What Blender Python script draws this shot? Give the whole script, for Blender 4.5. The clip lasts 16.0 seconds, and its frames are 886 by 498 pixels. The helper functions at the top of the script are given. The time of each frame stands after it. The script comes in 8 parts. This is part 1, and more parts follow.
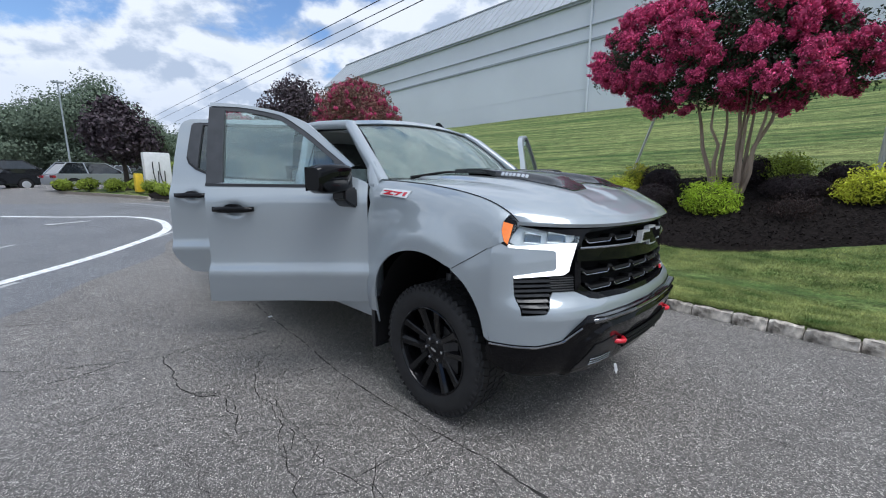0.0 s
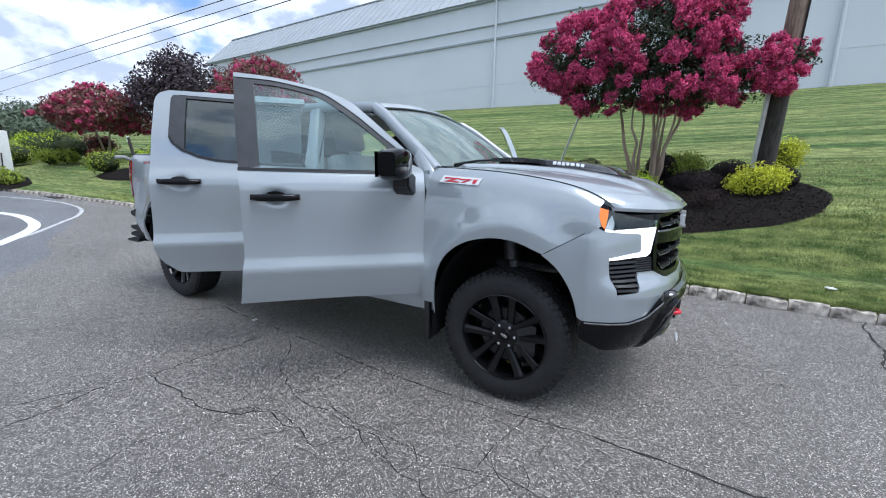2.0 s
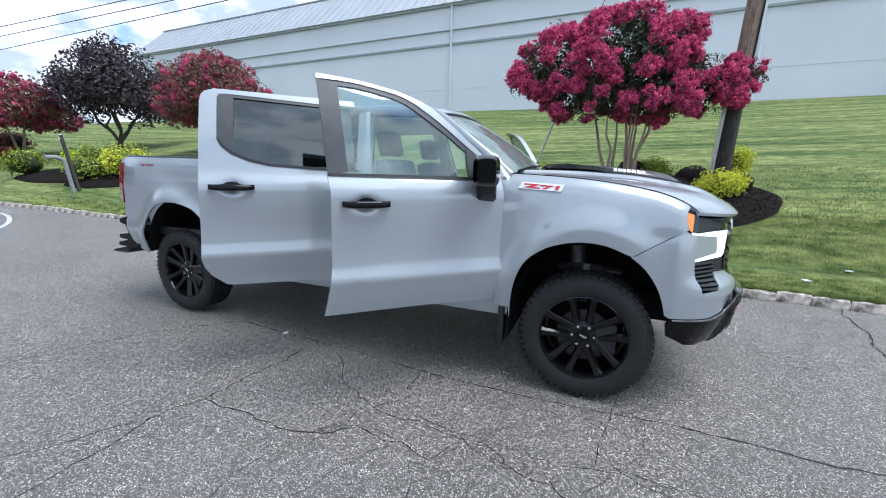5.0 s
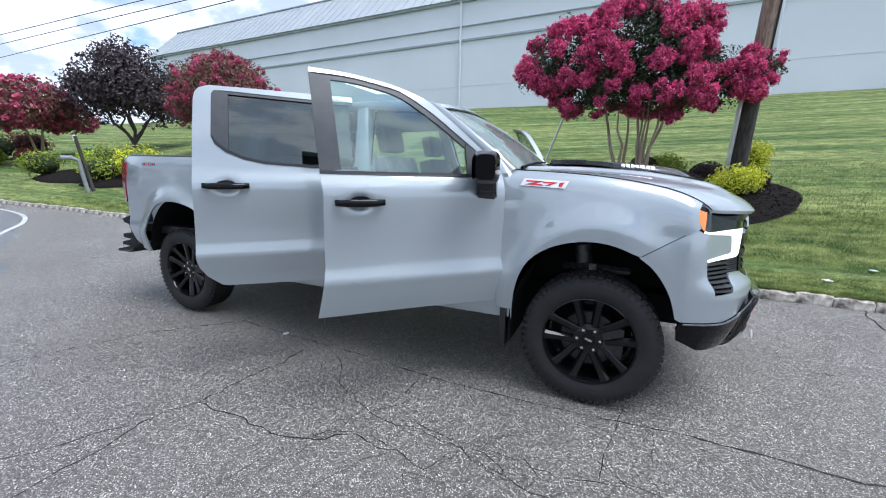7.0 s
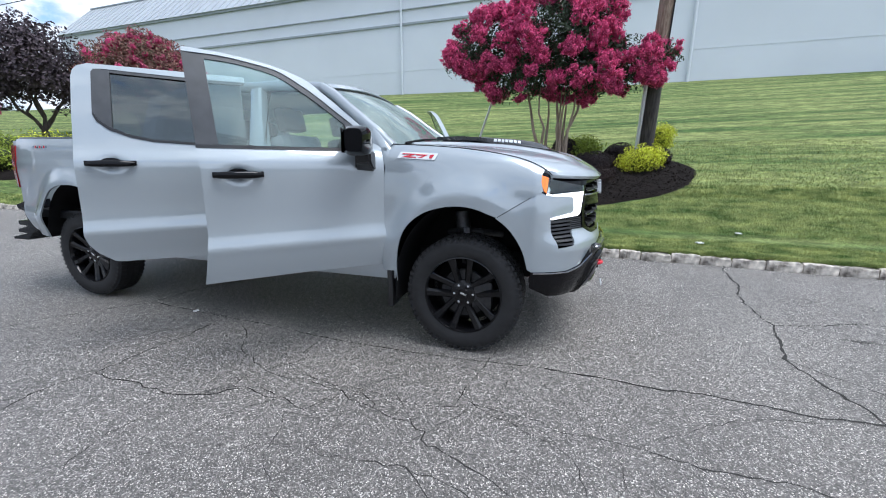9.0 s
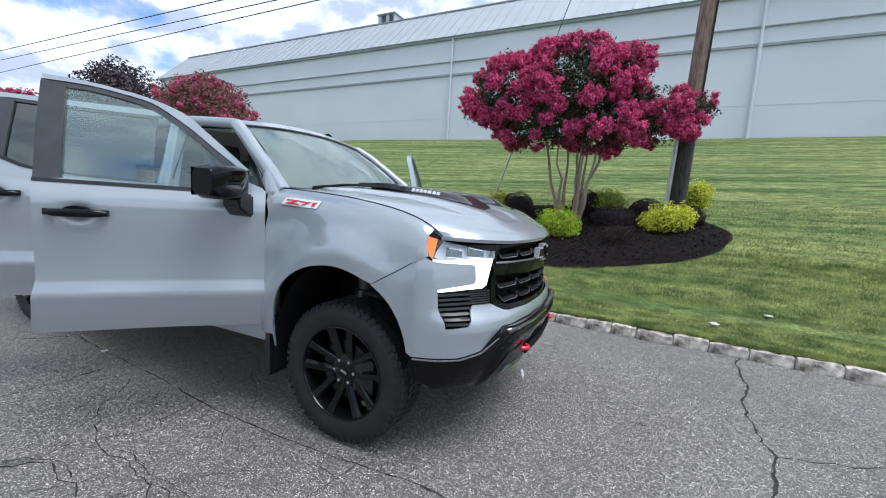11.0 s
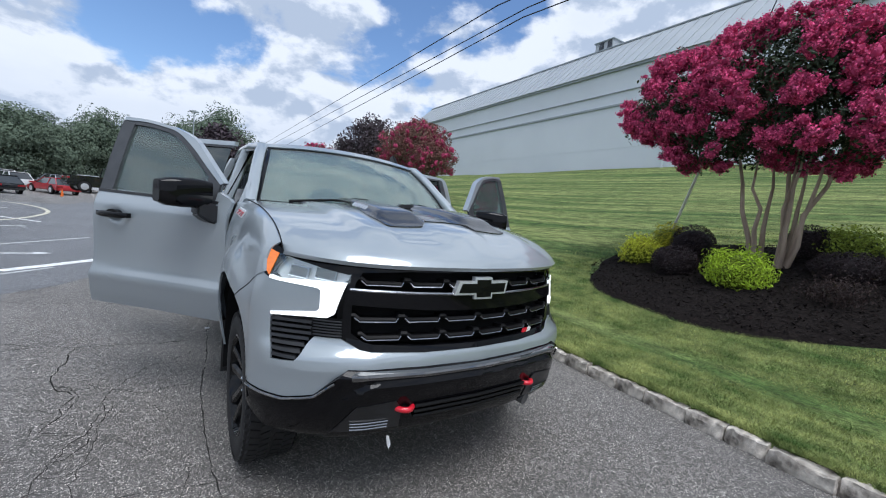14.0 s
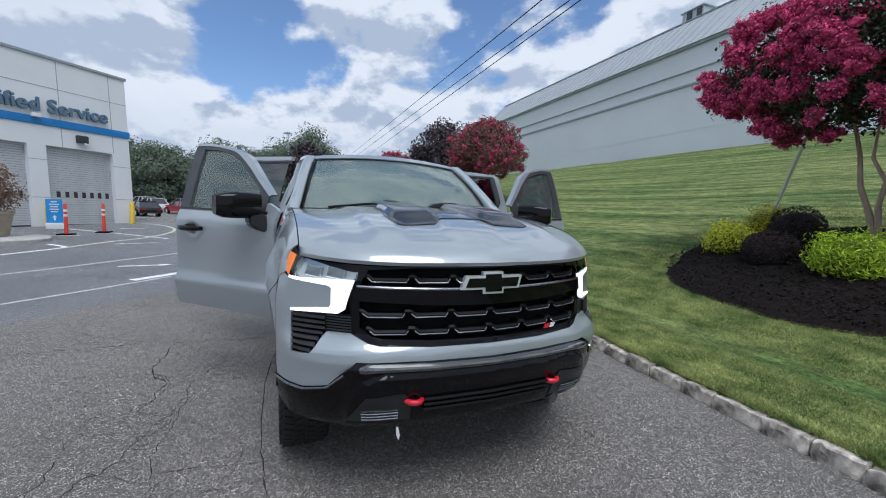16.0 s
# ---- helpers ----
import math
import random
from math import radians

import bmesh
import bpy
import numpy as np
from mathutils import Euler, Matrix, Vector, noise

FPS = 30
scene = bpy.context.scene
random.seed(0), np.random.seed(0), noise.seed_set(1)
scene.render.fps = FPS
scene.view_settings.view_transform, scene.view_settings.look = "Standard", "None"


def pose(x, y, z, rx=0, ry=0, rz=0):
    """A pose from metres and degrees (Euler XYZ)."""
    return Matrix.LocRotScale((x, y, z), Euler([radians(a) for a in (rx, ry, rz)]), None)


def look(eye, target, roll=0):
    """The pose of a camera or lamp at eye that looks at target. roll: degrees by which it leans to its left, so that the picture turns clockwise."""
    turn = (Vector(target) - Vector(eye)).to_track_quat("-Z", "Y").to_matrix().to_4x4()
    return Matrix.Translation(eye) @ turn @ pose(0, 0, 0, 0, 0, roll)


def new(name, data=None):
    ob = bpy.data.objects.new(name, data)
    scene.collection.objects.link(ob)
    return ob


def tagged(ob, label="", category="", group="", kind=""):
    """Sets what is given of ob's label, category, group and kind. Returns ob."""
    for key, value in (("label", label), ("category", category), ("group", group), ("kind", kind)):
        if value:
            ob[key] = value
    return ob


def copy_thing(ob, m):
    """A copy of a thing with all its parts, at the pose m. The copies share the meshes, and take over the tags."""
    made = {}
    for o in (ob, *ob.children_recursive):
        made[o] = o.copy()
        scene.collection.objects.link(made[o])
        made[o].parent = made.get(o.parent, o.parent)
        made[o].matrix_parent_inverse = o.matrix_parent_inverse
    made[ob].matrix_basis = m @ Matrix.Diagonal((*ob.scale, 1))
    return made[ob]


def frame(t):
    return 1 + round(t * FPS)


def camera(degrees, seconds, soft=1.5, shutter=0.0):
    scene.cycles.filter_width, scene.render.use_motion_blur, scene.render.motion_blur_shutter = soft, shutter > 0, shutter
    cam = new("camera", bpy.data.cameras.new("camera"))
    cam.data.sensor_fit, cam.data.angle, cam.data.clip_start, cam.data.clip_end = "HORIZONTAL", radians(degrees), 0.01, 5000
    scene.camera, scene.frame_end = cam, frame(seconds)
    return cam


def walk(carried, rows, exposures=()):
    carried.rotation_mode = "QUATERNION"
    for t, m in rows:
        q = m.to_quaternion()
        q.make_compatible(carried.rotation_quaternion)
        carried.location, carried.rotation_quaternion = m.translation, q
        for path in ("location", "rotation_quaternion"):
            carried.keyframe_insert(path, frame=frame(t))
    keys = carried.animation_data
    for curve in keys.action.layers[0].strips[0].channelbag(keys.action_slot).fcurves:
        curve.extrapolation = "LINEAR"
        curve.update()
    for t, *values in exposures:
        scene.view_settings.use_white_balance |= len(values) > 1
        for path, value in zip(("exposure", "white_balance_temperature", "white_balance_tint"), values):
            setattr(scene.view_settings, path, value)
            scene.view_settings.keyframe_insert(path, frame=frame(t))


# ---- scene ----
cam = camera(96.3, 16.0, 1.05)
PATH = [
    (0, (1.654, -2.522, 1.488), (0.293, -1.1, 1.132), -0.0),
    (0.1, (1.624, -2.565, 1.488), (0.287, -1.126, 1.112), 0.6),
    (0.5, (1.501, -2.735, 1.487), (0.248, -1.221, 1.114), 0.5),
    (1, (1.307, -2.829, 1.447), (0.166, -1.233, 1.06), 0.7),
    (1.5, (0.989, -2.932, 1.451), (-0.05, -1.269, 1.058), 0.9),
    (2, (0.799, -3.135, 1.454), (-0.153, -1.421, 1.061), 1.0),
    (2.2, (0.758, -3.207, 1.438), (-0.171, -1.479, 1.051), 0.9),
    (2.5, (0.641, -3.252, 1.448), (-0.233, -1.497, 1.054), 0.9),
    (3, (0.394, -3.239, 1.441), (-0.408, -1.45, 1.045), 1.1),
    (3.5, (0.205, -3.31, 1.436), (-0.535, -1.496, 1.035), 1.2),
    (4, (0.044, -3.498, 1.456), (-0.663, -1.669, 1.061), 1.2),
    (4.5, (0.012, -3.539, 1.449), (-0.685, -1.704, 1.064), 1.3),
    (5, (0.025, -3.507, 1.459), (-0.689, -1.676, 1.084), 1.3),
    (5.2, (0.033, -3.509, 1.454), (-0.701, -1.682, 1.099), 1.3),
    (7.5, (0.083, -3.374, 1.452), (-0.679, -1.57, 1.046), 0.8),
    (8, (0.181, -3.382, 1.42), (-0.531, -1.564, 0.989), 0.5),
    (8.5, (0.356, -3.512, 1.382), (-0.283, -1.67, 0.935), 0.2),
    (9, (0.623, -3.502, 1.371), (0.07, -1.632, 0.927), 0.1),
    (9.2, (0.734, -3.439, 1.378), (0.219, -1.557, 0.936), 0.3),
    (11.3, (1.463, -2.471, 1.463), (0.548, -0.708, 1.236), 4.4),
    (11.5, (1.522, -2.31, 1.466), (0.52, -0.595, 1.231), 4.9),
    (12, (1.71, -2.021, 1.465), (0.523, -0.428, 1.236), 5.2),
    (12.5, (1.936, -1.802, 1.456), (0.595, -0.333, 1.24), 5.5),
    (13, (2.022, -1.541, 1.455), (0.56, -0.191, 1.253), 5.8),
    (13.5, (2.192, -1.368, 1.471), (0.638, -0.123, 1.283), 5.8),
    (14, (2.411, -1.274, 1.497), (0.784, -0.125, 1.326), 5.6),
    (14.5, (2.444, -1.136, 1.486), (0.753, -0.08, 1.323), 5.1),
    (15, (2.462, -0.998, 1.488), (0.715, -0.04, 1.319), 4.2),
    (15.5, (2.56, -0.964, 1.498), (0.768, -0.096, 1.313), 3.1),
    (16, (2.602, -0.962, 1.5), (0.777, -0.168, 1.303), 2.1),
]
walk(cam, [(t, look(eye, target, roll)) for t, eye, target, roll in PATH],
     [(0, .22, 5800, 10), (1.5, .42, 5700, 10), (4, .70, 5650, 10), (9, .70, 5750, 10), (11.5, .46, 5800, 10), (12.5, .34, 5800, 10), (14.5, .14, 5800, 10), (16, .02, 5800, 10)])

# ---------------------------------------------------------------- world and light
world = bpy.data.worlds.new("sky")
scene.world = world
world.use_nodes = True
wn, wl = world.node_tree.nodes, world.node_tree.links
wn.clear()
SUN_EL, SUN_AZ = 66.0, 96.0
# where the blue shows between the banks of cloud: direction, inner and outer cosine, depth
RIFTS = (((-0.835, 0.345, 0.430), 0.975, 0.997, 0.078), ((-0.930, -0.030, 0.400), 0.985, 0.998, 0.06), ((-0.70, 0.58, 0.44), 0.988, 0.998, 0.05))


def build_sky():
    def node(kind):
        return wn.new("ShaderNode" + kind)

    def calc(op, a, b, clamp=False):
        m = node("Math")
        m.operation, m.use_clamp = op, clamp
        for i, v in enumerate((a, b)):
            if isinstance(v, (int, float)):
                m.inputs[i].default_value = v
            else:
                wl.new(v, m.inputs[i])
        return m.outputs[0]

    def ramp(v, lo, hi, a=0.0, b=1.0):
        r = node("MapRange")
        r.interpolation_type = "SMOOTHSTEP"
        for k, q in zip(("From Min", "From Max", "To Min", "To Max"), (lo, hi, a, b)):
            r.inputs[k].default_value = q
        wl.new(v, r.inputs["Value"])
        return r.outputs[0]

    out, bg, sky = node("OutputWorld"), node("Background"), node("TexSky")
    sky.sky_type, sky.sun_disc, sky.dust_density, sky.ozone_density = "NISHITA", False, 0.3, 3.0
    sky.sun_elevation, sky.sun_rotation = radians(SUN_EL), radians(SUN_AZ)
    dim = node("VectorMath")
    dim.operation = "SCALE"
    dim.inputs[3].default_value = 0.135
    wl.new(sky.outputs[0], dim.inputs[0])
    co = node("TexCoord")
    way = co.outputs["Generated"]
    sep = node("SeparateXYZ")
    wl.new(way, sep.inputs[0])

    def billow(scale, detail, off, rough=0.55, tall=1.7):
        """Heaped cloud: its density, and that a little higher up."""
        vals = []
        for up in (0.0, 0.035):
            mp = node("Mapping")
            mp.inputs["Location"].default_value = (off[0], off[1], off[2] + up * tall)
            mp.inputs["Scale"].default_value = (1, 1, tall)
            wl.new(way, mp.inputs[0])
            n = node("TexNoise")
            n.inputs["Scale"].default_value, n.inputs["Detail"].default_value = scale, detail
            n.inputs["Roughness"].default_value, n.inputs["Distortion"].default_value = rough, 0.15
            wl.new(mp.outputs[0], n.inputs["Vector"])
            vals.append(n.outputs["Fac"])
        return vals

    low, high = billow(2.3, 10, (1.3, 4.1, 0.7), 0.55)
    fine, fine_up = billow(5.2, 9, (5.3, 2.2, 3.0), 0.56)
    dens = calc("ADD", low, calc("MULTIPLY", calc("SUBTRACT", fine, 0.5), 0.16))
    # the bank thickens into haze towards the horizon
    dens = calc("ADD", dens, ramp(sep.outputs[2], 0.05, 0.37, 0.22, 0.07))
    for d, lo, hi, depth in RIFTS:
        dot = node("VectorMath")
        dot.operation = "DOT_PRODUCT"
        dot.inputs[1].default_value = Vector(d).normalized()
        wl.new(way, dot.inputs[0])
        dens = calc("SUBTRACT", dens, ramp(dot.outputs["Value"], lo, hi, 0.0, depth))
    mask = ramp(dens, 0.435, 0.505)
    # tops catch the light, undersides and thick bellies are grey
    rel = calc("ADD", calc("MULTIPLY", calc("SUBTRACT", low, high), 4.5), calc("MULTIPLY", calc("SUBTRACT", fine, fine_up), 4.2))
    lit = ramp(rel, -0.36, 0.27)
    belly = ramp(dens, 0.52, 0.78, 1.0, 0.72)
    veil = ramp(sep.outputs[2], 0.0, 0.22, 0.30, 0.0)
    shade = calc("MAXIMUM", calc("MULTIPLY", lit, belly), veil)
    grey = node("Mix")
    grey.data_type = "RGBA"
    grey.inputs[6].default_value = (0.45, 0.505, 0.59, 1)
    grey.inputs[7].default_value = (0.80, 0.81, 0.83, 1)
    wl.new(shade, grey.inputs[0])
    mix = node("Mix")
    mix.data_type = "RGBA"
    wl.new(mask, mix.inputs[0])
    wl.new(dim.outputs[0], mix.inputs[6])
    wl.new(grey.outputs[2], mix.inputs[7])
    wl.new(mix.outputs[2], bg.inputs[0])
    bg.inputs[1].default_value = 1.0
    wl.new(bg.outputs[0], out.inputs[0])


build_sky()
sun = bpy.data.lights.new("sun", "SUN")
sun.energy, sun.angle, sun.color = 2.3, radians(36), (1.0, 0.95, 0.88)
sun_ob = new("sun", sun)
sun_ob.matrix_world = look((0, 0, 30), (-math.sin(radians(SUN_AZ)) * 30, -math.cos(radians(SUN_AZ)) * 30, 30 - 30 * math.tan(radians(SUN_EL))))


# ---------------------------------------------------------------- materials
def material(name, color, rough=0.6, metal=0.0, vary=0.0, scale=6.0, color2=None, bump=0.0, bump_scale=40.0, coat=0.0,
             spec=0.5, island=0.0, detail=6.0, rough2=None, stretch=None, emit=0.0):
    m = bpy.data.materials.new(name)
    m.use_nodes = True
    nt = m.node_tree
    b = nt.nodes["Principled BSDF"]
    b.inputs["Roughness"].default_value, b.inputs["Metallic"].default_value = rough, metal
    b.inputs["Specular IOR Level"].default_value = spec
    b.inputs["Coat Weight"].default_value, b.inputs["Coat Roughness"].default_value = coat, 0.03
    c = (*color, 1)
    b.inputs["Base Color"].default_value = c
    co = nt.nodes.new("ShaderNodeTexCoord")
    vec = co.outputs["Object"]
    if stretch:
        mp = nt.nodes.new("ShaderNodeMapping")
        mp.inputs["Scale"].default_value = stretch
        nt.links.new(vec, mp.inputs[0])
        vec = mp.outputs[0]
    last = None
    if vary > 0 or color2:
        n = nt.nodes.new("ShaderNodeTexNoise")
        n.inputs["Scale"].default_value, n.inputs["Detail"].default_value = scale, detail
        nt.links.new(vec, n.inputs["Vector"])
        r = nt.nodes.new("ShaderNodeMapRange")
        r.inputs["From Min"].default_value, r.inputs["From Max"].default_value = 0.32, 0.68
        nt.links.new(n.outputs["Fac"], r.inputs["Value"])
        mx = nt.nodes.new("ShaderNodeMix")
        mx.data_type = "RGBA"
        lo = c if color2 else (*[v * (1 - vary) for v in color], 1)
        hi = (*color2, 1) if color2 else (*[min(1, v * (1 + vary)) for v in color], 1)
        mx.inputs[6].default_value, mx.inputs[7].default_value = lo, hi
        nt.links.new(r.outputs[0], mx.inputs[0])
        last = mx.outputs[2]
        if rough2 is not None:
            rr = nt.nodes.new("ShaderNodeMapRange")
            rr.inputs["To Min"].default_value, rr.inputs["To Max"].default_value = rough, rough2
            nt.links.new(r.outputs[0], rr.inputs["Value"])
            nt.links.new(rr.outputs[0], b.inputs["Roughness"])
    if island > 0:
        g = nt.nodes.new("ShaderNodeNewGeometry")
        rr = nt.nodes.new("ShaderNodeMapRange")
        rr.inputs["To Min"].default_value, rr.inputs["To Max"].default_value = 1 - island, 1 + island
        nt.links.new(g.outputs["Random Per Island"], rr.inputs["Value"])
        hs = nt.nodes.new("ShaderNodeHueSaturation")
        nt.links.new(rr.outputs[0], hs.inputs["Value"])
        if last:
            nt.links.new(last, hs.inputs["Color"])
        else:
            hs.inputs["Color"].default_value = c
        last = hs.outputs[0]
    if last:
        nt.links.new(last, b.inputs["Base Color"])
    if bump > 0:
        n2 = nt.nodes.new("ShaderNodeTexNoise")
        n2.inputs["Scale"].default_value, n2.inputs["Detail"].default_value = bump_scale, 4
        nt.links.new(vec, n2.inputs["Vector"])
        bp = nt.nodes.new("ShaderNodeBump")
        bp.inputs["Strength"].default_value, bp.inputs["Distance"].default_value = bump, 0.01
        nt.links.new(n2.outputs["Fac"], bp.inputs["Height"])
        nt.links.new(bp.outputs[0], b.inputs["Normal"])
    if emit > 0:
        b.inputs["Emission Color"].default_value = c
        b.inputs["Emission Strength"].default_value = emit
    return m


def glass_material(name, tint, alpha, rough=0.0, dust=0.0):
    """Thin automotive glass: mirror-like coat over a tinted clear pane."""
    m = bpy.data.materials.new(name)
    m.use_nodes = True
    nt = m.node_tree
    nt.nodes.clear()
    out = nt.nodes.new("ShaderNodeOutputMaterial")
    tr = nt.nodes.new("ShaderNodeBsdfTransparent")
    tr.inputs[0].default_value = (*tint, 1)
    gl = nt.nodes.new("ShaderNodeBsdfGlossy")
    gl.inputs["Roughness"].default_value = rough
    gl.inputs["Color"].default_value = (0.90, 0.97, 0.94, 1)
    fr = nt.nodes.new("ShaderNodeFresnel")
    fr.inputs[0].default_value = 1.5
    add = nt.nodes.new("ShaderNodeMath")
    add.operation = "ADD"
    add.inputs[1].default_value = alpha
    add.use_clamp = True
    nt.links.new(fr.outputs[0], add.inputs[0])
    mx = nt.nodes.new("ShaderNodeMixShader")
    nt.links.new(add.outputs[0], mx.inputs[0])
    nt.links.new(tr.outputs[0], mx.inputs[1])
    nt.links.new(gl.outputs[0], mx.inputs[2])
    df = nt.nodes.new("ShaderNodeBsdfDiffuse")
    df.inputs[0].default_value = (0.62, 0.66, 0.66, 1)
    mx2 = nt.nodes.new("ShaderNodeMixShader")
    mx2.inputs[0].default_value = dust
    nt.links.new(mx.outputs[0], mx2.inputs[1])
    nt.links.new(df.outputs[0], mx2.inputs[2])
    nt.links.new(mx2.outputs[0], out.inputs[0])
    return m


def lacquer(m, ior=1.7, rough=0.04):
    """A deep clear coat."""
    b = m.node_tree.nodes["Principled BSDF"]
    b.inputs["Coat IOR"].default_value, b.inputs["Coat Roughness"].default_value = ior, rough
    return m


PAINT = lacquer(material("grey_metallic_paint", (0.325, 0.366, 0.394), rough=0.34, metal=0.25, coat=1.0, vary=0.04, scale=900, spec=0.4), 1.9, 0.010)
BLACK_GLOSS = material("gloss_black_plastic", (0.004, 0.004, 0.005), rough=0.07, spec=0.24, vary=0.2, scale=30)
GRILLE_BLACK = material("grille_black", (0.005, 0.005, 0.0055), rough=0.5, spec=0.18, vary=0.2, scale=20)
BLACK_SATIN = material("satin_black_plastic", (0.014, 0.0145, 0.016), rough=0.30, bump=0.08, bump_scale=600, vary=0.25, scale=8)
DARK_TRIM = material("dark_grey_trim", (0.045, 0.048, 0.053), rough=0.38, vary=0.15, scale=12)
DULL_BLACK = material("underbody_black", (0.006, 0.006, 0.0065), rough=0.85, spec=0.2, vary=0.3, scale=9)
RUBBER = material("tyre_rubber", (0.012, 0.012, 0.013), rough=0.7, vary=0.3, scale=14, bump=0.15, bump_scale=90)
RIM_BLACK = material("gloss_black_alloy", (0.006, 0.006, 0.007), rough=0.07, spec=0.32, vary=0.2, scale=20)
CHROME = material("chrome", (0.66, 0.68, 0.71), rough=0.22, metal=1.0, vary=0.05, scale=30)
HOOD_BLACK = material("hood_insert_black", (0.022, 0.023, 0.025), rough=0.22, coat=0.6, vary=0.2, scale=12)
BUMPER_BLACK = material("bumper_black_plastic", (0.004, 0.004, 0.005), rough=0.06, spec=0.24, vary=0.2, scale=30)
LEDGE_BLACK = lacquer(material("polished_black_ledge", (0.006, 0.006, 0.007), rough=0.12, coat=1.0, vary=0.2, scale=30), 2.3, 0.04)
RIM_SILVER = material("bright_trim", (0.62, 0.64, 0.66), rough=0.28, metal=0.45, vary=0.06, scale=30)
DARK_CHROME = material("smoked_chrome", (0.33, 0.34, 0.36), rough=0.18, metal=1.0, vary=0.08, scale=30)
STEEL = material("suspension_steel", (0.12, 0.12, 0.125), rough=0.5, metal=0.7, vary=0.3, scale=25)
RED_HOOK = material("red_painted_steel", (0.62, 0.012, 0.03), rough=0.3, coat=0.5, vary=0.1, scale=20)
RED_BADGE = material("red_badge_enamel", (0.50, 0.015, 0.03), rough=0.25, coat=0.5, vary=0.05, scale=30)
WHITE_BADGE = material("silver_badge", (0.78, 0.79, 0.80), rough=0.25, metal=0.3, vary=0.05, scale=30)
MIRROR = material("tinted_mirror", (0.13, 0.135, 0.14), rough=0.05, metal=1.0, vary=0.05, scale=30)
AMBER = material("amber_lens", (0.85, 0.20, 0.02), rough=0.12, coat=1.0, vary=0.12, scale=60, emit=0.25)
TAIL_RED = material("red_tail_lens", (0.30, 0.01, 0.015), rough=0.12, coat=1.0, vary=0.15, scale=40)
LAMP_CLEAR = material("headlamp_housing", (0.80, 0.81, 0.82), rough=0.22, metal=0.35, vary=0.12, scale=24)
LAMP_DARK = material("projector_lens", (0.09, 0.10, 0.11), rough=0.06, coat=1.0, metal=0.4, vary=0.3, scale=30)
DRL = material("daytime_light", (1.0, 0.98, 0.95), rough=0.2, emit=0.9, vary=0.0)
SEAT = material("black_leather", (0.030, 0.030, 0.033), rough=0.5, vary=0.25, scale=20, bump=0.2, bump_scale=250)
PLASTIC_WRAP = material("seat_plastic_wrap", (0.55, 0.57, 0.60), rough=0.25, vary=0.25, scale=9, bump=0.6, bump_scale=16)
HEADLINER = material("grey_headliner", (0.50, 0.51, 0.52), rough=0.9, vary=0.08, scale=80)
GLASS_CLEAR = glass_material("door_glass", (0.80, 0.89, 0.88), 0.05, dust=0.03)
GLASS_DARK = glass_material("privacy_glass", (0.20, 0.22, 0.24), 0.10)
GLASS_SHIELD = glass_material("windshield_glass", (0.66, 0.77, 0.73), 0.09, 0.02, dust=0.08)
GLASS_LAMP = glass_material("lamp_cover", (0.94, 0.96, 0.97), 0.04)


# ---------------------------------------------------------------- mesh helpers
def finish(bm, mat, smooth_angle=38.0, recalc=True):
    if recalc:
        bmesh.ops.recalc_face_normals(bm, faces=bm.faces[:])
    ang = radians(smooth_angle)
    for f in bm.faces:
        f.smooth = True
    for e in bm.edges:
        if len(e.link_faces) == 2 and e.calc_face_angle(0) > ang:
            e.smooth = False
    return bm


def to_mesh(name, bm, mats):
    me = bpy.data.meshes.new(name)
    bm.to_mesh(me)
    bm.free()
    for m in (mats if isinstance(mats, (list, tuple)) else [mats]):
        me.materials.append(m)
    return me


def part(name, bm, mat, parent, label="", angle=38.0, m=None):
    finish(bm, mat, angle)
    ob = new(name, to_mesh(name, bm, mat))
    ob.parent = parent
    if m is not None:
        ob.matrix_basis = m
    return tagged(ob, label)


def thing(name, label, category, m=None, group="", kind=""):
    ob = new(name)
    ob.empty_display_size = 0.2
    if m is not None:
        ob.matrix_basis = m
    return tagged(ob, label, category, group, kind)


def solid(name, bm, mat, label, category, group="", kind="", angle=38.0, m=None):
    finish(bm, mat, angle)
    ob = new(name, to_mesh(name, bm, mat))
    if m is not None:
        ob.matrix_basis = m
    return tagged(ob, label, category, group, kind)


def box(bm, lo, hi, bevel=0.0, m=None):
    r = bmesh.ops.create_cube(bm, size=1.0)
    vs = r["verts"]
    for v in vs:
        v.co = Vector([lo[i] + (v.co[i] + 0.5) * (hi[i] - lo[i]) for i in range(3)])
    if bevel > 0:
        es = list({e for v in vs for e in v.link_edges})
        rb = bmesh.ops.bevel(bm, geom=es, offset=bevel, segments=2, profile=0.7, affect="EDGES", clamp_overlap=True)
        vs = list({v for f in rb["faces"] for v in f.verts} | {v for v in vs if v.is_valid})
        # gather the whole island
        seen, todo = set(), [vs[0]]
        while todo:
            v = todo.pop()
            if v in seen:
                continue
            seen.add(v)
            todo += [e.other_vert(v) for e in v.link_edges]
        vs = list(seen)
    if m is not None:
        for v in vs:
            v.co = m @ v.co
    return vs


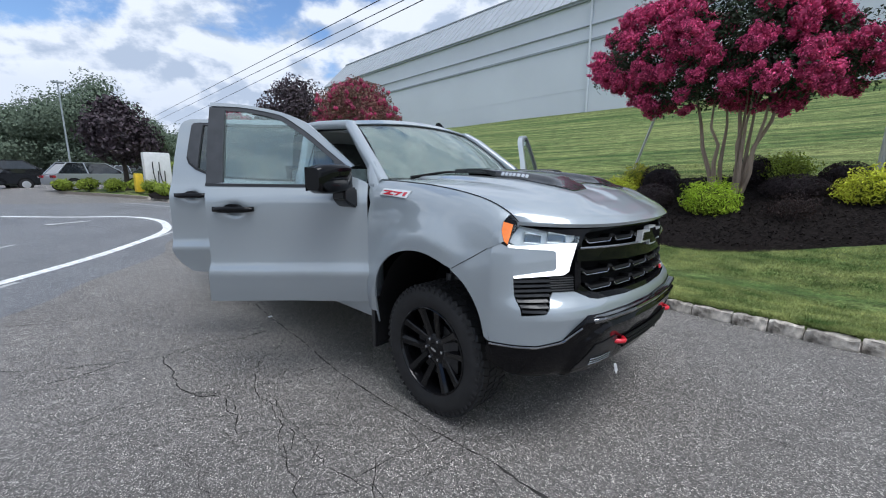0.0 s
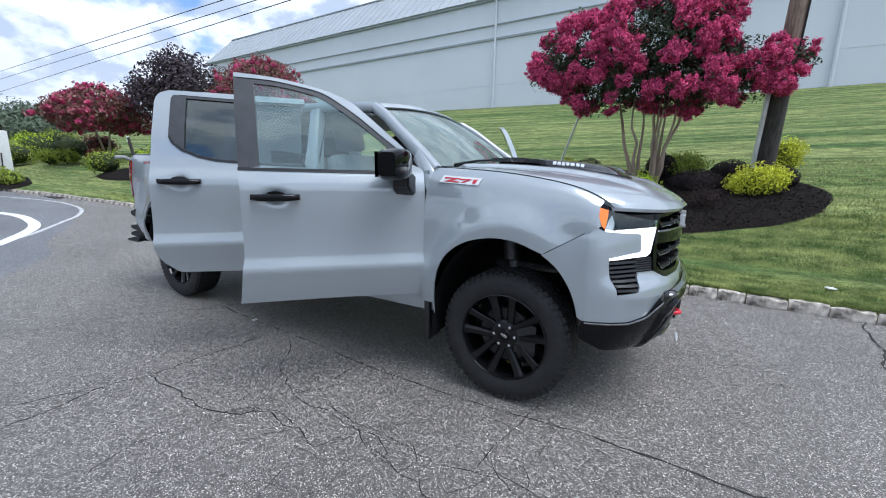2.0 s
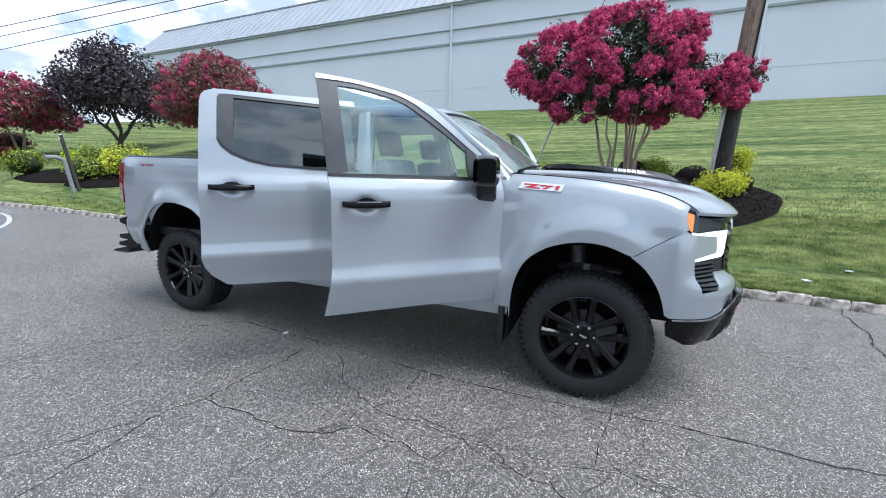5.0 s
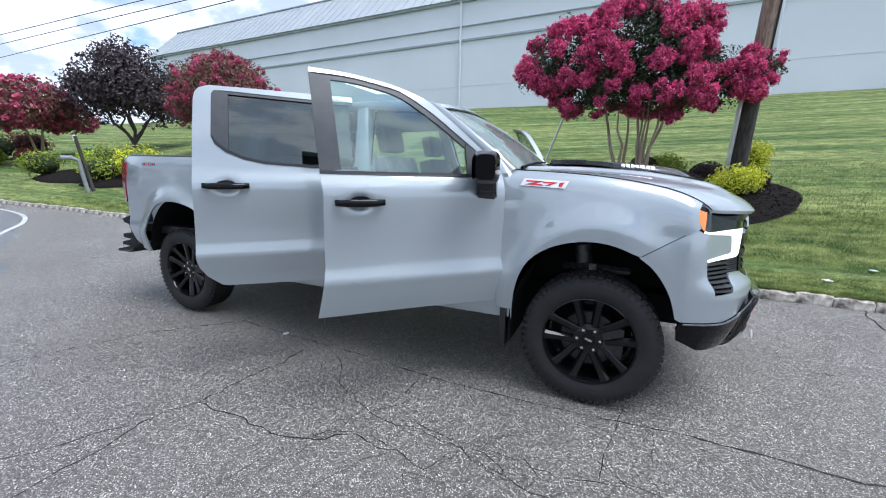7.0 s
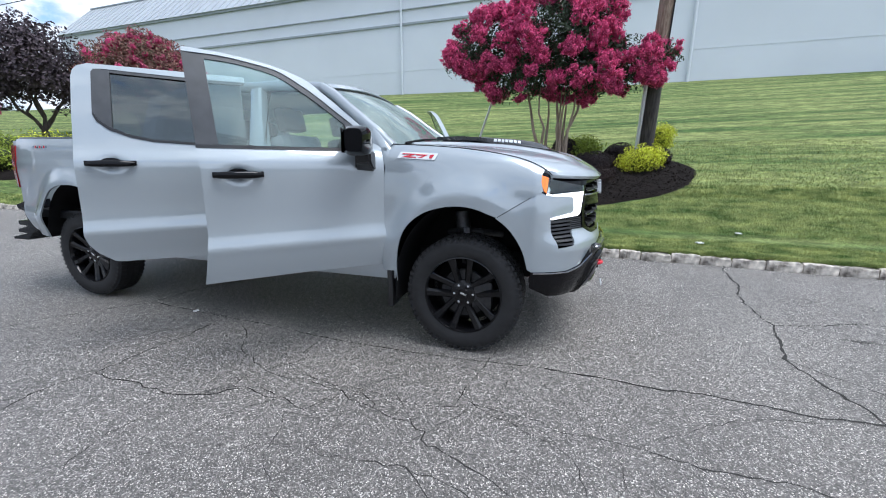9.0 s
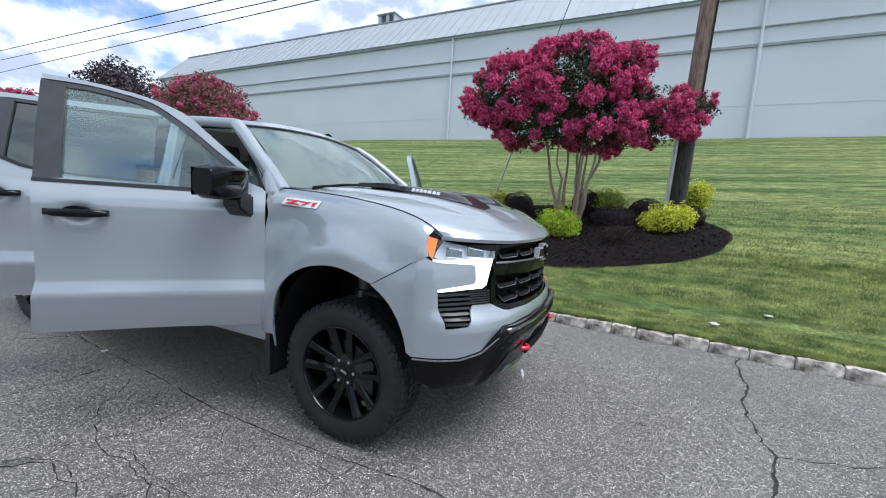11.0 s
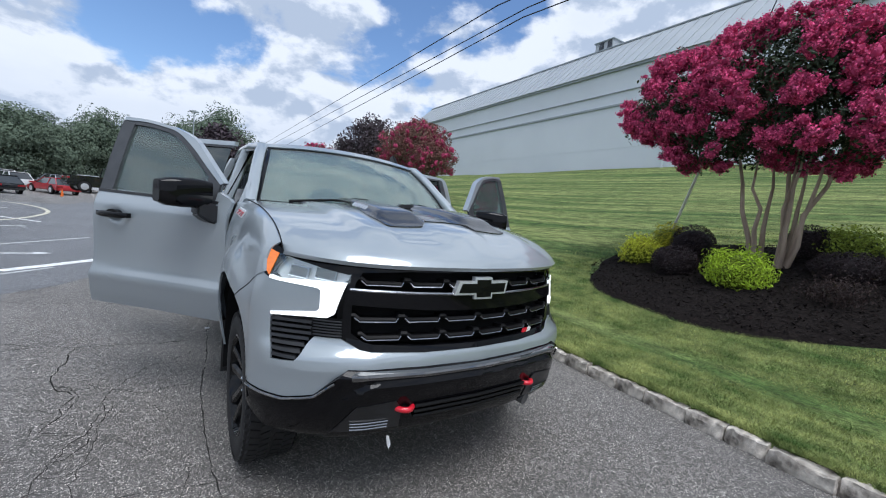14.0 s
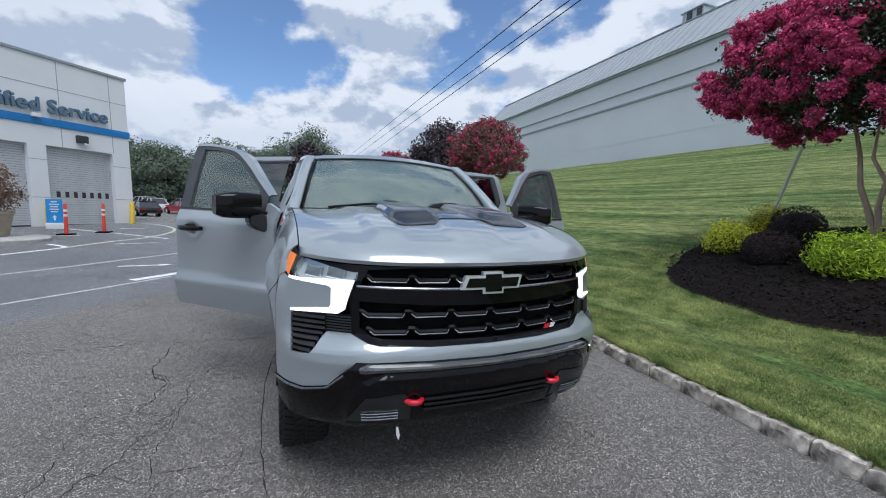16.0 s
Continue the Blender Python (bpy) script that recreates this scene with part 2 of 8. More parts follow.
def tube(bm, pts, radii, seg=8, cap=True):
    """A swept round section along pts."""
    rings = []
    n = len(pts)
    pts = [Vector(p) for p in pts]
    if not isinstance(radii, (list, tuple)):
        radii = [radii] * n
    up = Vector((0, 0, 1))
    for i, p in enumerate(pts):
        d = (pts[min(i + 1, n - 1)] - pts[max(i - 1, 0)]).normalized()
        a = d.cross(up if abs(d.z) < 0.9 else Vector((1, 0, 0))).normalized()
        b = d.cross(a)
        rings.append([bm.verts.new(p + radii[i] * (math.cos(2 * math.pi * k / seg) * a + math.sin(2 * math.pi * k / seg) * b)) for k in range(seg)])
    for r0, r1 in zip(rings, rings[1:]):
        for k in range(seg):
            bm.faces.new((r0[k], r0[(k + 1) % seg], r1[(k + 1) % seg], r1[k]))
    if cap:
        bm.faces.new(rings[0])
        bm.faces.new(rings[-1][::-1])


def lathe(bm, prof, seg=32, axis="y", m=None, closed=False):
    """Turns a profile of (radius, height) about an axis."""
    rings = []
    for r, h in prof:
        ring = []
        for k in range(seg):
            a = 2 * math.pi * k / seg
            c = Vector((r * math.cos(a), h, r * math.sin(a))) if axis == "y" else Vector((r * math.cos(a), r * math.sin(a), h))
            ring.append(bm.verts.new(m @ c if m is not None else c))
        rings.append(ring)
    for r0, r1 in zip(rings, rings[1:]):
        for k in range(seg):
            bm.faces.new((r0[k], r0[(k + 1) % seg], r1[(k + 1) % seg], r1[k]))
    if closed:
        for k in range(seg):
            bm.faces.new((rings[-1][k], rings[-1][(k + 1) % seg], rings[0][(k + 1) % seg], rings[0][k]))
    bmesh.ops.remove_doubles(bm, verts=bm.verts[:], dist=1e-5)


def patch(poly, fn, du, dv, thick):
    """A curved panel: a flat outline (u, v), cut into a grid and laid on the surface fn(u, v, offset)."""
    bm = bmesh.new()
    vs = [bm.verts.new((u, v, 0)) for u, v in poly]
    bm.faces.new(vs)
    bm.normal_update()
    bmesh.ops.triangulate(bm, faces=bm.faces[:], ngon_method="EAR_CLIP")
    us, vv = [p[0] for p in poly], [p[1] for p in poly]
    for lo, hi, d, ax in ((min(us), max(us), du, 0), (min(vv), max(vv), dv, 1)):
        k = math.ceil(lo / d + 1e-6)
        while k * d < hi - 1e-6:
            co, no = [0, 0, 0], [0, 0, 0]
            co[ax], no[ax] = k * d, 1
            bmesh.ops.bisect_plane(bm, geom=bm.verts[:] + bm.edges[:] + bm.faces[:], plane_co=co, plane_no=no, dist=1e-6)
            k += 1
    flat = {v: (v.co.x, v.co.y) for v in bm.verts}
    outer = list(bm.faces)
    rim = [e for e in bm.edges if len(e.link_faces) == 1]
    inner = {v: bm.verts.new(fn(*flat[v], -thick)) for v in flat}
    for f in outer:
        bm.faces.new([inner[v] for v in reversed(f.verts)])
    for e in rim:
        a, b = e.verts
        bm.faces.new((a, b, inner[b], inner[a]))
    for v in flat:
        v.co = fn(*flat[v], 0.0)
    return bm


def mirrored(pts):
    """A closed outline from its half with u >= 0, in order from the centre line round to the centre line."""
    return list(pts) + [(-u, v) for u, v in reversed(pts) if u > 1e-6]


def rounded(pts, n=4):
    """More points on a smooth line through the given ones."""
    P = [Vector((*p, 0)) for p in pts]
    P = [P[0] * 2 - P[1]] + P + [P[-1] * 2 - P[-2]]
    out = []
    for a, b, c, d in zip(P, P[1:], P[2:], P[3:]):
        for k in range(n):
            t = k / n
            q = b * 2 + (c - a) * t + (a * 2 - b * 5 + c * 4 - d) * t * t + (b * 3 - a - c * 3 + d) * t ** 3
            out.append((q.x / 2, q.y / 2))
    return out + [tuple(pts[-1])]


def lerp(x, xs, ys):
    return float(np.interp(x, xs, ys))


_knots = {}


def curve(x, xs, ys):
    """A smooth line through the knots that never overshoots them."""
    key = (tuple(xs), tuple(ys))
    if key not in _knots:
        h, d = np.diff(xs), np.diff(ys) / np.diff(xs)
        m = np.zeros(len(xs))
        for i in range(1, len(xs) - 1):
            if d[i - 1] * d[i] > 0:
                w1, w2 = 2 * h[i] + h[i - 1], h[i] + 2 * h[i - 1]
                m[i] = (w1 + w2) / (w1 / d[i - 1] + w2 / d[i])
        m[0], m[-1] = d[0], d[-1]
        _knots[key] = (np.array(xs), np.array(ys), m)
    X, Y, m = _knots[key]
    if x <= X[0]:
        return float(Y[0])
    if x >= X[-1]:
        return float(Y[-1])
    i = int(np.searchsorted(X, x)) - 1
    h = X[i + 1] - X[i]
    t = (x - X[i]) / h
    return float(Y[i] * (1 + 2 * t) * (1 - t) ** 2 + m[i] * h * t * (1 - t) ** 2 + Y[i + 1] * t * t * (3 - 2 * t) - m[i + 1] * h * t * t * (1 - t))


def smooth(x):
    x = min(1.0, max(0.0, x))
    return x * x * (3 - 2 * x)


# ---------------------------------------------------------------- lie of the land
UP = Vector((-0.0325, -0.039, 1.0)).normalized()          # plumb line: the roadway slopes a little
PLUMB = Vector((0, 0, 1)).rotation_difference(UP).to_matrix().to_4x4()
CURB_X = [-60, -40, -30, -28.8, -25, -22, -18, -14, -10, -6, -2, 0, 3, 6, 40]
BANK_Y = [5.5, 5.0, 4.2, -1.4, 0.5, 1.7, 2.45, 2.8, 2.95, 2.92, 2.70, 2.54, 2.27, 1.99, -1.0]
CURB_Y = [5.5, 5.0, 4.2, -1.4, 0.5, 1.7, 2.45, 2.8, 2.95, 2.88, 2.42, 2.13, 1.90, 1.66, -1.3]


def rise(x):
    """How far the lot climbs towards its far end."""
    d = -x - 8.0
    return 0.03 * (d if d > 3 else (d + 3) ** 2 / 12 if d > -3 else 0)


def camber(x, y):
    """The drive lifts gently towards its curb."""
    return 0.095 * smooth(y / 2.0) * smooth((x + 8) / 5)


def lot_z(x, y):
    return rise(x) + camber(x, y) - smooth((-3 - y) / 5) * (0.6 * smooth((-22 - x) / 12) + 0.6 * smooth((-33 - x) / 9))


def curb_y(x):
    return lerp(x, CURB_X, CURB_Y)


def bank_z(x, y):
    d = max(0.0, y - lerp(x, CURB_X, BANK_Y))
    t = smooth((-15 - x) / 9)
    d = d * (1 - t) + (max(0.0, y - 3.4) * 0.72 + 0.02 * d) * t
    lip = 0.13 + camber(x, 2.0) + 0.06 * max(0.0, y - curb_y(x))
    return rise(x) + max(lip if y < 4 else 0.0, lerp(d, [0, 0.12, 1.2, 3.0, 4.2, 8, 20, 60, 200], [0.13, 0.15, 0.46, 0.96, 1.28, 2.35, 5.75, 9.0, 12]))


def lawn_z(x, y):
    """The bank climbs to a level foot of the warehouse wall."""
    z = bank_z(x, y)
    return z if y < 8 else z + (5.52 - bank_z(x, 22.4)) * smooth((y - 8) / 14.4)



def asphalt(name, base, light):
    """Worn asphalt: pale stone chips in dark binder, stains and patches."""
    m = bpy.data.materials.new(name)
    m.use_nodes = True
    nt = m.node_tree
    b = nt.nodes["Principled BSDF"]
    co = nt.nodes.new("ShaderNodeTexCoord")
    vo = nt.nodes.new("ShaderNodeTexVoronoi")
    vo.inputs["Scale"].default_value = 200
    nt.links.new(co.outputs["Object"], vo.inputs["Vector"])
    sep = nt.nodes.new("ShaderNodeSeparateColor")
    nt.links.new(vo.outputs["Color"], sep.inputs[0])
    chips = nt.nodes.new("ShaderNodeValToRGB")
    e = chips.color_ramp.elements
    e[0].position, e[0].color = 0.0, (*[c * 0.40 for c in base], 1)
    e[1].position, e[1].color = 1.0, (*[min(1, c * 2.7) for c in light], 1)
    k = chips.color_ramp.elements.new(0.62)
    k.color = (*[c * 1.02 for c in base], 1)
    k = chips.color_ramp.elements.new(0.87)
    k.color = (*light, 1)
    nt.links.new(sep.outputs[0], chips.inputs[0])
    big = nt.nodes.new("ShaderNodeTexNoise")
    big.inputs["Scale"].default_value, big.inputs["Detail"].default_value = 0.7, 8
    nt.links.new(co.outputs["Object"], big.inputs["Vector"])
    mr = nt.nodes.new("ShaderNodeMapRange")
    mr.inputs["From Min"].default_value, mr.inputs["From Max"].default_value = 0.3, 0.7
    mr.inputs["To Min"].default_value, mr.inputs["To Max"].default_value = 0.86, 1.13
    nt.links.new(big.outputs["Fac"], mr.inputs["Value"])
    fine = nt.nodes.new("ShaderNodeTexNoise")
    fine.inputs["Scale"].default_value, fine.inputs["Detail"].default_value = 16, 5
    nt.links.new(co.outputs["Object"], fine.inputs["Vector"])
    mr2 = nt.nodes.new("ShaderNodeMapRange")
    mr2.inputs["From Min"].default_value, mr2.inputs["From Max"].default_value = 0.3, 0.7
    mr2.inputs["To Min"].default_value, mr2.inputs["To Max"].default_value = 0.85, 1.15
    nt.links.new(fine.outputs["Fac"], mr2.inputs["Value"])
    mul = nt.nodes.new("ShaderNodeMath")
    mul.operation = "MULTIPLY"
    nt.links.new(mr.outputs[0], mul.inputs[0])
    nt.links.new(mr2.outputs[0], mul.inputs[1])
    hs = nt.nodes.new("ShaderNodeHueSaturation")
    nt.links.new(mul.outputs[0], hs.inputs["Value"])
    nt.links.new(chips.outputs[0], hs.inputs["Color"])
    nt.links.new(hs.outputs[0], b.inputs["Base Color"])
    b.inputs["Roughness"].default_value = 0.58
    bp = nt.nodes.new("ShaderNodeBump")
    bp.inputs["Strength"].default_value, bp.inputs["Distance"].default_value = 0.8, 0.007
    nt.links.new(vo.outputs["Distance"], bp.inputs["Height"])
    nt.links.new(bp.outputs[0], b.inputs["Normal"])
    return m


ASPHALT = asphalt("worn_asphalt", (0.156, 0.145, 0.134), (0.310, 0.290, 0.268))
ASPHALT_NEW = asphalt("dark_asphalt", (0.165, 0.169, 0.178), (0.23, 0.234, 0.243))
CRACK = material("crack_shadow", (0.036, 0.034, 0.032), rough=0.95, vary=0.4, scale=20)
LINE_WHITE = material("road_paint_white", (0.74, 0.75, 0.75), rough=0.7, vary=0.25, scale=9, bump=0.3, bump_scale=120)
STONE = material("granite_curb", (0.12, 0.104, 0.088), rough=0.9, color2=(0.72, 0.66, 0.58), scale=9, detail=12, bump=1.0, bump_scale=34, island=0.2, stretch=(0.4, 1, 1))
JOINT = material("curb_mortar", (0.24, 0.21, 0.18), rough=0.95, vary=0.3, scale=20)


def turf(name):
    """Mown grass from a distance: long mowing streaks over fine blades."""
    m = bpy.data.materials.new(name)
    m.use_nodes = True
    nt = m.node_tree
    b = nt.nodes["Principled BSDF"]
    b.inputs["Roughness"].default_value = 0.9
    b.inputs["Specular IOR Level"].default_value = 0.2
    co = nt.nodes.new("ShaderNodeTexCoord")

    def layer(scale, stretch, detail, lo, hi):
        mp = nt.nodes.new("ShaderNodeMapping")
        mp.inputs["Scale"].default_value = stretch
        nt.links.new(co.outputs["Object"], mp.inputs[0])
        n = nt.nodes.new("ShaderNodeTexNoise")
        n.inputs["Scale"].default_value, n.inputs["Detail"].default_value = scale, detail
        nt.links.new(mp.outputs[0], n.inputs["Vector"])
        r = nt.nodes.new("ShaderNodeMapRange")
        r.inputs["From Min"].default_value, r.inputs["From Max"].default_value = 0.34, 0.66
        r.inputs["To Min"].default_value, r.inputs["To Max"].default_value = lo, hi
        nt.links.new(n.outputs["Fac"], r.inputs["Value"])
        return r.outputs[0], n.outputs["Fac"]
    streak, _ = layer(1.5, (0.12, 1.7, 1.7), 8, 0, 1)
    mid, _ = layer(9, (0.35, 1, 1), 6, 0.60, 1.40)
    fine, raw = layer(55, (0.5, 1, 1), 4, 0.45, 1.55)
    mx = nt.nodes.new("ShaderNodeMix")
    mx.data_type = "RGBA"
    mx.inputs[6].default_value, mx.inputs[7].default_value = (0.056, 0.104, 0.027, 1), (0.225, 0.255, 0.090, 1)
    nt.links.new(streak, mx.inputs[0])
    mu = nt.nodes.new("ShaderNodeMath")
    mu.operation = "MULTIPLY"
    nt.links.new(mid, mu.inputs[0])
    nt.links.new(fine, mu.inputs[1])
    hs = nt.nodes.new("ShaderNodeHueSaturation")
    nt.links.new(mu.outputs[0], hs.inputs["Value"])
    nt.links.new(mx.outputs[2], hs.inputs["Color"])
    nt.links.new(hs.outputs[0], b.inputs["Base Color"])
    bp = nt.nodes.new("ShaderNodeBump")
    bp.inputs["Strength"].default_value, bp.inputs["Distance"].default_value = 0.9, 0.03
    nt.links.new(raw, bp.inputs["Height"])
    nt.links.new(bp.outputs[0], b.inputs["Normal"])
    return m


SOIL = turf("mown_turf")
MULCH = material("dark_mulch", (0.007, 0.006, 0.0058), rough=0.95, spec=0.08, color2=(0.020, 0.016, 0.0145), scale=30, bump=1.0, bump_scale=45)
WALL_WHITE = material("white_wall_panel", (0.66, 0.70, 0.745), rough=0.6, vary=0.035, scale=0.25)
WALL_TRIM = material("wall_trim_grey", (0.30, 0.34, 0.36), rough=0.6, vary=0.1, scale=3)
ROOF_METAL = material("pale_metal_roof", (0.44, 0.47, 0.49), rough=0.45, metal=0.25, vary=0.06, scale=0.6)
LOUVRE = material("dark_grey_louvre", (0.075, 0.085, 0.10), rough=0.6, vary=0.15, scale=6)
POLE_WOOD = material("weathered_pole_wood", (0.15, 0.105, 0.075), rough=0.9, color2=(0.34, 0.27, 0.21), scale=5, bump=0.7, bump_scale=30, stretch=(6, 6, 0.5))
POLE_TAR = material("tarred_pole_base", (0.030, 0.028, 0.027), rough=0.9, color2=(0.075, 0.066, 0.06), scale=5, bump=0.8, bump_scale=26, stretch=(6, 6, 0.5))
CABLE = material("black_cable", (0.02, 0.02, 0.022), rough=0.7, vary=0.2, scale=3)


def sheet(xs, ys, fn):
    bm = bmesh.new()
    g = [[bm.verts.new((x, y, fn(x, y))) for y in ys] for x in xs]
    for i in range(len(xs) - 1):
        for j in range(len(ys) - 1):
            bm.faces.new((g[i][j], g[i + 1][j], g[i + 1][j + 1], g[i][j + 1]))
    return bm


# the land under all, out to the horizon
GROUND_FAR = material("far_ground", (0.06, 0.075, 0.03), rough=0.95, color2=(0.10, 0.11, 0.05), scale=0.05)
far_x = [-2500, -900, -300, -120, -60, -40, -30, -20, -14, -11, -8, -5, 0, 20, 60, 200, 900, 2500]
solid("ground", sheet(far_x, [-2500, -700, -200, -60, -20, 0, 20, 60, 200, 700, 2500],
                      lambda x, y: -0.6), GROUND_FAR, "dull green land reaching to the horizon", "ground", kind="structure")

xs = sorted(set([-70, -50, -40, -34] + [round(-30 + 0.5 * i, 2) for i in range(140)] + [45, 60]))


def road_sheet():
    bm = bmesh.new()
    rows = []
    for x in xs:
        yc = curb_y(x)
        ys = [-60, -30, -20, -14, -11, -9.5, -8, -7, -6, -5, -4, -3] + ([-1.5, 0] + [yc * k / 5 for k in range(1, 6)] if yc > 0.4 else [-3 + (yc + 3) * k / 7 for k in range(1, 8)] if yc > -2.5 else [])
        if yc <= -2.5:
            ys = [yc - 60 + 60 * k / 18 for k in range(19)]
        rows.append([bm.verts.new((x, y, lot_z(x, y))) for y in ys])
    for r0, r1 in zip(rows, rows[1:]):
        for j in range(18):
            bm.faces.new((r0[j], r1[j], r1[j + 1], r0[j + 1]))
    return bm


road = solid("road", road_sheet(), ASPHALT, "worn grey asphalt drive with cracks", "road", kind="structure")


def lawn_sheet():
    bm = bmesh.new()
    ds = [0.05, 0.10, 0.25, 0.5, 0.8, 1.2, 1.8, 2.4, 3.0, 3.6, 4.2, 5, 6, 8, 11, 15, 20, 28, 45, 90]
    rows = [[bm.verts.new((x, curb_y(x) + d, lawn_z(x, curb_y(x) + d) - (0.02 if d > 0.07 else 0.09))) for d in ds] for x in xs]
    for r0, r1 in zip(rows, rows[1:]):
        for j in range(len(ds) - 1):
            bm.faces.new((r0[j], r1[j], r1[j + 1], r0[j + 1]))
    return bm


solid("lawn", lawn_sheet(), SOIL, "mown green lawn climbing from the curb", "lawn", kind="structure", angle=60)


# ---------------------------------------------------------------- warehouse on the bank
WALL_A = radians(177)
WALL_M = Matrix.Translation((-9.8, 22.4, 5.6)) @ Matrix.Rotation(WALL_A, 4, "Z")   # x along the wall towards its far end, y to the road, z up


def warehouse():
    t = thing("warehouse", "long pale warehouse with a sloping metal roof", "building", WALL_M)
    L0, L1, EAVE = -75.0, 33.6, 6.45
    bm = bmesh.new()
    box(bm, (L0, -40, -7), (L1, 0, EAVE))
    part("wall", bm, WALL_WHITE, t)
    bm = bmesh.new()
    # roof: a long low pitch with an upturned hip at the far end
    v = [bm.verts.new(c) for c in ((L0, 0.25, EAVE), (L1 + 0.2, 0.25, EAVE), (L1 + 0.2, -3.0, EAVE + 3.1), (L0, -3.0, EAVE + 3.1),
                                   (L0, -40.2, EAVE), (L1 + 0.2, -40.2, EAVE))]
    bm.faces.new((v[0], v[1], v[2], v[3]))
    bm.faces.new((v[3], v[2], v[5], v[4]))
    bm.faces.new((v[1], v[5], v[2]))
    bm.faces.new((v[0], v[3], v[4]))
    bm.faces.new((v[0], v[4], v[5], v[1]))
    roof = part("roof", bm, ROOF_METAL, t)
    seam = bmesh.new()
    box(seam, (-0.025, 0, 0.0), (0.025, 4.48, 0.04))
    me = to_mesh("roof_seam", finish(seam, ROOF_METAL), ROOF_METAL)
    pitch = math.atan2(3.1, 3.25)
    k = L1
    while k > -45:
        s = new("roof_seam", me)
        s.parent = roof
        s.matrix_basis = Matrix.Translation((k, 0.25, EAVE + 0.01)) @ Matrix.Rotation(math.pi, 4, "Z") @ Matrix.Rotation(pitch, 4, "X")
        k -= 0.75
    bm = bmesh.new()
    box(bm, (L0, 0.0, EAVE - 0.16), (L1, 0.16, EAVE + 0.02), 0.02)
    part("gutter", bm, WALL_TRIM, t)
    bm = bmesh.new()
    box(bm, (L0, 0.0, 4.0), (L1, 0.09, 4.14), 0.02)
    part("ledge", bm, WALL_TRIM, t)
    bm = bmesh.new()
    tube(bm, [(L0, 0.06, 4.9), (L1, 0.06, 4.9)], 0.045, 6)
    part("conduit", bm, WALL_TRIM, t)
    for x in (0.0, -16.4, 33.0):
        bm = bmesh.new()
        tube(bm, [(x, 0.10, -0.5), (x, 0.10, EAVE - 0.1)], 0.075, 8)
        part("downpipe", bm, WALL_WHITE, t)
    for z in (1.3,):
        bm = bmesh.new()
        box(bm, (L0, 0.0, z), (L1, 0.012, z + 0.03))
        part("wall_joint", bm, WALL_WHITE, t)
    bm = bmesh.new()
    box(bm, (L0, -3.12, EAVE + 3.06), (L1 + 0.2, -2.88, EAVE + 3.16), 0.02)
    part("ridge_cap", bm, WALL_TRIM, roof)
    bm = bmesh.new()
    box(bm, (7.15, -4.7, EAVE + 2.6), (8.75, -3.4, EAVE + 4.0), 0.05)
    u = part("roof_unit", bm, ROOF_METAL, t, "grey rooftop ventilation unit")
    bm = bmesh.new()
    box(bm, (7.05, -4.8, EAVE + 3.98), (8.85, -3.3, EAVE + 4.06), 0.02)
    part("unit_lid", bm, WALL_TRIM, u)
    for x0, x1 in ((7.25, 7.62), (7.98, 8.38)):
        for i in range(6):
            bm = bmesh.new()
            box(bm, (x0, -3.4, EAVE + 3.18 + 0.13 * i), (x1, -3.35, EAVE + 3.28 + 0.13 * i), 0.01)
            part("louvre", bm, LOUVRE, u)
    return t


warehouse()

# unseen wall, added so that the truck's flank has a backdrop to mirror
BACKDROP_WALL = material("grey_backdrop_render", (0.30, 0.31, 0.31), rough=0.8, vary=0.12, scale=0.8, bump=0.2, bump_scale=30)
bm = bmesh.new()
box(bm, (-45, -36.4, -.2), (50, -36, 6.5))
solid("wall_south", bm, BACKDROP_WALL, "unseen plain grey wall closing the lot, added as a backdrop for reflections", "wall", kind="structure")

# ---------------------------------------------------------------- pickup truck: front axle at the origin, nose towards +x
# plan of the nose: full at the bumper, raked back round the lamps
LOW_Y = [0, .30, .55, .666, .76, .84, .90, .935, .945]
LOW_X = [.905, .890, .850, .800, .745, .675, .595, .510, .470]
UP_Y = [0, .165, .30, .45, .56, .645, .70, .76, .84, .89, .925, .945]
UP_X = [.905, .893, .873, .838, .803, .764, .722, .668, .600, .556, .510, .470]
S_END = 1.169


def plan(ys, xs):
    """The plan's points at even steps along its length, with its corners eased."""
    q = np.concatenate([[0], np.cumsum(np.hypot(np.diff(ys), np.diff(xs)))])
    u = np.linspace(0, q[-1], 240)
    k = np.exp(-0.5 * (np.arange(-12, 13) / 5.0) ** 2)
    k /= k.sum()
    out = []
    for vals, sign in ((xs, 1), (ys, -1)):
        raw = np.interp(u, q, vals)
        pad = np.concatenate([sign * raw[12:0:-1], raw, 2 * raw[-1] - raw[-2:-14:-1]])
        out.append(np.convolve(pad, k, "valid"))
    return u, out[0], out[1]


_lu, _lx, _ly = plan(LOW_Y, LOW_X)
_uu, _ux, _uy = plan(UP_Y, UP_X)
Z_N = [.40, .48, .60, .72, .79, .82, .87, .90, 1.0, 1.1, 1.18, 1.26, 1.34]
Z_X = [-.10, -.03, .005, .018, .028, .026, .006, 0, 0, 0, -.005, -.02, -.06]
Z_M = [.97, .98, 1, 1, 1, 1, 1, 1, 1, .99, .97, .945, .92]
SIDE_Z = [.48, .60, .70, .79, .82, .90, 1.0, 1.12, 1.24, 1.33, 1.40, 1.46, 1.54]
SIDE_Y = [.90, .935, .962, .984, .986, .972, .966, .968, .974, .972, .950, .915, .86]
FEND_Y = [.89, .910, .926, .938, .942, .945, .948, .951, .948, .925, .885, .82, .70]


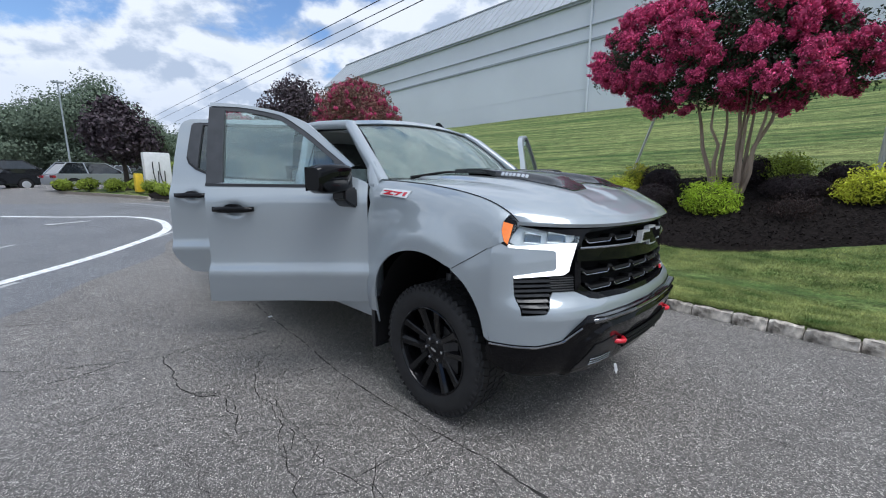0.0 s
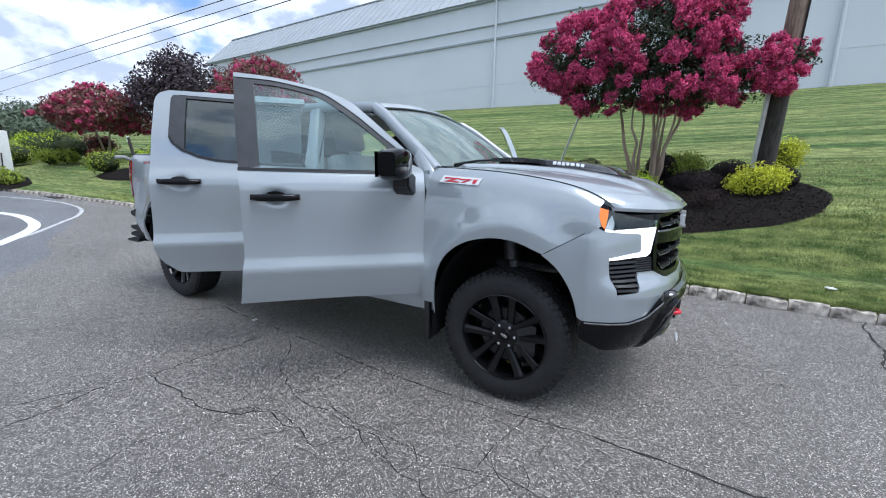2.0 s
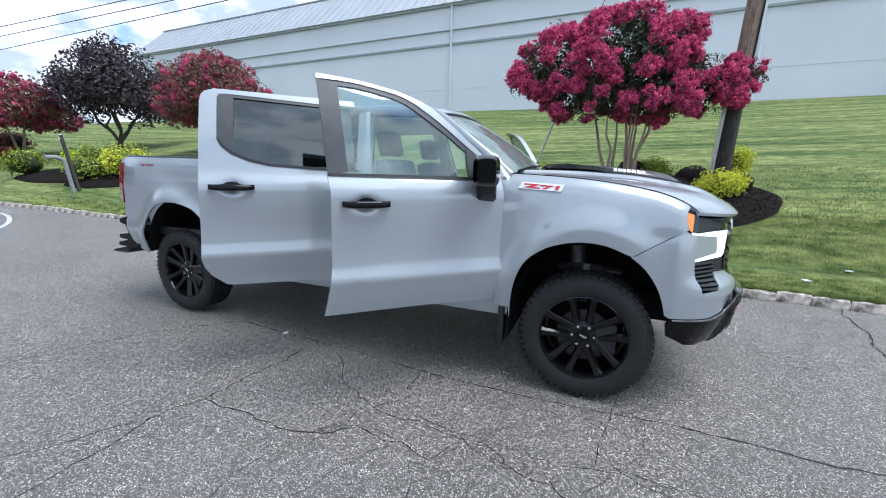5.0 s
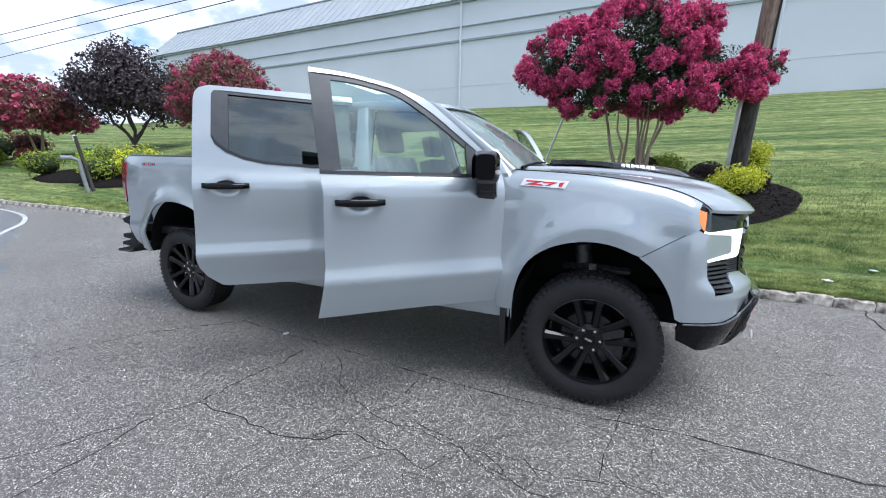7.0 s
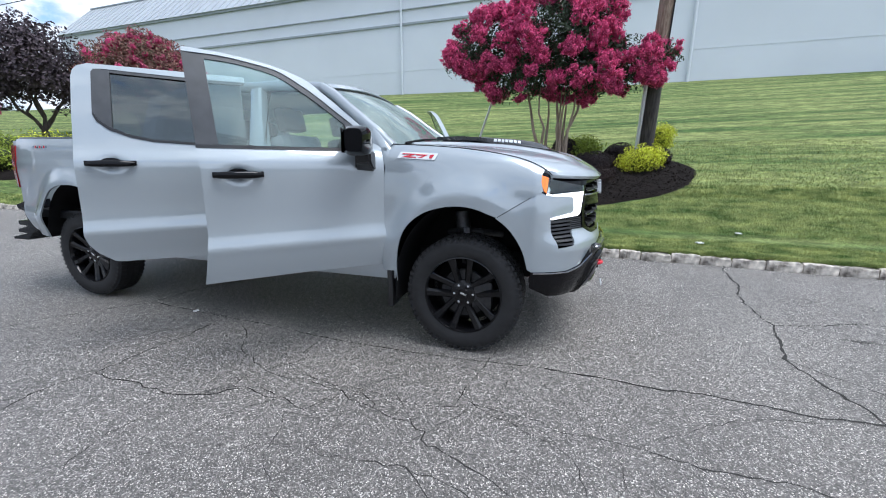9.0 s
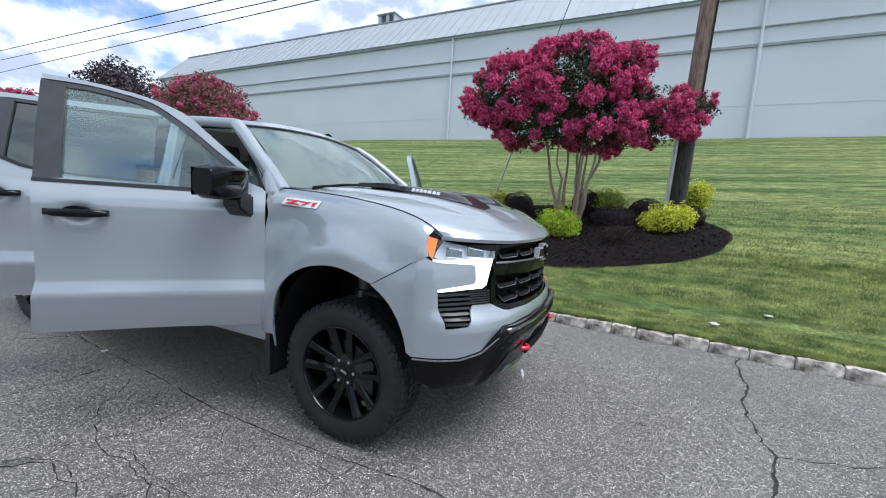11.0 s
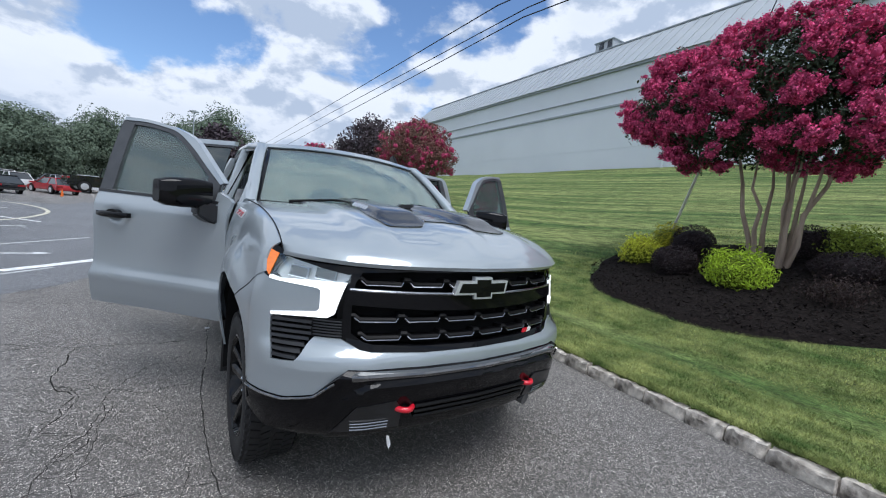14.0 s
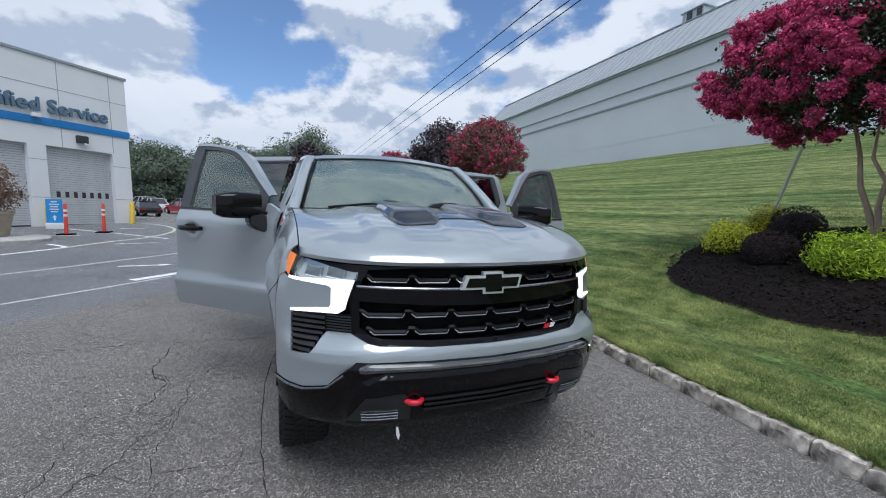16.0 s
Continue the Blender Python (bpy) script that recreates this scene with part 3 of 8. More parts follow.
def lean(z):
    """How far the nose has gone over from the bumper's plan to the lamps'."""
    return curve(z, [.78, .83, .90, 1.0, 1.10], [0, .12, .70, .92, 1])


def plan_at(a, z):
    """The plan's point at the length a and the height z."""
    k = lean(z)
    ul, uu = a / S_END * _lu[-1], curve(a, [0, .655, .70, 1.04, S_END], [0, .645, .705, 1.005, _uu[-1]])
    x = (1 - k) * np.interp(ul, _lu, _lx) + k * np.interp(uu, _uu, _ux)
    y = (1 - k) * np.interp(ul, _lu, _ly) + k * np.interp(uu, _uu, _uy)
    return float(x), float(y)


def flare(x, z):
    """The raised band round a wheel arch: flat beside the arch, then a slope with a soft edge."""
    out = 0.0
    for cx in (0.0, -3.83):
        r = math.hypot((x - cx) / 0.475, (z - 0.44) / 0.625)
        out += curve(r, [0, 1.12, 1.145, 1.17, 1.36, 1.46], [.052, .052, .0505, .046, .006, 0])
    return out


def side_y(x, z):
    """Half the body's width."""
    f = smooth((x + 0.66) / 0.2)
    y = curve(z, SIDE_Z, SIDE_Y) * (1 - f) + curve(z, SIDE_Z, FEND_Y) * f
    y += flare(x, z) * (1 - smooth((z - 1.24) / 0.15))
    if x > 0.08:
        t = smooth((x - 0.08) / 0.39)
        k = lean(z)
        yn = 0.945 if x <= 0.47 else (1 - k) * float(np.interp(x, _lx[::-1], _ly[::-1])) + k * float(np.interp(x, _ux[::-1], _uy[::-1]))
        y = y * (1 - t) + yn * curve(z, Z_N, Z_M) * t
    y -= 0.02 * smooth((-2.9 - x) / 0.3)
    if x < -4.2:
        y -= 0.06 * ((-4.2 - x) / 0.52) ** 2
    return y


def nose(s, z, off=0.0):
    """The body's skin round the nose: s runs from the centre line out and back along the flank."""
    a, sg = abs(s), (1 if s >= 0 else -1)
    if a <= S_END:
        x, y = plan_at(a, z)
        x1, y1 = plan_at(min(S_END, a + 0.01), z)
        x0, y0 = plan_at(max(0.0, a - 0.01), z)
        n = Vector((y1 - y0, x0 - x1, 0)).normalized()
        # ease the height's shift away towards the flank, so that nose and fender meet
        x += curve(z, Z_N, Z_X) * (1 - smooth((a - 0.85) / (S_END - 0.85)))
        y *= curve(z, Z_N, Z_M)
    else:
        x = 0.47 - (a - S_END)
        y = side_y(x, z)
        n = Vector((0, 1, 0))
    return Vector((x + n.x * off, sg * (y + n.y * off), z))


def flank(sg):
    return lambda x, z, off=0.0: Vector((x, sg * (side_y(x, z) + off), z))


def sx(x):
    return S_END + 0.47 - x


HOOD_D = [0, .03, .06, .12, .22, .43, .69, 1.17, 1.6]
HOOD_R = [0, .033, .055, .090, .130, .178, .213, .238, .235]


def hood_front(y):
    a = abs(y)
    return curve(a, [0, .282, .517, .645, .756, .82, .86], [.918, .892, .838, .775, .682, .602, .530])


def hood_z(x, y):
    d = max(0.0, hood_front(y) - x)
    z = 1.25 + 0.02 * (abs(y) / .845) ** 4 + curve(d, HOOD_D, HOOD_R) * (1 - 0.16 * (abs(y) / .845) ** 2.5)
    # the raised middle of the hood and its two shoulders
    z += 0.020 * smooth((0.56 - abs(y)) / 0.07) * smooth((d - 0.10) / 0.16)
    # a shallow valley runs forward from each lobe of the insert
    z -= 0.011 * smooth((0.40 - abs(y)) / 0.05) * smooth((abs(y) - 0.12) / 0.05) * smooth((d - 0.12) / 0.06) * (1 - smooth((d - 0.38) / 0.12))
    return z


def hood_pt(x, y, off=0.0):
    return Vector((x, y, hood_z(x, y) + off))


def fend_top(x):
    return hood_z(x, 0.845) - 0.002


def fend_y(x, z):
    """Half width over the front fender: a round shoulder from the flank up to the hood's edge."""
    z0, z2 = 1.12, fend_top(x)
    if z <= z0:
        return side_y(x, z)
    q = min(1.0, (z - z0) / (z2 - z0))
    u = (1.6 - math.sqrt(max(0.0, 2.56 - 2.4 * q))) / 1.2
    b = flare(x, z0) * (1 - smooth((x - 0.08) / 0.39))
    y0, y2 = side_y(x, z0) - b, 0.847
    b = flare(x, z) * (1 - smooth((x - 0.08) / 0.39)) * (1 - smooth((z - 1.24) / 0.15))
    return b + y0 * (1 - u) ** 2 + (y0 - 0.006) * 2 * u * (1 - u) + y2 * u * u


def fend(sg):
    return lambda x, z, off=0.0: Vector((x, sg * (fend_y(x, z) + off), z))


truck = thing("pickup_truck", "light grey metallic crew-cab pickup with its doors open", "pickup truck")
ARCH = [(-.485, .50), (-.475, .66), (-.445, .80), (-.39, .91), (-.30, .99), (-.19, 1.04), (-.06, 1.065), (.06, 1.06), (.16, 1.03), (.25, .98),
        (.33, .905), (.40, .79), (.44, .66), (.465, .50)]
ARCH = rounded(ARCH)

for sg in (-1, 1):
    # front fender: flank, shoulder and the edge along the hood in one skin
    top = [(x, fend_top(x) - 0.001) for x in (-.545, -.45, -.35, -.25, -.15, -.05, .05, .15, .25, .33, .40, .45, .49, .515)]
    out = [(-.592, .58), (-.575, 1.1)] + top + [(.500, 1.270), (.500, 1.225), (.515, 1.170), (.235, 1.00)]
    poly = out + [p for p in reversed(ARCH) if p[0] < 0.20] + [(-.49, .58)]
    part("fender", patch(poly, fend(sg), 0.026, 0.0166, 0.012), PAINT, truck, angle=60)
    # the fillet between fender and windshield pillar
    bm = bmesh.new()
    rear = [Vector((-.545, sg * fend_y(-.545, z), z)) for z in (1.30, 1.36, 1.41, 1.445, fend_top(-.545))]
    mid = [Vector((x, sg * y, z)) for x, y, z in ((-.600, .925, 1.375), (-.610, .908, 1.425), (-.605, .890, 1.465), (-.592, .868, 1.495), (-.575, .842, 1.512))]
    end = [Vector((x, sg * y, z)) for x, y, z in ((-.735, .838, 1.522), (-.720, .843, 1.545), (-.702, .843, 1.566), (-.686, .838, 1.585), (-.668, .815, 1.602))]
    rows = []
    for i in range(9):
        u = i / 8
        rows.append([bm.verts.new(p * (1 - u) ** 2 + q * 2 * u * (1 - u) + r * u * u) for p, q, r in zip(rear, mid, end)])
    for r0, r1 in zip(rows, rows[1:]):
        for j in range(4):
            bm.faces.new((r0[j], r1[j], r1[j + 1], r0[j + 1]))
    part("pillar_base", bm, PAINT, truck, angle=80)
    # wheel well
    for cx, nm in ((0.0, "wheel_well"), (-3.83, "wheel_well")):
        bm = bmesh.new()
        n = 26
        ra = [[bm.verts.new(((cx if cx > -1 else -3.775) + (0.50 if cx > -1 else 0.49) * math.cos(a), sg * y, 0.46 + (0.62 if cx > -1 else 0.69) * max(math.sin(a), -0.25 if cx > -1 else 0.2))) for a in [math.pi * (0.06 + 1.0 * k / n) for k in range(n + 1)]] for y in ((0.945 if cx > -1 else 0.955), 0.45)]
        for k in range(n):
            bm.faces.new((ra[0][k], ra[0][k + 1], ra[1][k + 1], ra[1][k]))
        bm.faces.new(ra[1])
        part(nm, bm, DULL_BLACK, truck)
    bm = bmesh.new()
    box(bm, (-.56, sg * .80 if sg > 0 else -.955, .30), (-.52, .955 if sg > 0 else -.80, .66), 0.008)
    part("mud_flap", bm, BLACK_SATIN, truck)
    # dark gaps between the panels
    bm = bmesh.new()
    tube(bm, [nose(sg * sx(x), lerp(x, [.235, .505], [1.000, 1.171]), .0005) for x in np.linspace(.24, .468, 12)] + [nose(sg * a, lerp(a, [1.169, 1.134], [1.148, 1.171]), .0005) for a in (1.155, 1.140)], 0.0021, 6)
    tube(bm, [Vector((x, sg * .8445, hood_z(x, .843) + .0005)) for x in np.linspace(-.55, hood_front(.843), 26)], 0.0024, 6)
    part("panel_gap", bm, DULL_BLACK, truck)
    # suspension behind the wheel
    bm = bmesh.new()
    tube(bm, [(-.05, sg * .60, .55), (-.10, sg * .58, .98)], 0.055, 10)
    tube(bm, [(-.22, sg * .50, .80), (-.02, sg * .72, .86), (.20, sg * .50, .80)], 0.025, 8)
    tube(bm, [(-.02, sg * .75, .62), (-.02, sg * .72, .88)], 0.03, 8)
    part("suspension", bm, STEEL, truck)

# nose: painted cover, one sheet from arch to arch
S = sx
cover = [(0, .846), (.30, .848), (.55, .858), (.60, .868), (.668, .907), (.775, .907), (.888, .812), (1.005, .80), (.998, .997), (.75, 1.022), (.75, 1.134),
         (.97, 1.138), (1.055, 1.152), (S(.505), 1.171), (S(.228), .996), *[(S(x), z) for x, z in ARCH if x > .24 and z > .655], (1.165, .642), (.92, .642), (.79, .668), (.70, .755), (.655, .792), (.3, .785), (0, .78)]
part("bumper_cover", patch(mirrored(cover), nose, 0.025, 0.02, 0.012), PAINT, truck, angle=50)


def lower(s, z, off=0.0):
    bulge = curve(z, [.40, .47, .55, .64, .72, .762, .780, .80], [-.03, -.005, .002, .010, .030, .034, .014, -.012])
    bulge *= 1 - smooth((abs(s) - 0.62) / 0.2) * 0.75
    edge = lerp(z, [.44, .55, .66, .72, .755], [.72, .70, .66, .58, .50])
    bulge += 0.024 * smooth((edge + .02 - abs(s)) / 0.035) * smooth((.752 - z) / 0.028)
    return nose(s, z, off + bulge)


low = [(0, .785), (.30, .789), (.65, .796), (.69, .762), (.785, .672), (.92, .646), (1.17, .646), (S(.452), .60), (S(.46), .535), (1.05, .475), (.80, .445), (.70, .44), (.45, .47), (0, .475)]
lb = part("lower_bumper", patch(mirrored(low), lower, 0.02, 0.0125, 0.03), BUMPER_BLACK, truck, "gloss black lower bumper")
bm = bmesh.new()
for z in (.555, .583, .611):
    g = [lower(s, z, 0.010) for s in np.linspace(-.34, .34, 15)]
    tube(bm, g, 0.009, 6)
part("lower_grille", bm, GRILLE_BLACK, lb)
# the deep ledge that runs across it under the painted cover
bm = bmesh.new()
rows = []
for a in np.linspace(-.675, .675, 55):
    k = smooth((.675 - abs(a)) / .07)
    z = .772 - .030 * (1 - k) + .006 * (a / .6) ** 2
    rows.append([bm.verts.new(nose(a, z + dz, o * k + .012 * (1 - k))) for dz, o in ((.012, -.030), (.008, .020), (.004, .038), (-.004, .044), (-.014, .044), (-.034, .030))])
for r0, r1 in zip(rows, rows[1:]):
    for j in range(5):
        bm.faces.new((r0[j], r0[j + 1], r1[j + 1], r1[j]))
part("bumper_ledge", bm, LEDGE_BLACK, lb, "gloss black ledge", angle=40)
for sg in (-1, 1):
    bm = bmesh.new()
    tube(bm, [lower(sg * a, lerp(a, [.68, .785, .92, 1.16], [.757, .664, .638, .638]), .006) for a in np.linspace(.70, 1.16, 24)], 0.006, 6)
    part("bumper_edge", bm, LEDGE_BLACK, lb)
for sg in (-1, 1):
    pk = [(sg * .43, .645), (sg * .60, .63), (sg * .70, .50), (sg * .40, .50), (sg * .40, .60)]
    part("bumper_pocket", patch(pk, lambda s, z, o=0: lower(s, z, o + 0.006), 0.05, 0.05, 0.01), BLACK_SATIN, lb)
    for z in (.515, .532, .549):
        bm = bmesh.new()
        tube(bm, [lower(sg * u, z, 0.012) for u in np.linspace(.46, .62, 6)], 0.004, 6)
        part("pocket_rib", bm, DARK_CHROME, lb)
    # tow hook: a red loop on two arms
    bm = bmesh.new()
    pts = []
    for k in range(13):
        a = math.pi * (k / 12 - 0.5)
        pts.append(Vector((0.868 + 0.075 * math.cos(a), sg * .372 + 0.045 * math.sin(a), .605)))
    tube(bm, [(0.78, sg * .372 - .045, .605)] + pts + [(0.78, sg * .372 + .045, .605)], 0.0135, 10)
    part("tow_hook", bm, RED_HOOK, truck, "red tow hook")
# black strip under the hood, the grille's back and its frame
part("grille_top_trim", patch(mirrored([(0, 1.262), (.4, 1.264), (.72, 1.27), (1.02, 1.275), (1.02, 1.254), (.84, 1.224), (.665, 1.194), (.61, 1.208), (.4, 1.222), (0, 1.224)]),
                              lambda s, z, o=0: nose(s, z, o + 0.004), 0.05, 0.02, 0.03), BLACK_GLOSS, truck)
grille = part("grille", patch(mirrored([(0, 1.25), (.66, 1.25), (.70, 1.17), (.70, .90), (.60, .86), (0, .84)]), lambda s, z, o=0: nose(s, z, o - 0.075), 0.06, 0.06, 0.01), DULL_BLACK, truck,
              "black grille with smoked chrome accents")
frame_in = [(0, .872), (.30, .875), (.54, .886), (.582, .897), (.632, .935), (.636, 1.16), (.612, 1.218), (0, 1.222)]
frame_out = [(0, 1.245), (.64, 1.245), (.662, 1.18), (.664, .985), (.664, .909), (.60, .869), (.55, .859), (.30, .849), (0, .847)]
for sg in (-1, 1):
    part("grille_frame", patch([(sg * a, b) for a, b in frame_in + frame_out], lambda s, z, o=0: nose(s, z, o - 0.004), 0.05, 0.05, 0.05), BLACK_GLOSS, grille)
# the broad bar with its bright upper edge
part("grille_bar", patch(mirrored([(0, 1.120), (.3, 1.118), (.66, 1.128), (.66, 1.065), (.3, 1.045), (0, 1.042)]), lambda s, z, o=0: nose(s, z, o + 0.006), 0.05, 0.03, 0.06), BLACK_GLOSS, grille)
bm = bmesh.new()
tube(bm, [nose(s, 1.122 + 0.010 * (abs(s) / .66) ** 2, 0.004) for s in np.linspace(-.65, .65, 31)], 0.007, 6)
part("grille_bar_trim", bm, DARK_CHROME, grille)


def wave(z0, reach, off):
    """A grille slat that steps up and down, with a bright lip under each flat."""
    pts, lips, s, k = [], [], -reach, 0
    step = 2 * reach / round(2 * reach / 0.205)
    n = round(2 * reach / step)
    for k in range(n):
        s0 = -reach + k * step
        a, b, c, d = s0 + .014, s0 + .036, s0 + step - .026, s0 + step - .016
        pts += [(s0, z0 + .018), (a, z0 + .018), (b, z0), (c, z0), (d, z0 + .018)]
        lips.append([(a, z0 + .018), (b, z0), (c, z0), (d, z0 + .018)])
    pts.append((reach, z0 + .018))
    bm = bmesh.new()
    rows = []
    for s, z in pts:
        rows.append([bm.verts.new(nose(s, z + dz, o)) for dz, o in ((-.012, off), (-.004, off + .003), (.006, off - .004), (.000, off - .06), (-.016, off - .06))])
    for r0, r1 in zip(rows, rows[1:]):
        for j in range(5):
            bm.faces.new((r0[j], r0[(j + 1) % 5], r1[(j + 1) % 5], r1[j]))
    sl = part("grille_slat", bm, GRILLE_BLACK, grille, angle=25)
    for lp in lips:
        bm = bmesh.new()
        tube(bm, [nose(s, z - .013, off + .002) for s, z in lp], 0.0036, 6)
        part("slat_lip", bm, DARK_CHROME, sl)


wave(1.165, .63, -0.008)
wave(1.000, .635, -0.006)
wave(0.918, .605, -0.006)
# maker's mark as a plain shape, and the small red badge
bm = patch([(-.175, 1.12), (-.055, 1.12), (-.055, 1.098), (.055, 1.098), (.055, 1.12), (.15, 1.12), (.175, 1.185), (.055, 1.185), (.055, 1.205), (-.055, 1.205), (-.055, 1.185), (-.15, 1.185)],
           lambda s, z, o=0: nose(s, z, o + 0.022), 0.05, 0.05, 0.03)
em = part("emblem", bm, RIM_SILVER, truck, "black emblem with a chrome rim")
part("emblem_face", patch([(-.150, 1.131), (-.043, 1.131), (-.043, 1.109), (.043, 1.109), (.043, 1.131), (.138, 1.131), (.153, 1.175), (.043, 1.175), (.043, 1.194), (-.043, 1.194), (-.043, 1.175), (-.132, 1.175)],
                          lambda s, z, o=0: nose(s, z, o + 0.026), 0.05, 0.05, 0.006), BLACK_GLOSS, em)
for k, mt in enumerate((RED_BADGE, WHITE_BADGE)):
    part("grille_badge", patch([(.352 + .036 * k, .883), (.384 + .036 * k, .885), (.402 + .036 * k, .903), (.370 + .036 * k, .901)], lambda s, z, o=0: nose(s, z, o + 0.012), 0.05, 0.05, 0.012), mt, truck)

# head lamps
for sg in (-1, 1):
    part("lamp_surround", patch([(sg * s, z) for s, z in ((.98, 1.250), (1.0, 1.268), (1.06, 1.284), (1.11, 1.286), (1.156, 1.281), (1.140, 1.222), (1.104, 1.160), (1.055, 1.146), (1.03, 1.20))], lambda s, z, o=0: nose(s, z, o + 0.0015), 0.03, 0.03, 0.03), BLACK_GLOSS, truck)
    g = [(sg * s, z) for s, z in ((.665, 1.165), (.66, 1.205), (1.03, 1.252), (1.06, 1.17), (.98, 1.142), (.70, 1.138))]
    lamp = part("headlight", patch(g, lambda s, z, o=0: nose(s, z, o - 0.030), 0.05, 0.03, 0.03), LAMP_CLEAR, truck, "lit headlight with a white running light")
    for a, b in ((.71, .80), (.84, .94)):
        part("projector", patch([(sg * a, 1.158), (sg * b, 1.166), (sg * b, 1.213), (sg * a, 1.198)], lambda s, z, o=0: nose(s, z, o - 0.014), 0.03, 0.03, 0.02), LAMP_DARK, lamp)
        bm = bmesh.new()
        tube(bm, [nose(sg * s, z, -0.010) for s, z in ((a, 1.158), (b, 1.166), (b, 1.213), (a, 1.198), (a, 1.158))], 0.005, 6)
        part("projector_rim", bm, CHROME, lamp)
    part("amber_marker", patch([(sg * s, z) for s, z in ((1.035, 1.255), (1.135, 1.272), (1.12, 1.225), (1.085, 1.172), (1.055, 1.156), (1.045, 1.20))], lambda s, z, o=0: nose(s, z, o + 0.005), 0.03, 0.03, 0.02), AMBER, lamp)
    d = [(.665, 1.156), (.985, 1.146), (1.05, 1.156), (1.05, 1.144), (.985, 1.137), (.775, 1.124), (.755, 1.115), (.748, 1.036), (.760, 1.020), (1.0, .998), (.995, .986), (.715, .997), (.690, 1.015)]
    part("running_light", patch([(sg * s, z) for s, z in d], lambda s, z, o=0: nose(s, z, o + 0.004), 0.04, 0.03, 0.02), DRL, lamp)
    cv = [(.655, 1.157), (.655, 1.215), (1.03, 1.258), (1.045, 1.20), (1.055, 1.158), (.985, 1.144)]
    ob = part("lamp_cover", patch([(sg * s, z) for s, z in cv], lambda s, z, o=0: nose(s, z, o + 0.002), 0.04, 0.03, 0.003), GLASS_LAMP, lamp)
    ob.visible_shadow = False
    # air vent with six fins
    v = [(.77, .992), (.995, .982), (1.0, .803), (.887, .816), (.77, .910)]
    vent = part("side_vent", patch([(sg * s, z) for s, z in v], lambda s, z, o=0: nose(s, z, o - 0.035), 0.05, 0.05, 0.01), DULL_BLACK, truck, "black side air vent")
    for k in range(7):
        z = .825 + k * .024
        inner = lerp(z, [.80, .818, .908, .995], [.93, .887, .785, .780])
        bm = bmesh.new()
        rows = []
        for s in np.linspace(inner, .997, 7):
            rows.append([bm.verts.new(nose(sg * s, z + dz, o)) for dz, o in ((-.006, .0), (.006, -.002), (.010, -.03), (-.004, -.03))])
        for r0, r1 in zip(rows, rows[1:]):
            for j in range(4):
                bm.faces.new((r0[j], r0[(j + 1) % 4], r1[(j + 1) % 4], r1[j]))
        part("vent_fin", bm, BLACK_SATIN, vent)
    # the finely ribbed strip that joins the vent to the grille
    part("vent_strip", patch([(sg * a, b) for a, b in ((.662, .990), (.80, .988), (.80, .906), (.662, .906))], lambda s, z, o=0: nose(s, z, o - 0.016), 0.04, 0.03, 0.012), GRILLE_BLACK, vent)
    for k in range(6):
        bm = bmesh.new()
        tube(bm, [nose(sg * q, .917 + .0125 * k, -0.012) for q in np.linspace(.666, .782, 6)], 0.0042, 6)
        part("vent_rib", bm, BLACK_SATIN, vent)

# hood
bm = bmesh.new()
NX, NY = 44, 56
g = []
for i in range(NX + 1):
    a = (i / NX) ** 1.0
    row = []
    for j in range(NY + 1):
        y = -.842 + 1.684 * j / NY
        xr = lerp(abs(y), [0, .4, .842], [-.47, -.50, -.60])
        u = 1 - (1 - a) ** 1.6
        x = xr + (hood_front(y) - xr) * u
        row.append(bm.verts.new(hood_pt(x, y)))
    g.append(row)
for i in range(NX):
    for j in range(NY):
        bm.faces.new((g[i][j], g[i + 1][j], g[i + 1][j + 1], g[i][j + 1]))
lip = [bm.verts.new(v.co + Vector((-0.012, 0, -0.018))) for v in g[NX]]
for j in range(NY):
    bm.faces.new((g[NX][j], lip[j], lip[j + 1], g[NX][j + 1]))
for jj in (0, NY):
    col = [bm.verts.new(g[i][jj].co + Vector((0, 0.006 if jj == 0 else -0.006, -0.03))) for i in range(NX + 1)]
    for i in range(NX):
        bm.faces.new((g[i][jj], g[i + 1][jj], col[i + 1], col[i]))
hood = part("hood", bm, PAINT, truck, angle=60)
ins = [(-.40, .300), (.10, .375), (.40, .405), (.58, .385), (.588, .28), (.575, .175), (.495, .115), (.485, 0.0)]


def scoop(x, y, off=0.0):
    a = abs(y)
    lobe = 0.036 * smooth((0.40 - a) / 0.05) * smooth((a - 0.11) / 0.06) * smooth((0.595 - x) / 0.17)
    return hood_pt(x, y, 0.006 + lobe + off)


full = [(x, y) for x, y in ins] + [(x, -y) for x, y in reversed(ins) if y > 0]
scp = part("hood_insert", patch(full, scoop, 0.025, 0.02, 0.03), HOOD_BLACK, hood, "satin black hood insert", angle=50)
for sg in (-1, 1):
    # scoop mouths and the pale lettering, as plain bars
    part("scoop_mouth", patch([(-.33, sg * .10), (-.15, sg * .12), (-.15, sg * .26), (-.33, sg * .24)], lambda x, y, o=0: scoop(x, y, o + 0.004), 0.05, 0.05, 0.01), DULL_BLACK, scp)
    x = 0.09
    for w in (.030, .030, .028, .030, .036, .030, .030):
        bar = patch([(x, sg * .366), (x + w * .75, sg * .368), (x + w * .75, sg * .384), (x, sg * .382)], lambda x_, y_, o=0: scoop(x_, y_, o + 0.003), 0.05, 0.05, 0.006)
        part("hood_lettering", bar, RIM_SILVER, scp)
        x += w

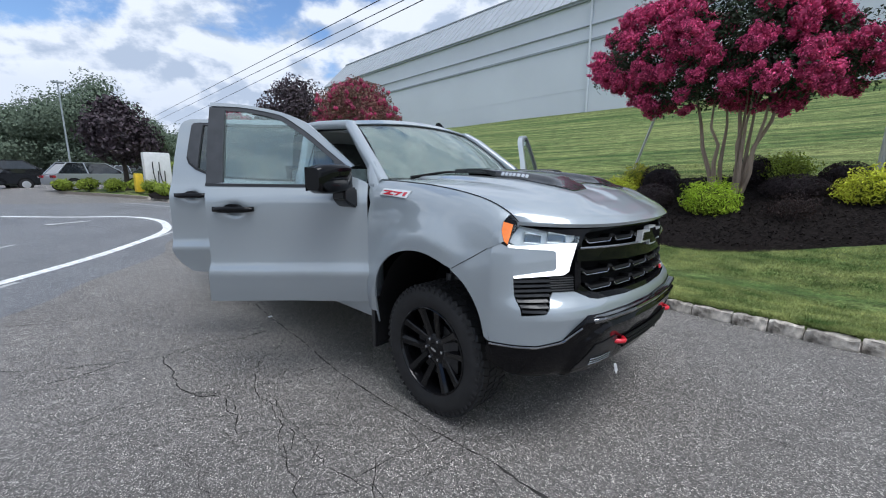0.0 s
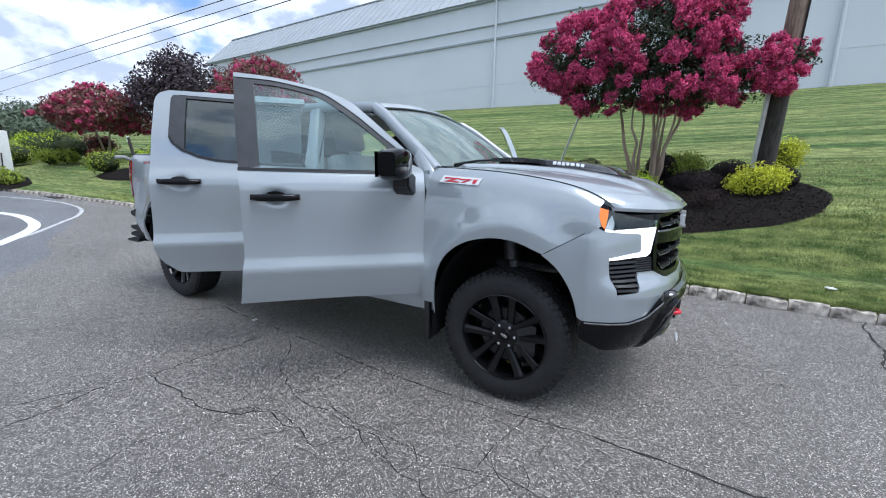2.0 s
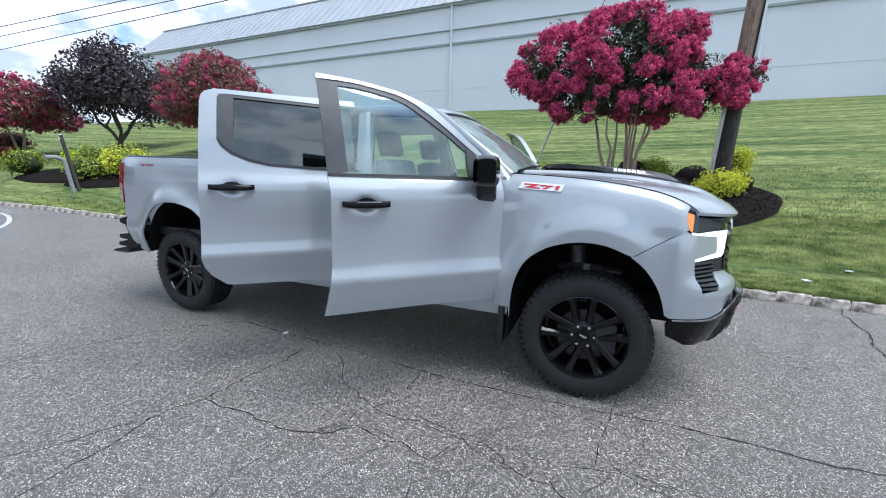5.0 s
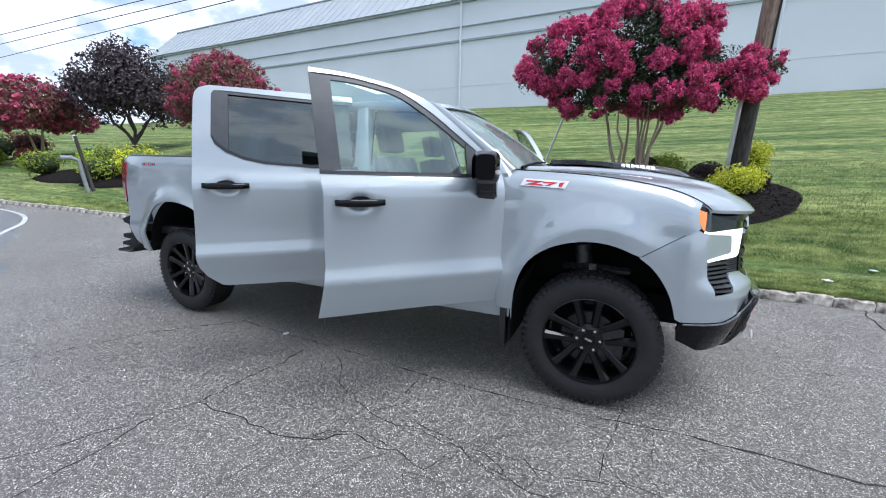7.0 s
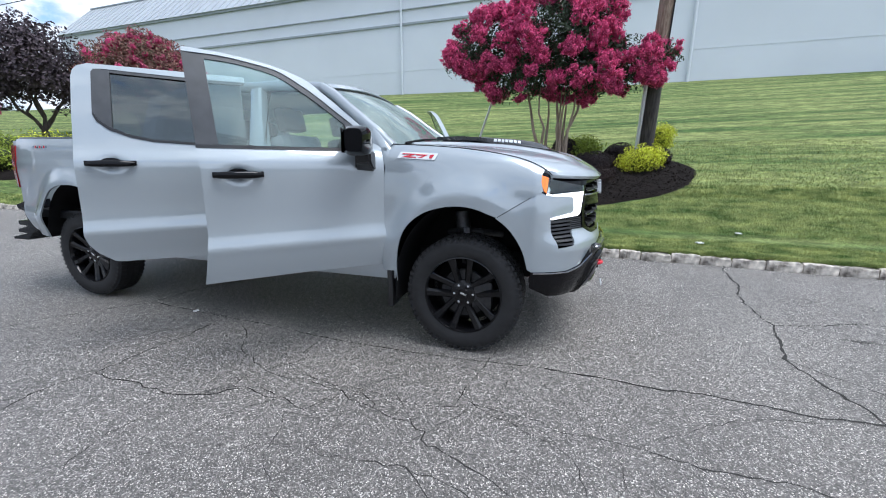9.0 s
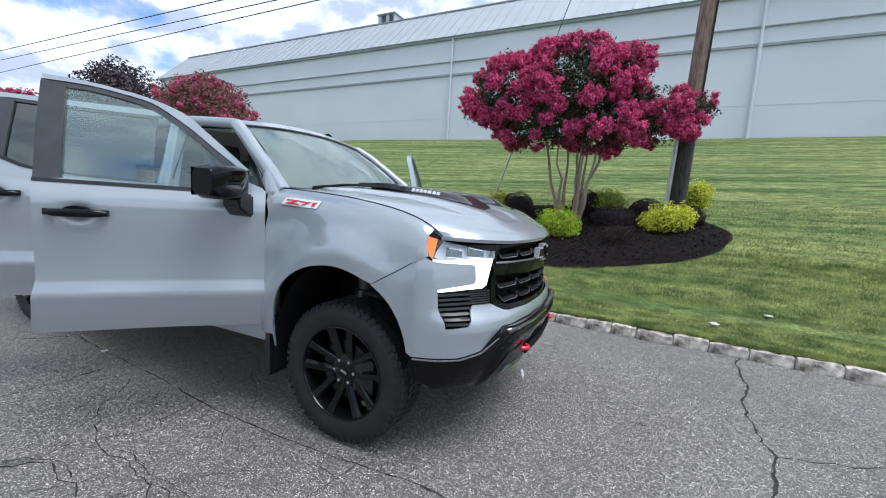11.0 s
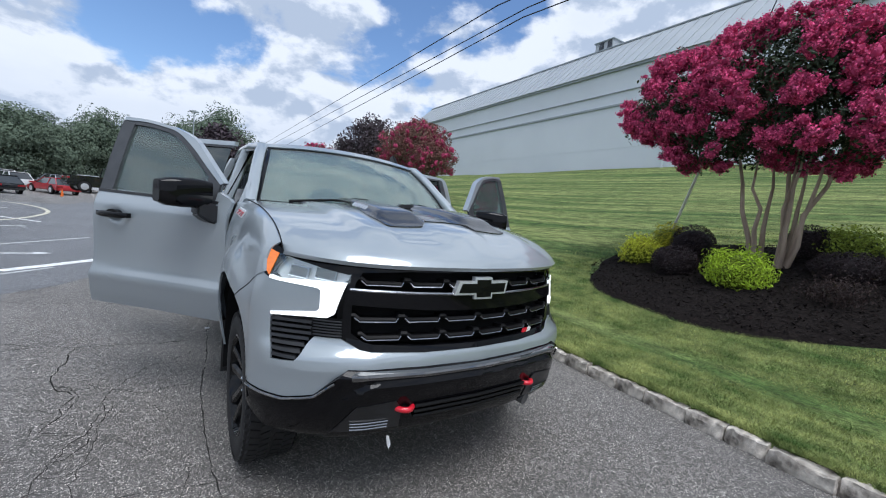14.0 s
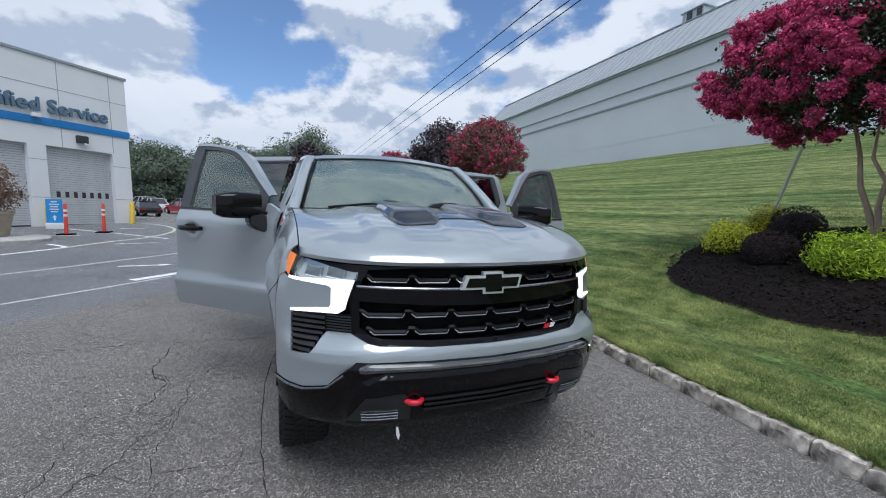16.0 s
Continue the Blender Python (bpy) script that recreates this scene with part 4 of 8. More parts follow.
# fender badges: red figure on a pale field, as plain shapes
for sg in (-1, 1):
    fl = fend(sg)
    b0 = part("fender_badge", patch([(-.475, 1.375), (-.205, 1.362), (-.185, 1.405), (-.455, 1.418)], lambda x, z, o=0: fl(x, z, o + 0.008), 0.05, 0.03, 0.008), WHITE_BADGE, truck, "red and silver fender badge")
    for q in ([(-.44, 1.408), (-.335, 1.403), (-.385, 1.386), (-.34, 1.384), (-.335, 1.376), (-.445, 1.382), (-.38, 1.399), (-.44, 1.400)],
              [(-.34, 1.401), (-.25, 1.397), (-.30, 1.376), (-.325, 1.377), (-.285, 1.391), (-.338, 1.393)],
              [(-.24, 1.396), (-.21, 1.398), (-.225, 1.372), (-.245, 1.373)]):
        part("badge_figure", patch(q, lambda x, z, o=0: fl(x, z, o + 0.011), 0.05, 0.05, 0.004), RED_BADGE, b0)

# cab: pillars, roof, sills, back
def bar(bm, pts, w, d, side=Vector((0, 1, 0))):
    """A flat-sided bar along pts; w across, d along side."""
    rows = []
    n = len(pts)
    pts = [Vector(p) for p in pts]
    for i, p in enumerate(pts):
        t = (pts[min(i + 1, n - 1)] - pts[max(i - 1, 0)]).normalized()
        a = t.cross(side).normalized()
        ww = w[i] if isinstance(w, (list, tuple)) else w
        rows.append([bm.verts.new(p + a * (ww / 2) * ca + side * (d / 2) * cb) for ca, cb in ((-1, -.7), (-.7, -1), (.7, -1), (1, -.7), (1, .7), (.7, 1), (-.7, 1), (-1, .7))])
    for r0, r1 in zip(rows, rows[1:]):
        for j in range(8):
            bm.faces.new((r0[j], r0[(j + 1) % 8], r1[(j + 1) % 8], r1[j]))
    bm.faces.new(rows[0][::-1])
    bm.faces.new(rows[-1])


ROOF_X = [-1.16, -1.30, -1.60, -2.10, -2.55, -2.80, -2.88]
ROOF_Z = [1.945, 1.972, 1.99, 1.995, 1.98, 1.95, 1.915]


def roof_pt(u, v, off=0.0):
    """u along the cab, v across from -1 to 1."""
    half = lerp(u, [-2.88, -2.5, -1.7, -1.16], [.66, .69, .69, .655])
    z = lerp(u, ROOF_X[::-1], ROOF_Z[::-1])
    return Vector((u + 0.06 * v * v * smooth((u + 1.7) / 0.5) * -1, half * v, z - 0.045 * abs(v) ** 2.2 - 0.02 * smooth((abs(v) - .85) / .15) + off))


cab = truck
part("roof", patch([(-2.88, -1), (-1.16, -1), (-1.16, 1), (-2.88, 1)], roof_pt, 0.08, 0.10, 0.03), PAINT, truck, angle=50)
part("headliner", patch([(-2.80, -.95), (-1.25, -.95), (-1.25, .95), (-2.80, .95)], lambda u, v, o=0: roof_pt(u, v, o - 0.045), 0.2, 0.2, 0.01), HEADLINER, truck)
for sg in (-1, 1):
    Y = Vector((0, 1, 0))
    bm = bmesh.new()
    bar(bm, [(-.56, sg * .835, 1.44), (-.70, sg * .80, 1.56), (-.90, sg * .755, 1.71), (-1.06, sg * .715, 1.83), (-1.20, sg * .675, 1.91)], [.10, .085, .075, .07, .07], .075)
    part("a_pillar", bm, PAINT, truck, angle=75)
    bm = bmesh.new()
    bar(bm, [(-1.18, sg * .68, 1.905), (-1.6, sg * .70, 1.93), (-2.1, sg * .70, 1.935), (-2.6, sg * .685, 1.915), (-2.86, sg * .67, 1.88)], .07, .07)
    part("roof_rail", bm, PAINT, truck, angle=75)
    bm = bmesh.new()
    bar(bm, [(-1.64, sg * .885, .60), (-1.66, sg * .88, 1.40), (-1.72, sg * .79, 1.65), (-1.76, sg * .715, 1.91)], [.16, .16, .12, .10], .09)
    part("b_pillar", bm, PAINT, truck)
    bm = bmesh.new()
    bar(bm, [(-2.76, sg * .90, .60), (-2.80, sg * .90, 1.40), (-2.83, sg * .80, 1.66), (-2.84, sg * .70, 1.90)], [.14, .14, .15, .16], .09)
    part("c_pillar", bm, PAINT, truck)
    bm = bmesh.new()
    box(bm, (-2.86, min(sg * .80, sg * .925), .50), (-.50, max(sg * .80, sg * .925), .62), 0.03)
    part("sill", bm, PAINT, truck)
    bm = bmesh.new()
    box(bm, (-.64, min(sg * .84, sg * .90), .55), (-.56, max(sg * .84, sg * .90), 1.45), 0.015)
    part("hinge_pillar", bm, PAINT, truck)
    bm = bmesh.new()
    box(bm, (-2.70, min(sg * .50, sg * .58), .40), (-.62, max(sg * .50, sg * .58), .52), 0.03)
    part("frame_rail", bm, DULL_BLACK, truck)
    # black seal round the door opening
    bm = bmesh.new()
    tube(bm, [(-.62, sg * .905, .63), (-.62, sg * .905, 1.42), (-.78, sg * .79, 1.55), (-1.10, sg * .70, 1.83), (-1.25, sg * .675, 1.885), (-1.68, sg * .69, 1.895), (-1.60, sg * .90, 1.40), (-1.56, sg * .905, .64), (-.62, sg * .905, .63)], .013, 6)
    part("door_seal", bm, DULL_BLACK, truck)
bm = bmesh.new()
box(bm, (-2.90, -.88, .50), (-2.80, .88, 1.42), 0.04)
box(bm, (-2.88, -.70, 1.78), (-2.82, .70, 1.92), 0.02)
part("cab_back", bm, PAINT, truck)
bm = bmesh.new()
box(bm, (-2.86, -.72, 1.42), (-2.85, .72, 1.80))
part("rear_window", bm, GLASS_DARK, truck).visible_shadow = False
bm = bmesh.new()
box(bm, (-2.80, -.80, .50), (-.55, .80, .56))
box(bm, (-.62, -.84, .50), (-.52, .84, 1.38))
part("cab_floor", bm, DULL_BLACK, truck)


def shield(u, v, off=0.0):
    """u from -1 to 1 across, v from 0 at the cowl to 1 at the roof."""
    bx, tx = -.43 - .20 * u * u, -1.15 - .05 * u * u
    hw = .80 + (.635 - .80) * v
    z0, z1 = 1.455, 1.952 - 0.04 * u * u
    zz = z0 + (z1 - z0) * v + 0.02 * math.sin(math.pi * v)
    return Vector((bx + (tx - bx) * v + 0.03 * math.sin(math.pi * v) + off * 0.6, hw * u, zz + off * 0.8))


ws = part("windshield", patch([(-.97, .02), (.97, .02), (.965, .985), (-.965, .985)], shield, 0.12, 0.10, 0.006), GLASS_SHIELD, truck, "clear windshield reflecting the sky", angle=60)
ws.visible_shadow = False
ring_o, ring_i = [(0, -.02), (1.0, -.02), (1.0, .985), (0, .985)], [(0, .962), (.966, .957), (.963, .04), (0, .04)]
for sg in (-1, 1):
    part("windshield_seal", patch([(sg * a, b) for a, b in ring_o + ring_i], lambda u, v, o=0: shield(u, v, o + 0.004), 0.12, 0.1, 0.012), BLACK_GLOSS, truck)
bm = bmesh.new()
rows = []
for u in np.linspace(-1, 1, 17):
    p = shield(u, 0.0)
    hx = lerp(abs(u) * .84, [0, .4, .842], [-.47, -.50, -.60])
    rows.append([bm.verts.new(p + Vector((-.03, 0, -.01))), bm.verts.new((min(p.x + .06, hx + .03), p.y, 1.452)), bm.verts.new((hx + .06, p.y, 1.42)), bm.verts.new((hx + .06, p.y, 1.36))])
for r0, r1 in zip(rows, rows[1:]):
    for j in range(3):
        bm.faces.new((r0[j], r1[j], r1[j + 1], r0[j + 1]))
part("cowl", bm, BLACK_SATIN, truck)
part("roof_header", patch([(-1.02, .972), (1.02, .972), (1.02, 1.055), (-1.02, 1.055)], lambda u, v, o=0: shield(u, v, o + 0.014), 0.1, 0.02, 0.02), PAINT, truck, angle=60)
for y0, y1 in ((-.60, -.02), (.05, .66)):
    bm = bmesh.new()
    a, b = shield(y0 / .8, .03, .02), shield(y1 / .8, .12, .02)
    tube(bm, [a, (a + b) / 2 + Vector((.01, 0, .012)), b], [.012, .010, .007], 6)
    part("wiper", bm, DULL_BLACK, truck)
bm = bmesh.new()
for p0, p1, w0, w1 in (((-1.52, .60, 1.955), (-1.585, .60, 2.045), .035, .012),):
    v = [bm.verts.new(c) for c in ((-1.36, .625, 1.93), (-1.36, .595, 1.93), (-1.58, .575, 1.93), (-1.58, .645, 1.93), (-1.52, .600, 2.075), (-1.52, .620, 2.075), (-1.575, .600, 2.070), (-1.575, .620, 2.070))]
    for f in ((0, 1, 2, 3), (0, 5, 4, 1), (1, 4, 6, 2), (2, 6, 7, 3), (3, 7, 5, 0), (4, 5, 7, 6)):
        bm.faces.new([v[i] for i in f])
bmesh.ops.bevel(bm, geom=bm.edges[:], offset=0.006, segments=2, affect="EDGES")
part("roof_antenna", bm, BLACK_GLOSS, truck, "black shark-fin antenna")

# seats, dash, wheel
def seat(x, y, w, wrap):
    bm = bmesh.new()
    box(bm, (x - .30, y - w / 2, .80), (x + .25, y + w / 2, .97), 0.05)
    part("seat", bm, SEAT, truck)
    bm = bmesh.new()
    box(bm, (-.075, -w / 2, 0), (.075, w / 2, .66), 0.06, Matrix.Translation((x - .26, y, .92)) @ Matrix.Rotation(radians(-14), 4, "Y"))
    part("backrest", bm, PLASTIC_WRAP if wrap else SEAT, truck, "seat back under clear plastic" if wrap else "")
    for dy in ((0,) if w < .8 else (-.42, 0, .42)):
        bm = bmesh.new()
        box(bm, (-.05, -.14, 0), (.05, .14, .20), 0.04, Matrix.Translation((x - .435, y + dy, 1.60)) @ Matrix.Rotation(radians(-12), 4, "Y"))
        part("headrest", bm, SEAT, truck)


seat(-1.28, -.40, .52, True)
seat(-1.28, .40, .52, False)
seat(-2.36, 0, 1.40, True)
bm = bmesh.new()
box(bm, (-.86, -.76, .95), (-.58, .76, 1.36), 0.06)
box(bm, (-.78, -.16, .98), (-.90, .16, 1.42), 0.03)
part("dashboard", bm, SEAT, truck)
bm = bmesh.new()
c = Vector((-1.02, .40, 1.24))
mm = Matrix.Translation(c) @ Matrix.Rotation(radians(-24), 4, "Y")
tube(bm, [mm @ Vector((0, .185 * math.cos(2 * math.pi * k / 24), .185 * math.sin(2 * math.pi * k / 24))) for k in range(25)], .015, 8, cap=False)
box(bm, (-.02, -.06, -.05), (.03, .06, .05), 0.02, mm)
for a in (0, math.pi, -math.pi / 2):
    tube(bm, [mm @ Vector((0, 0, 0)), mm @ Vector((0, .18 * math.cos(a), .18 * math.sin(a)))], .013, 6)
part("steering_wheel", bm, SEAT, truck)


# doors -------------------------------------------------------------------
DOOR_Z = [.48, .60, .70, .815, .828, .842, .900, .925, 1.0, 1.12, 1.24, 1.30, 1.345, 1.385, 1.43]
DOOR_Y = [.895, .930, .960, .988, .992, .990, .972, .968, .966, .970, .976, .977, .972, .955, .932]


def door_surface(lift):
    def fn(u, z, off=0.0):
        k = z - lift * smooth((z - .6) / .15) * (1 - smooth((z - 1.0) / .2))
        y = curve(k, DOOR_Z, DOOR_Y) - 0.95
        if z > 1.43:
            y = curve(z, [1.43, 1.50, 1.70, 1.95, 2.02], [-.018, -.042, -.105, -.20, -.230])
        return Vector((-u, -(y + off), z))
    return fn


def door(front, sg):
    surf = door_surface(0.0 if front else 0.045)
    fn = surf if sg < 0 else (lambda u, z, o=0.0: Vector((surf(u, z, o).x, -surf(u, z, o).y, z)))
    hinge, ang = ((-.575, .945), 44.3) if front else ((-1.665, .945), 45.3)
    d = new("front_door" if front else "rear_door")
    d.parent = truck
    d.matrix_basis = Matrix.Translation((hinge[0], sg * hinge[1], 0)) @ Matrix.Rotation(radians(ang if sg < 0 else 66.0), 4, "Z") if sg < 0 else Matrix.Translation((hinge[0], hinge[1], 0)) @ Matrix.Rotation(radians(-66.0), 4, "Z")
    tagged(d, "open front door" if front else "open rear door")
    if front:
        body = [(0.0, .62), (.55, .628), (1.138, .622), (1.115, .75), (1.091, .917), (1.088, 1.187), (1.086, 1.334), (1.099, 1.438), (.23, 1.425), (.12, 1.50), (.02, 1.46), (0.0, 1.44)]
        frame_out = [(.10, 1.565), (.25, 1.700), (.36, 1.795), (.454, 1.868), (.618, 1.933), (.768, 1.966), (.924, 1.991), (1.123, 2.005)]
        frame_mid = [(1.124, 1.978), (.925, 1.970), (.768, 1.945), (.619, 1.910), (.507, 1.846), (.393, 1.766), (.274, 1.668), (.128, 1.552)]
        frame_in = [(1.017, 1.944), (.90, 1.938), (.771, 1.917), (.645, 1.884), (.554, 1.836), (.398, 1.727), (.241, 1.600), (.20, 1.567)]
        frame_out, frame_mid, frame_in = rounded(frame_out, 3), rounded(frame_mid, 3), rounded(frame_in, 3)
        glass = [(.215, 1.435), (.99, 1.450)] + frame_in[:-3]
        pillar = [(.984, 1.452), (1.096, 1.441), (1.124, 1.976), (1.012, 1.950)]
        sail = [(.128, 1.433), (.236, 1.438), (.232, 1.620), (.128, 1.552)]
        strip = [(.10, 1.418), (1.098, 1.430), (1.098, 1.448), (.10, 1.438)]
        hu, hz, gm = (.761, 1.028), 1.278, GLASS_CLEAR
    else:
        body = [(0.0, .63), (.287, .645), (.90, .66), (.94, .667), (1.021, .735), (1.06, .80), (1.073, .86), (1.059, 1.217), (1.055, 1.414), (1.048, 1.656), (.942, 1.656), (.921, 1.606),
                (.859, 1.554), (.751, 1.509), (.626, 1.482), (.288, 1.461), (0.0, 1.452)]
        frame_out = [(1.048, 1.656), (1.042, 1.771), (1.037, 1.90), (1.026, 1.945), (1.003, 1.973), (.947, 1.994), (.622, 1.992), (0.0, 1.985)]
        frame_mid = [(0.0, 1.945), (.304, 1.945), (.874, 1.964), (.916, 1.960), (.931, 1.938), (.942, 1.656)]
        frame_in = None
        glass = [(.03, 1.455), (.288, 1.463), (.626, 1.484), (.751, 1.511), (.858, 1.558), (.850, 1.95), (.304, 1.935), (.03, 1.935)]
        pillar = [(.864, 1.560), (.842, 1.553), (.832, 1.952), (.874, 1.958)]
        sail = [(.942, 1.656), (.931, 1.938), (.916, 1.960), (.874, 1.960), (.862, 1.560), (.90, 1.588), (.921, 1.606)]
        strip = [(0.0, 1.452), (.288, 1.461), (.626, 1.482), (.751, 1.509), (.859, 1.554), (.921, 1.606), (.942, 1.656), (.931, 1.662), (.908, 1.618), (.850, 1.572), (.745, 1.527), (.62, 1.500), (.288, 1.479), (0.0, 1.470)]
        hu, hz, gm = (.726, .998), 1.338, GLASS_DARK
    ctr = (hu[0] + hu[1]) / 2

    def skin(u, z, o=0.0):
        # a dished cup behind the handle
        r = math.hypot((u - ctr) / .068, (z - hz + .004) / .056)
        return fn(u, z, o - 0.020 * smooth((1.05 - r) / .5))
    part("door_skin", patch(body, skin, 0.035, 0.02, 0.03), PAINT, d)
    part("window_frame", patch(frame_out + frame_mid, fn, 0.06, 0.05, 0.05), PAINT, d)
    if frame_in:
        part("window_seal", patch([(u, z) for u, z in frame_mid] + [(u, z) for u, z in reversed(frame_in)],
                                  lambda u, z, o=0: fn(u, z, o - 0.006), 0.08, 0.05, 0.03), DARK_TRIM, d)
    else:
        ring = [(0.0, 1.945), (.304, 1.945), (.874, 1.964), (.874, 1.942), (.304, 1.924), (0.0, 1.924)]
        part("window_seal", patch(ring, lambda u, z, o=0: fn(u, z, o - 0.004), 0.08, 0.05, 0.02), DARK_TRIM, d)
    g = part("door_window", patch(glass, lambda u, z, o=0: fn(u, z, o - 0.015), 0.15, 0.08, 0.004), gm, d)
    g.visible_shadow = False
    part("pillar_trim", patch(pillar, lambda u, z, o=0: fn(u, z, o + 0.003), 0.06, 0.05, 0.02), DARK_TRIM, d)
    part("window_corner", patch(sail, lambda u, z, o=0: fn(u, z, o + 0.002), 0.06, 0.05, 0.02), DARK_TRIM, d)
    part("belt_moulding", patch(strip, lambda u, z, o=0: fn(u, z, o + 0.005), 0.1, 0.05, 0.02), BLACK_SATIN, d)
    inner = [(.03, .64), (1.03 if front else .90, .66), (1.06 if front else .98, .80), (1.05 if front else .97, 1.40), (.05, 1.40)]
    part("door_card", patch(inner, lambda u, z, o=0: fn(u, z, o - 0.035), 0.12, 0.1, 0.075), SEAT, d)
    # handle: a rounded strap over the cup, with the lock's cap above it
    bm = bmesh.new()
    rows = []
    for k in range(15):
        u = hu[0] + (hu[1] - hu[0]) * k / 14
        e = abs(k - 7) / 7
        hh = .021 * (1 - .45 * e ** 5)
        lift = 0.044 - 0.026 * e ** 3
        rows.append([bm.verts.new(fn(u, hz + hh * math.cos(a) - .002, lift + .012 * math.sin(a))) for a in [2 * math.pi * q / 10 for q in range(10)]])
    for r0, r1 in zip(rows, rows[1:]):
        for q in range(10):
            bm.faces.new((r0[q], r0[(q + 1) % 10], r1[(q + 1) % 10], r1[q]))
    bm.faces.new(rows[0][::-1])
    bm.faces.new(rows[-1])
    h = part("handle", bm, BLACK_GLOSS, d, "gloss black door handle", angle=60)
    capo = [(ctr + .052 * math.cos(a), hz + .014 + .021 * math.sin(a)) for a in [math.pi * q / 12 for q in range(13)]]
    part("handle_cap", patch(capo, lambda u, z, o=0: fn(u, z, o + 0.024), 0.03, 0.02, 0.035), BLACK_GLOSS, h)
    for u in (hu[0] + .02, hu[1] - .02):
        bm = bmesh.new()
        box(bm, (-.022, -.02, -.017), (.022, .02, .017), 0.006, Matrix.Translation(fn(u, hz, 0.008)))
        part("handle_foot", bm, BLACK_GLOSS, h)
    if front:
        # mirror on its arm
        out = lambda u, o, z: fn(u, 1.40, o) * 1.0 + Vector((0, 0, z - 1.40))
        bm = bmesh.new()
        v = []
        for o, u0, u1, z0, z1 in ((0.0, .07, .21, 1.285, 1.42), (0.06, .08, .20, 1.30, 1.425), (0.12, .09, .19, 1.345, 1.43)):
            v.append([bm.verts.new(out(u, o, z)) for u, z in ((u0, z0), (u1, z0), (u1, z1), (u0, z1))])
        for r0, r1 in zip(v, v[1:]):
            for k in range(4):
                bm.faces.new((r0[k], r0[(k + 1) % 4], r1[(k + 1) % 4], r1[k]))
        bm.faces.new(v[0])
        bm.faces.new(v[-1][::-1])
        bmesh.ops.bevel(bm, geom=bm.edges[:], offset=0.012, segments=2, affect="EDGES")
        mir = part("mirror", bm, BLACK_SATIN, d, "black door mirror with a glossy cap")
        bm = bmesh.new()
        prof = [(.03, 1.40, 1.565, .09, .21), (.10, 1.385, 1.572, .075, .235), (.20, 1.385, 1.570, .075, .235), (.28, 1.39, 1.562, .085, .23), (.325, 1.41, 1.545, .11, .215)]
        v = []
        for o, z0, z1, u0, u1 in prof:
            um, zm, a, b = (u0 + u1) / 2, (z0 + z1) / 2, (u1 - u0) / 2, (z1 - z0) / 2
            v.append([bm.verts.new(out(um + a * math.copysign(abs(math.cos(t)) ** .5, math.cos(t)), o, zm + b * math.copysign(abs(math.sin(t)) ** .45, math.sin(t)))) for t in [2 * math.pi * (k + .5) / 20 for k in range(20)]])
        for r0, r1 in zip(v, v[1:]):
            for k in range(20):
                bm.faces.new((r0[k], r0[(k + 1) % 20], r1[(k + 1) % 20], r1[k]))
        bm.faces.new(v[0])
        bm.faces.new(v[-1][::-1])
        part("mirror_housing", bm, BLACK_GLOSS, mir, angle=50)
        bm = bmesh.new()
        q = [bm.verts.new(out(.240, o, z)) for o, z in ((.06, 1.405), (.30, 1.405), (.30, 1.55), (.06, 1.55))]
        bm.faces.new(q)
        part("mirror_glass", bm, MIRROR, mir)
        c = out(.14, .05, 0)
        mir.matrix_basis = Matrix.Translation(c) @ Matrix.Rotation(radians(24 * sg), 4, "Z") @ Matrix.Translation(-c)
    return d


for sg in (-1, 1):
    door(True, sg)
    door(False, sg)

# bed ---------------------------------------------------------------------
RARCH = [(-4.24, 0.6), (-4.235, 0.74), (-4.205, 0.88), (-4.14, 0.985), (-4.04, 1.072), (-3.91, 1.117), (-3.77, 1.127), (-3.64, 1.112), (-3.51, 1.067), (-3.41, 0.98), (-3.35, 0.88), (-3.32, 0.74), (-3.31, 0.6)]
RARCH = rounded(RARCH)
for sg in (-1, 1):
    def bedside(x, z, off=0.0, sg=sg):
        y = side_y(x, min(z, 1.40)) if z < 1.36 else side_y(x, 1.36) - 0.02 * ((z - 1.36) / .16) ** 2
        return Vector((x, sg * (y - 0.015 + off), z))
    poly = [(-2.92, .58), (-2.92, 1.535), (-3.5, 1.54), (-4.59, 1.555), (-4.61, 1.50), (-4.615, 1.38), (-4.66, 1.09), (-4.68, .94), (-4.63, .80), (-4.58, .66), (-4.425, .64)] + RARCH
    side = part("bed_side", patch(poly, bedside, 0.045, 0.025, 0.014), PAINT, truck, angle=60)
    bm = bmesh.new()
    tube(bm, [bedside(x, lerp(x, [-4.59, -2.92], [1.556, 1.536]), -.03) for x in np.linspace(-4.59, -2.92, 9)], 0.016, 8)
    part("bed_rail_cap", bm, BLACK_SATIN, side)
    tl = part("tail_light", patch([(-4.595, 1.49), (-4.695, 1.495), (-4.705, 1.31), (-4.715, 1.09), (-4.675, 1.08), (-4.635, 1.25), (-4.6, 1.38)], lambda x, z, o=0: bedside(x, z, o + 0.008), 0.04, 0.06, 0.04), TAIL_RED, truck, "red tail light")
    k0 = -4.269
    for k in range(7):
        part("bed_lettering", patch([(k0 + k * .03, 1.462), (k0 + .02 + k * .03, 1.462), (k0 + .02 + k * .03, 1.485), (k0 + k * .03, 1.485)], lambda x, z, o=0: bedside(x, z, o + 0.002), 0.05, 0.05, 0.003), RED_BADGE if k % 2 else DARK_CHROME, side)
bm = bmesh.new()
box(bm, (-4.69, -.86, .80), (-4.63, .86, 1.54), 0.02)
part("tailgate", bm, PAINT, truck)
bm = bmesh.new()
box(bm, (-4.66, -.86, .78), (-2.92, .86, .86))
part("bed_floor", bm, BLACK_SATIN, truck)
bm = bmesh.new()
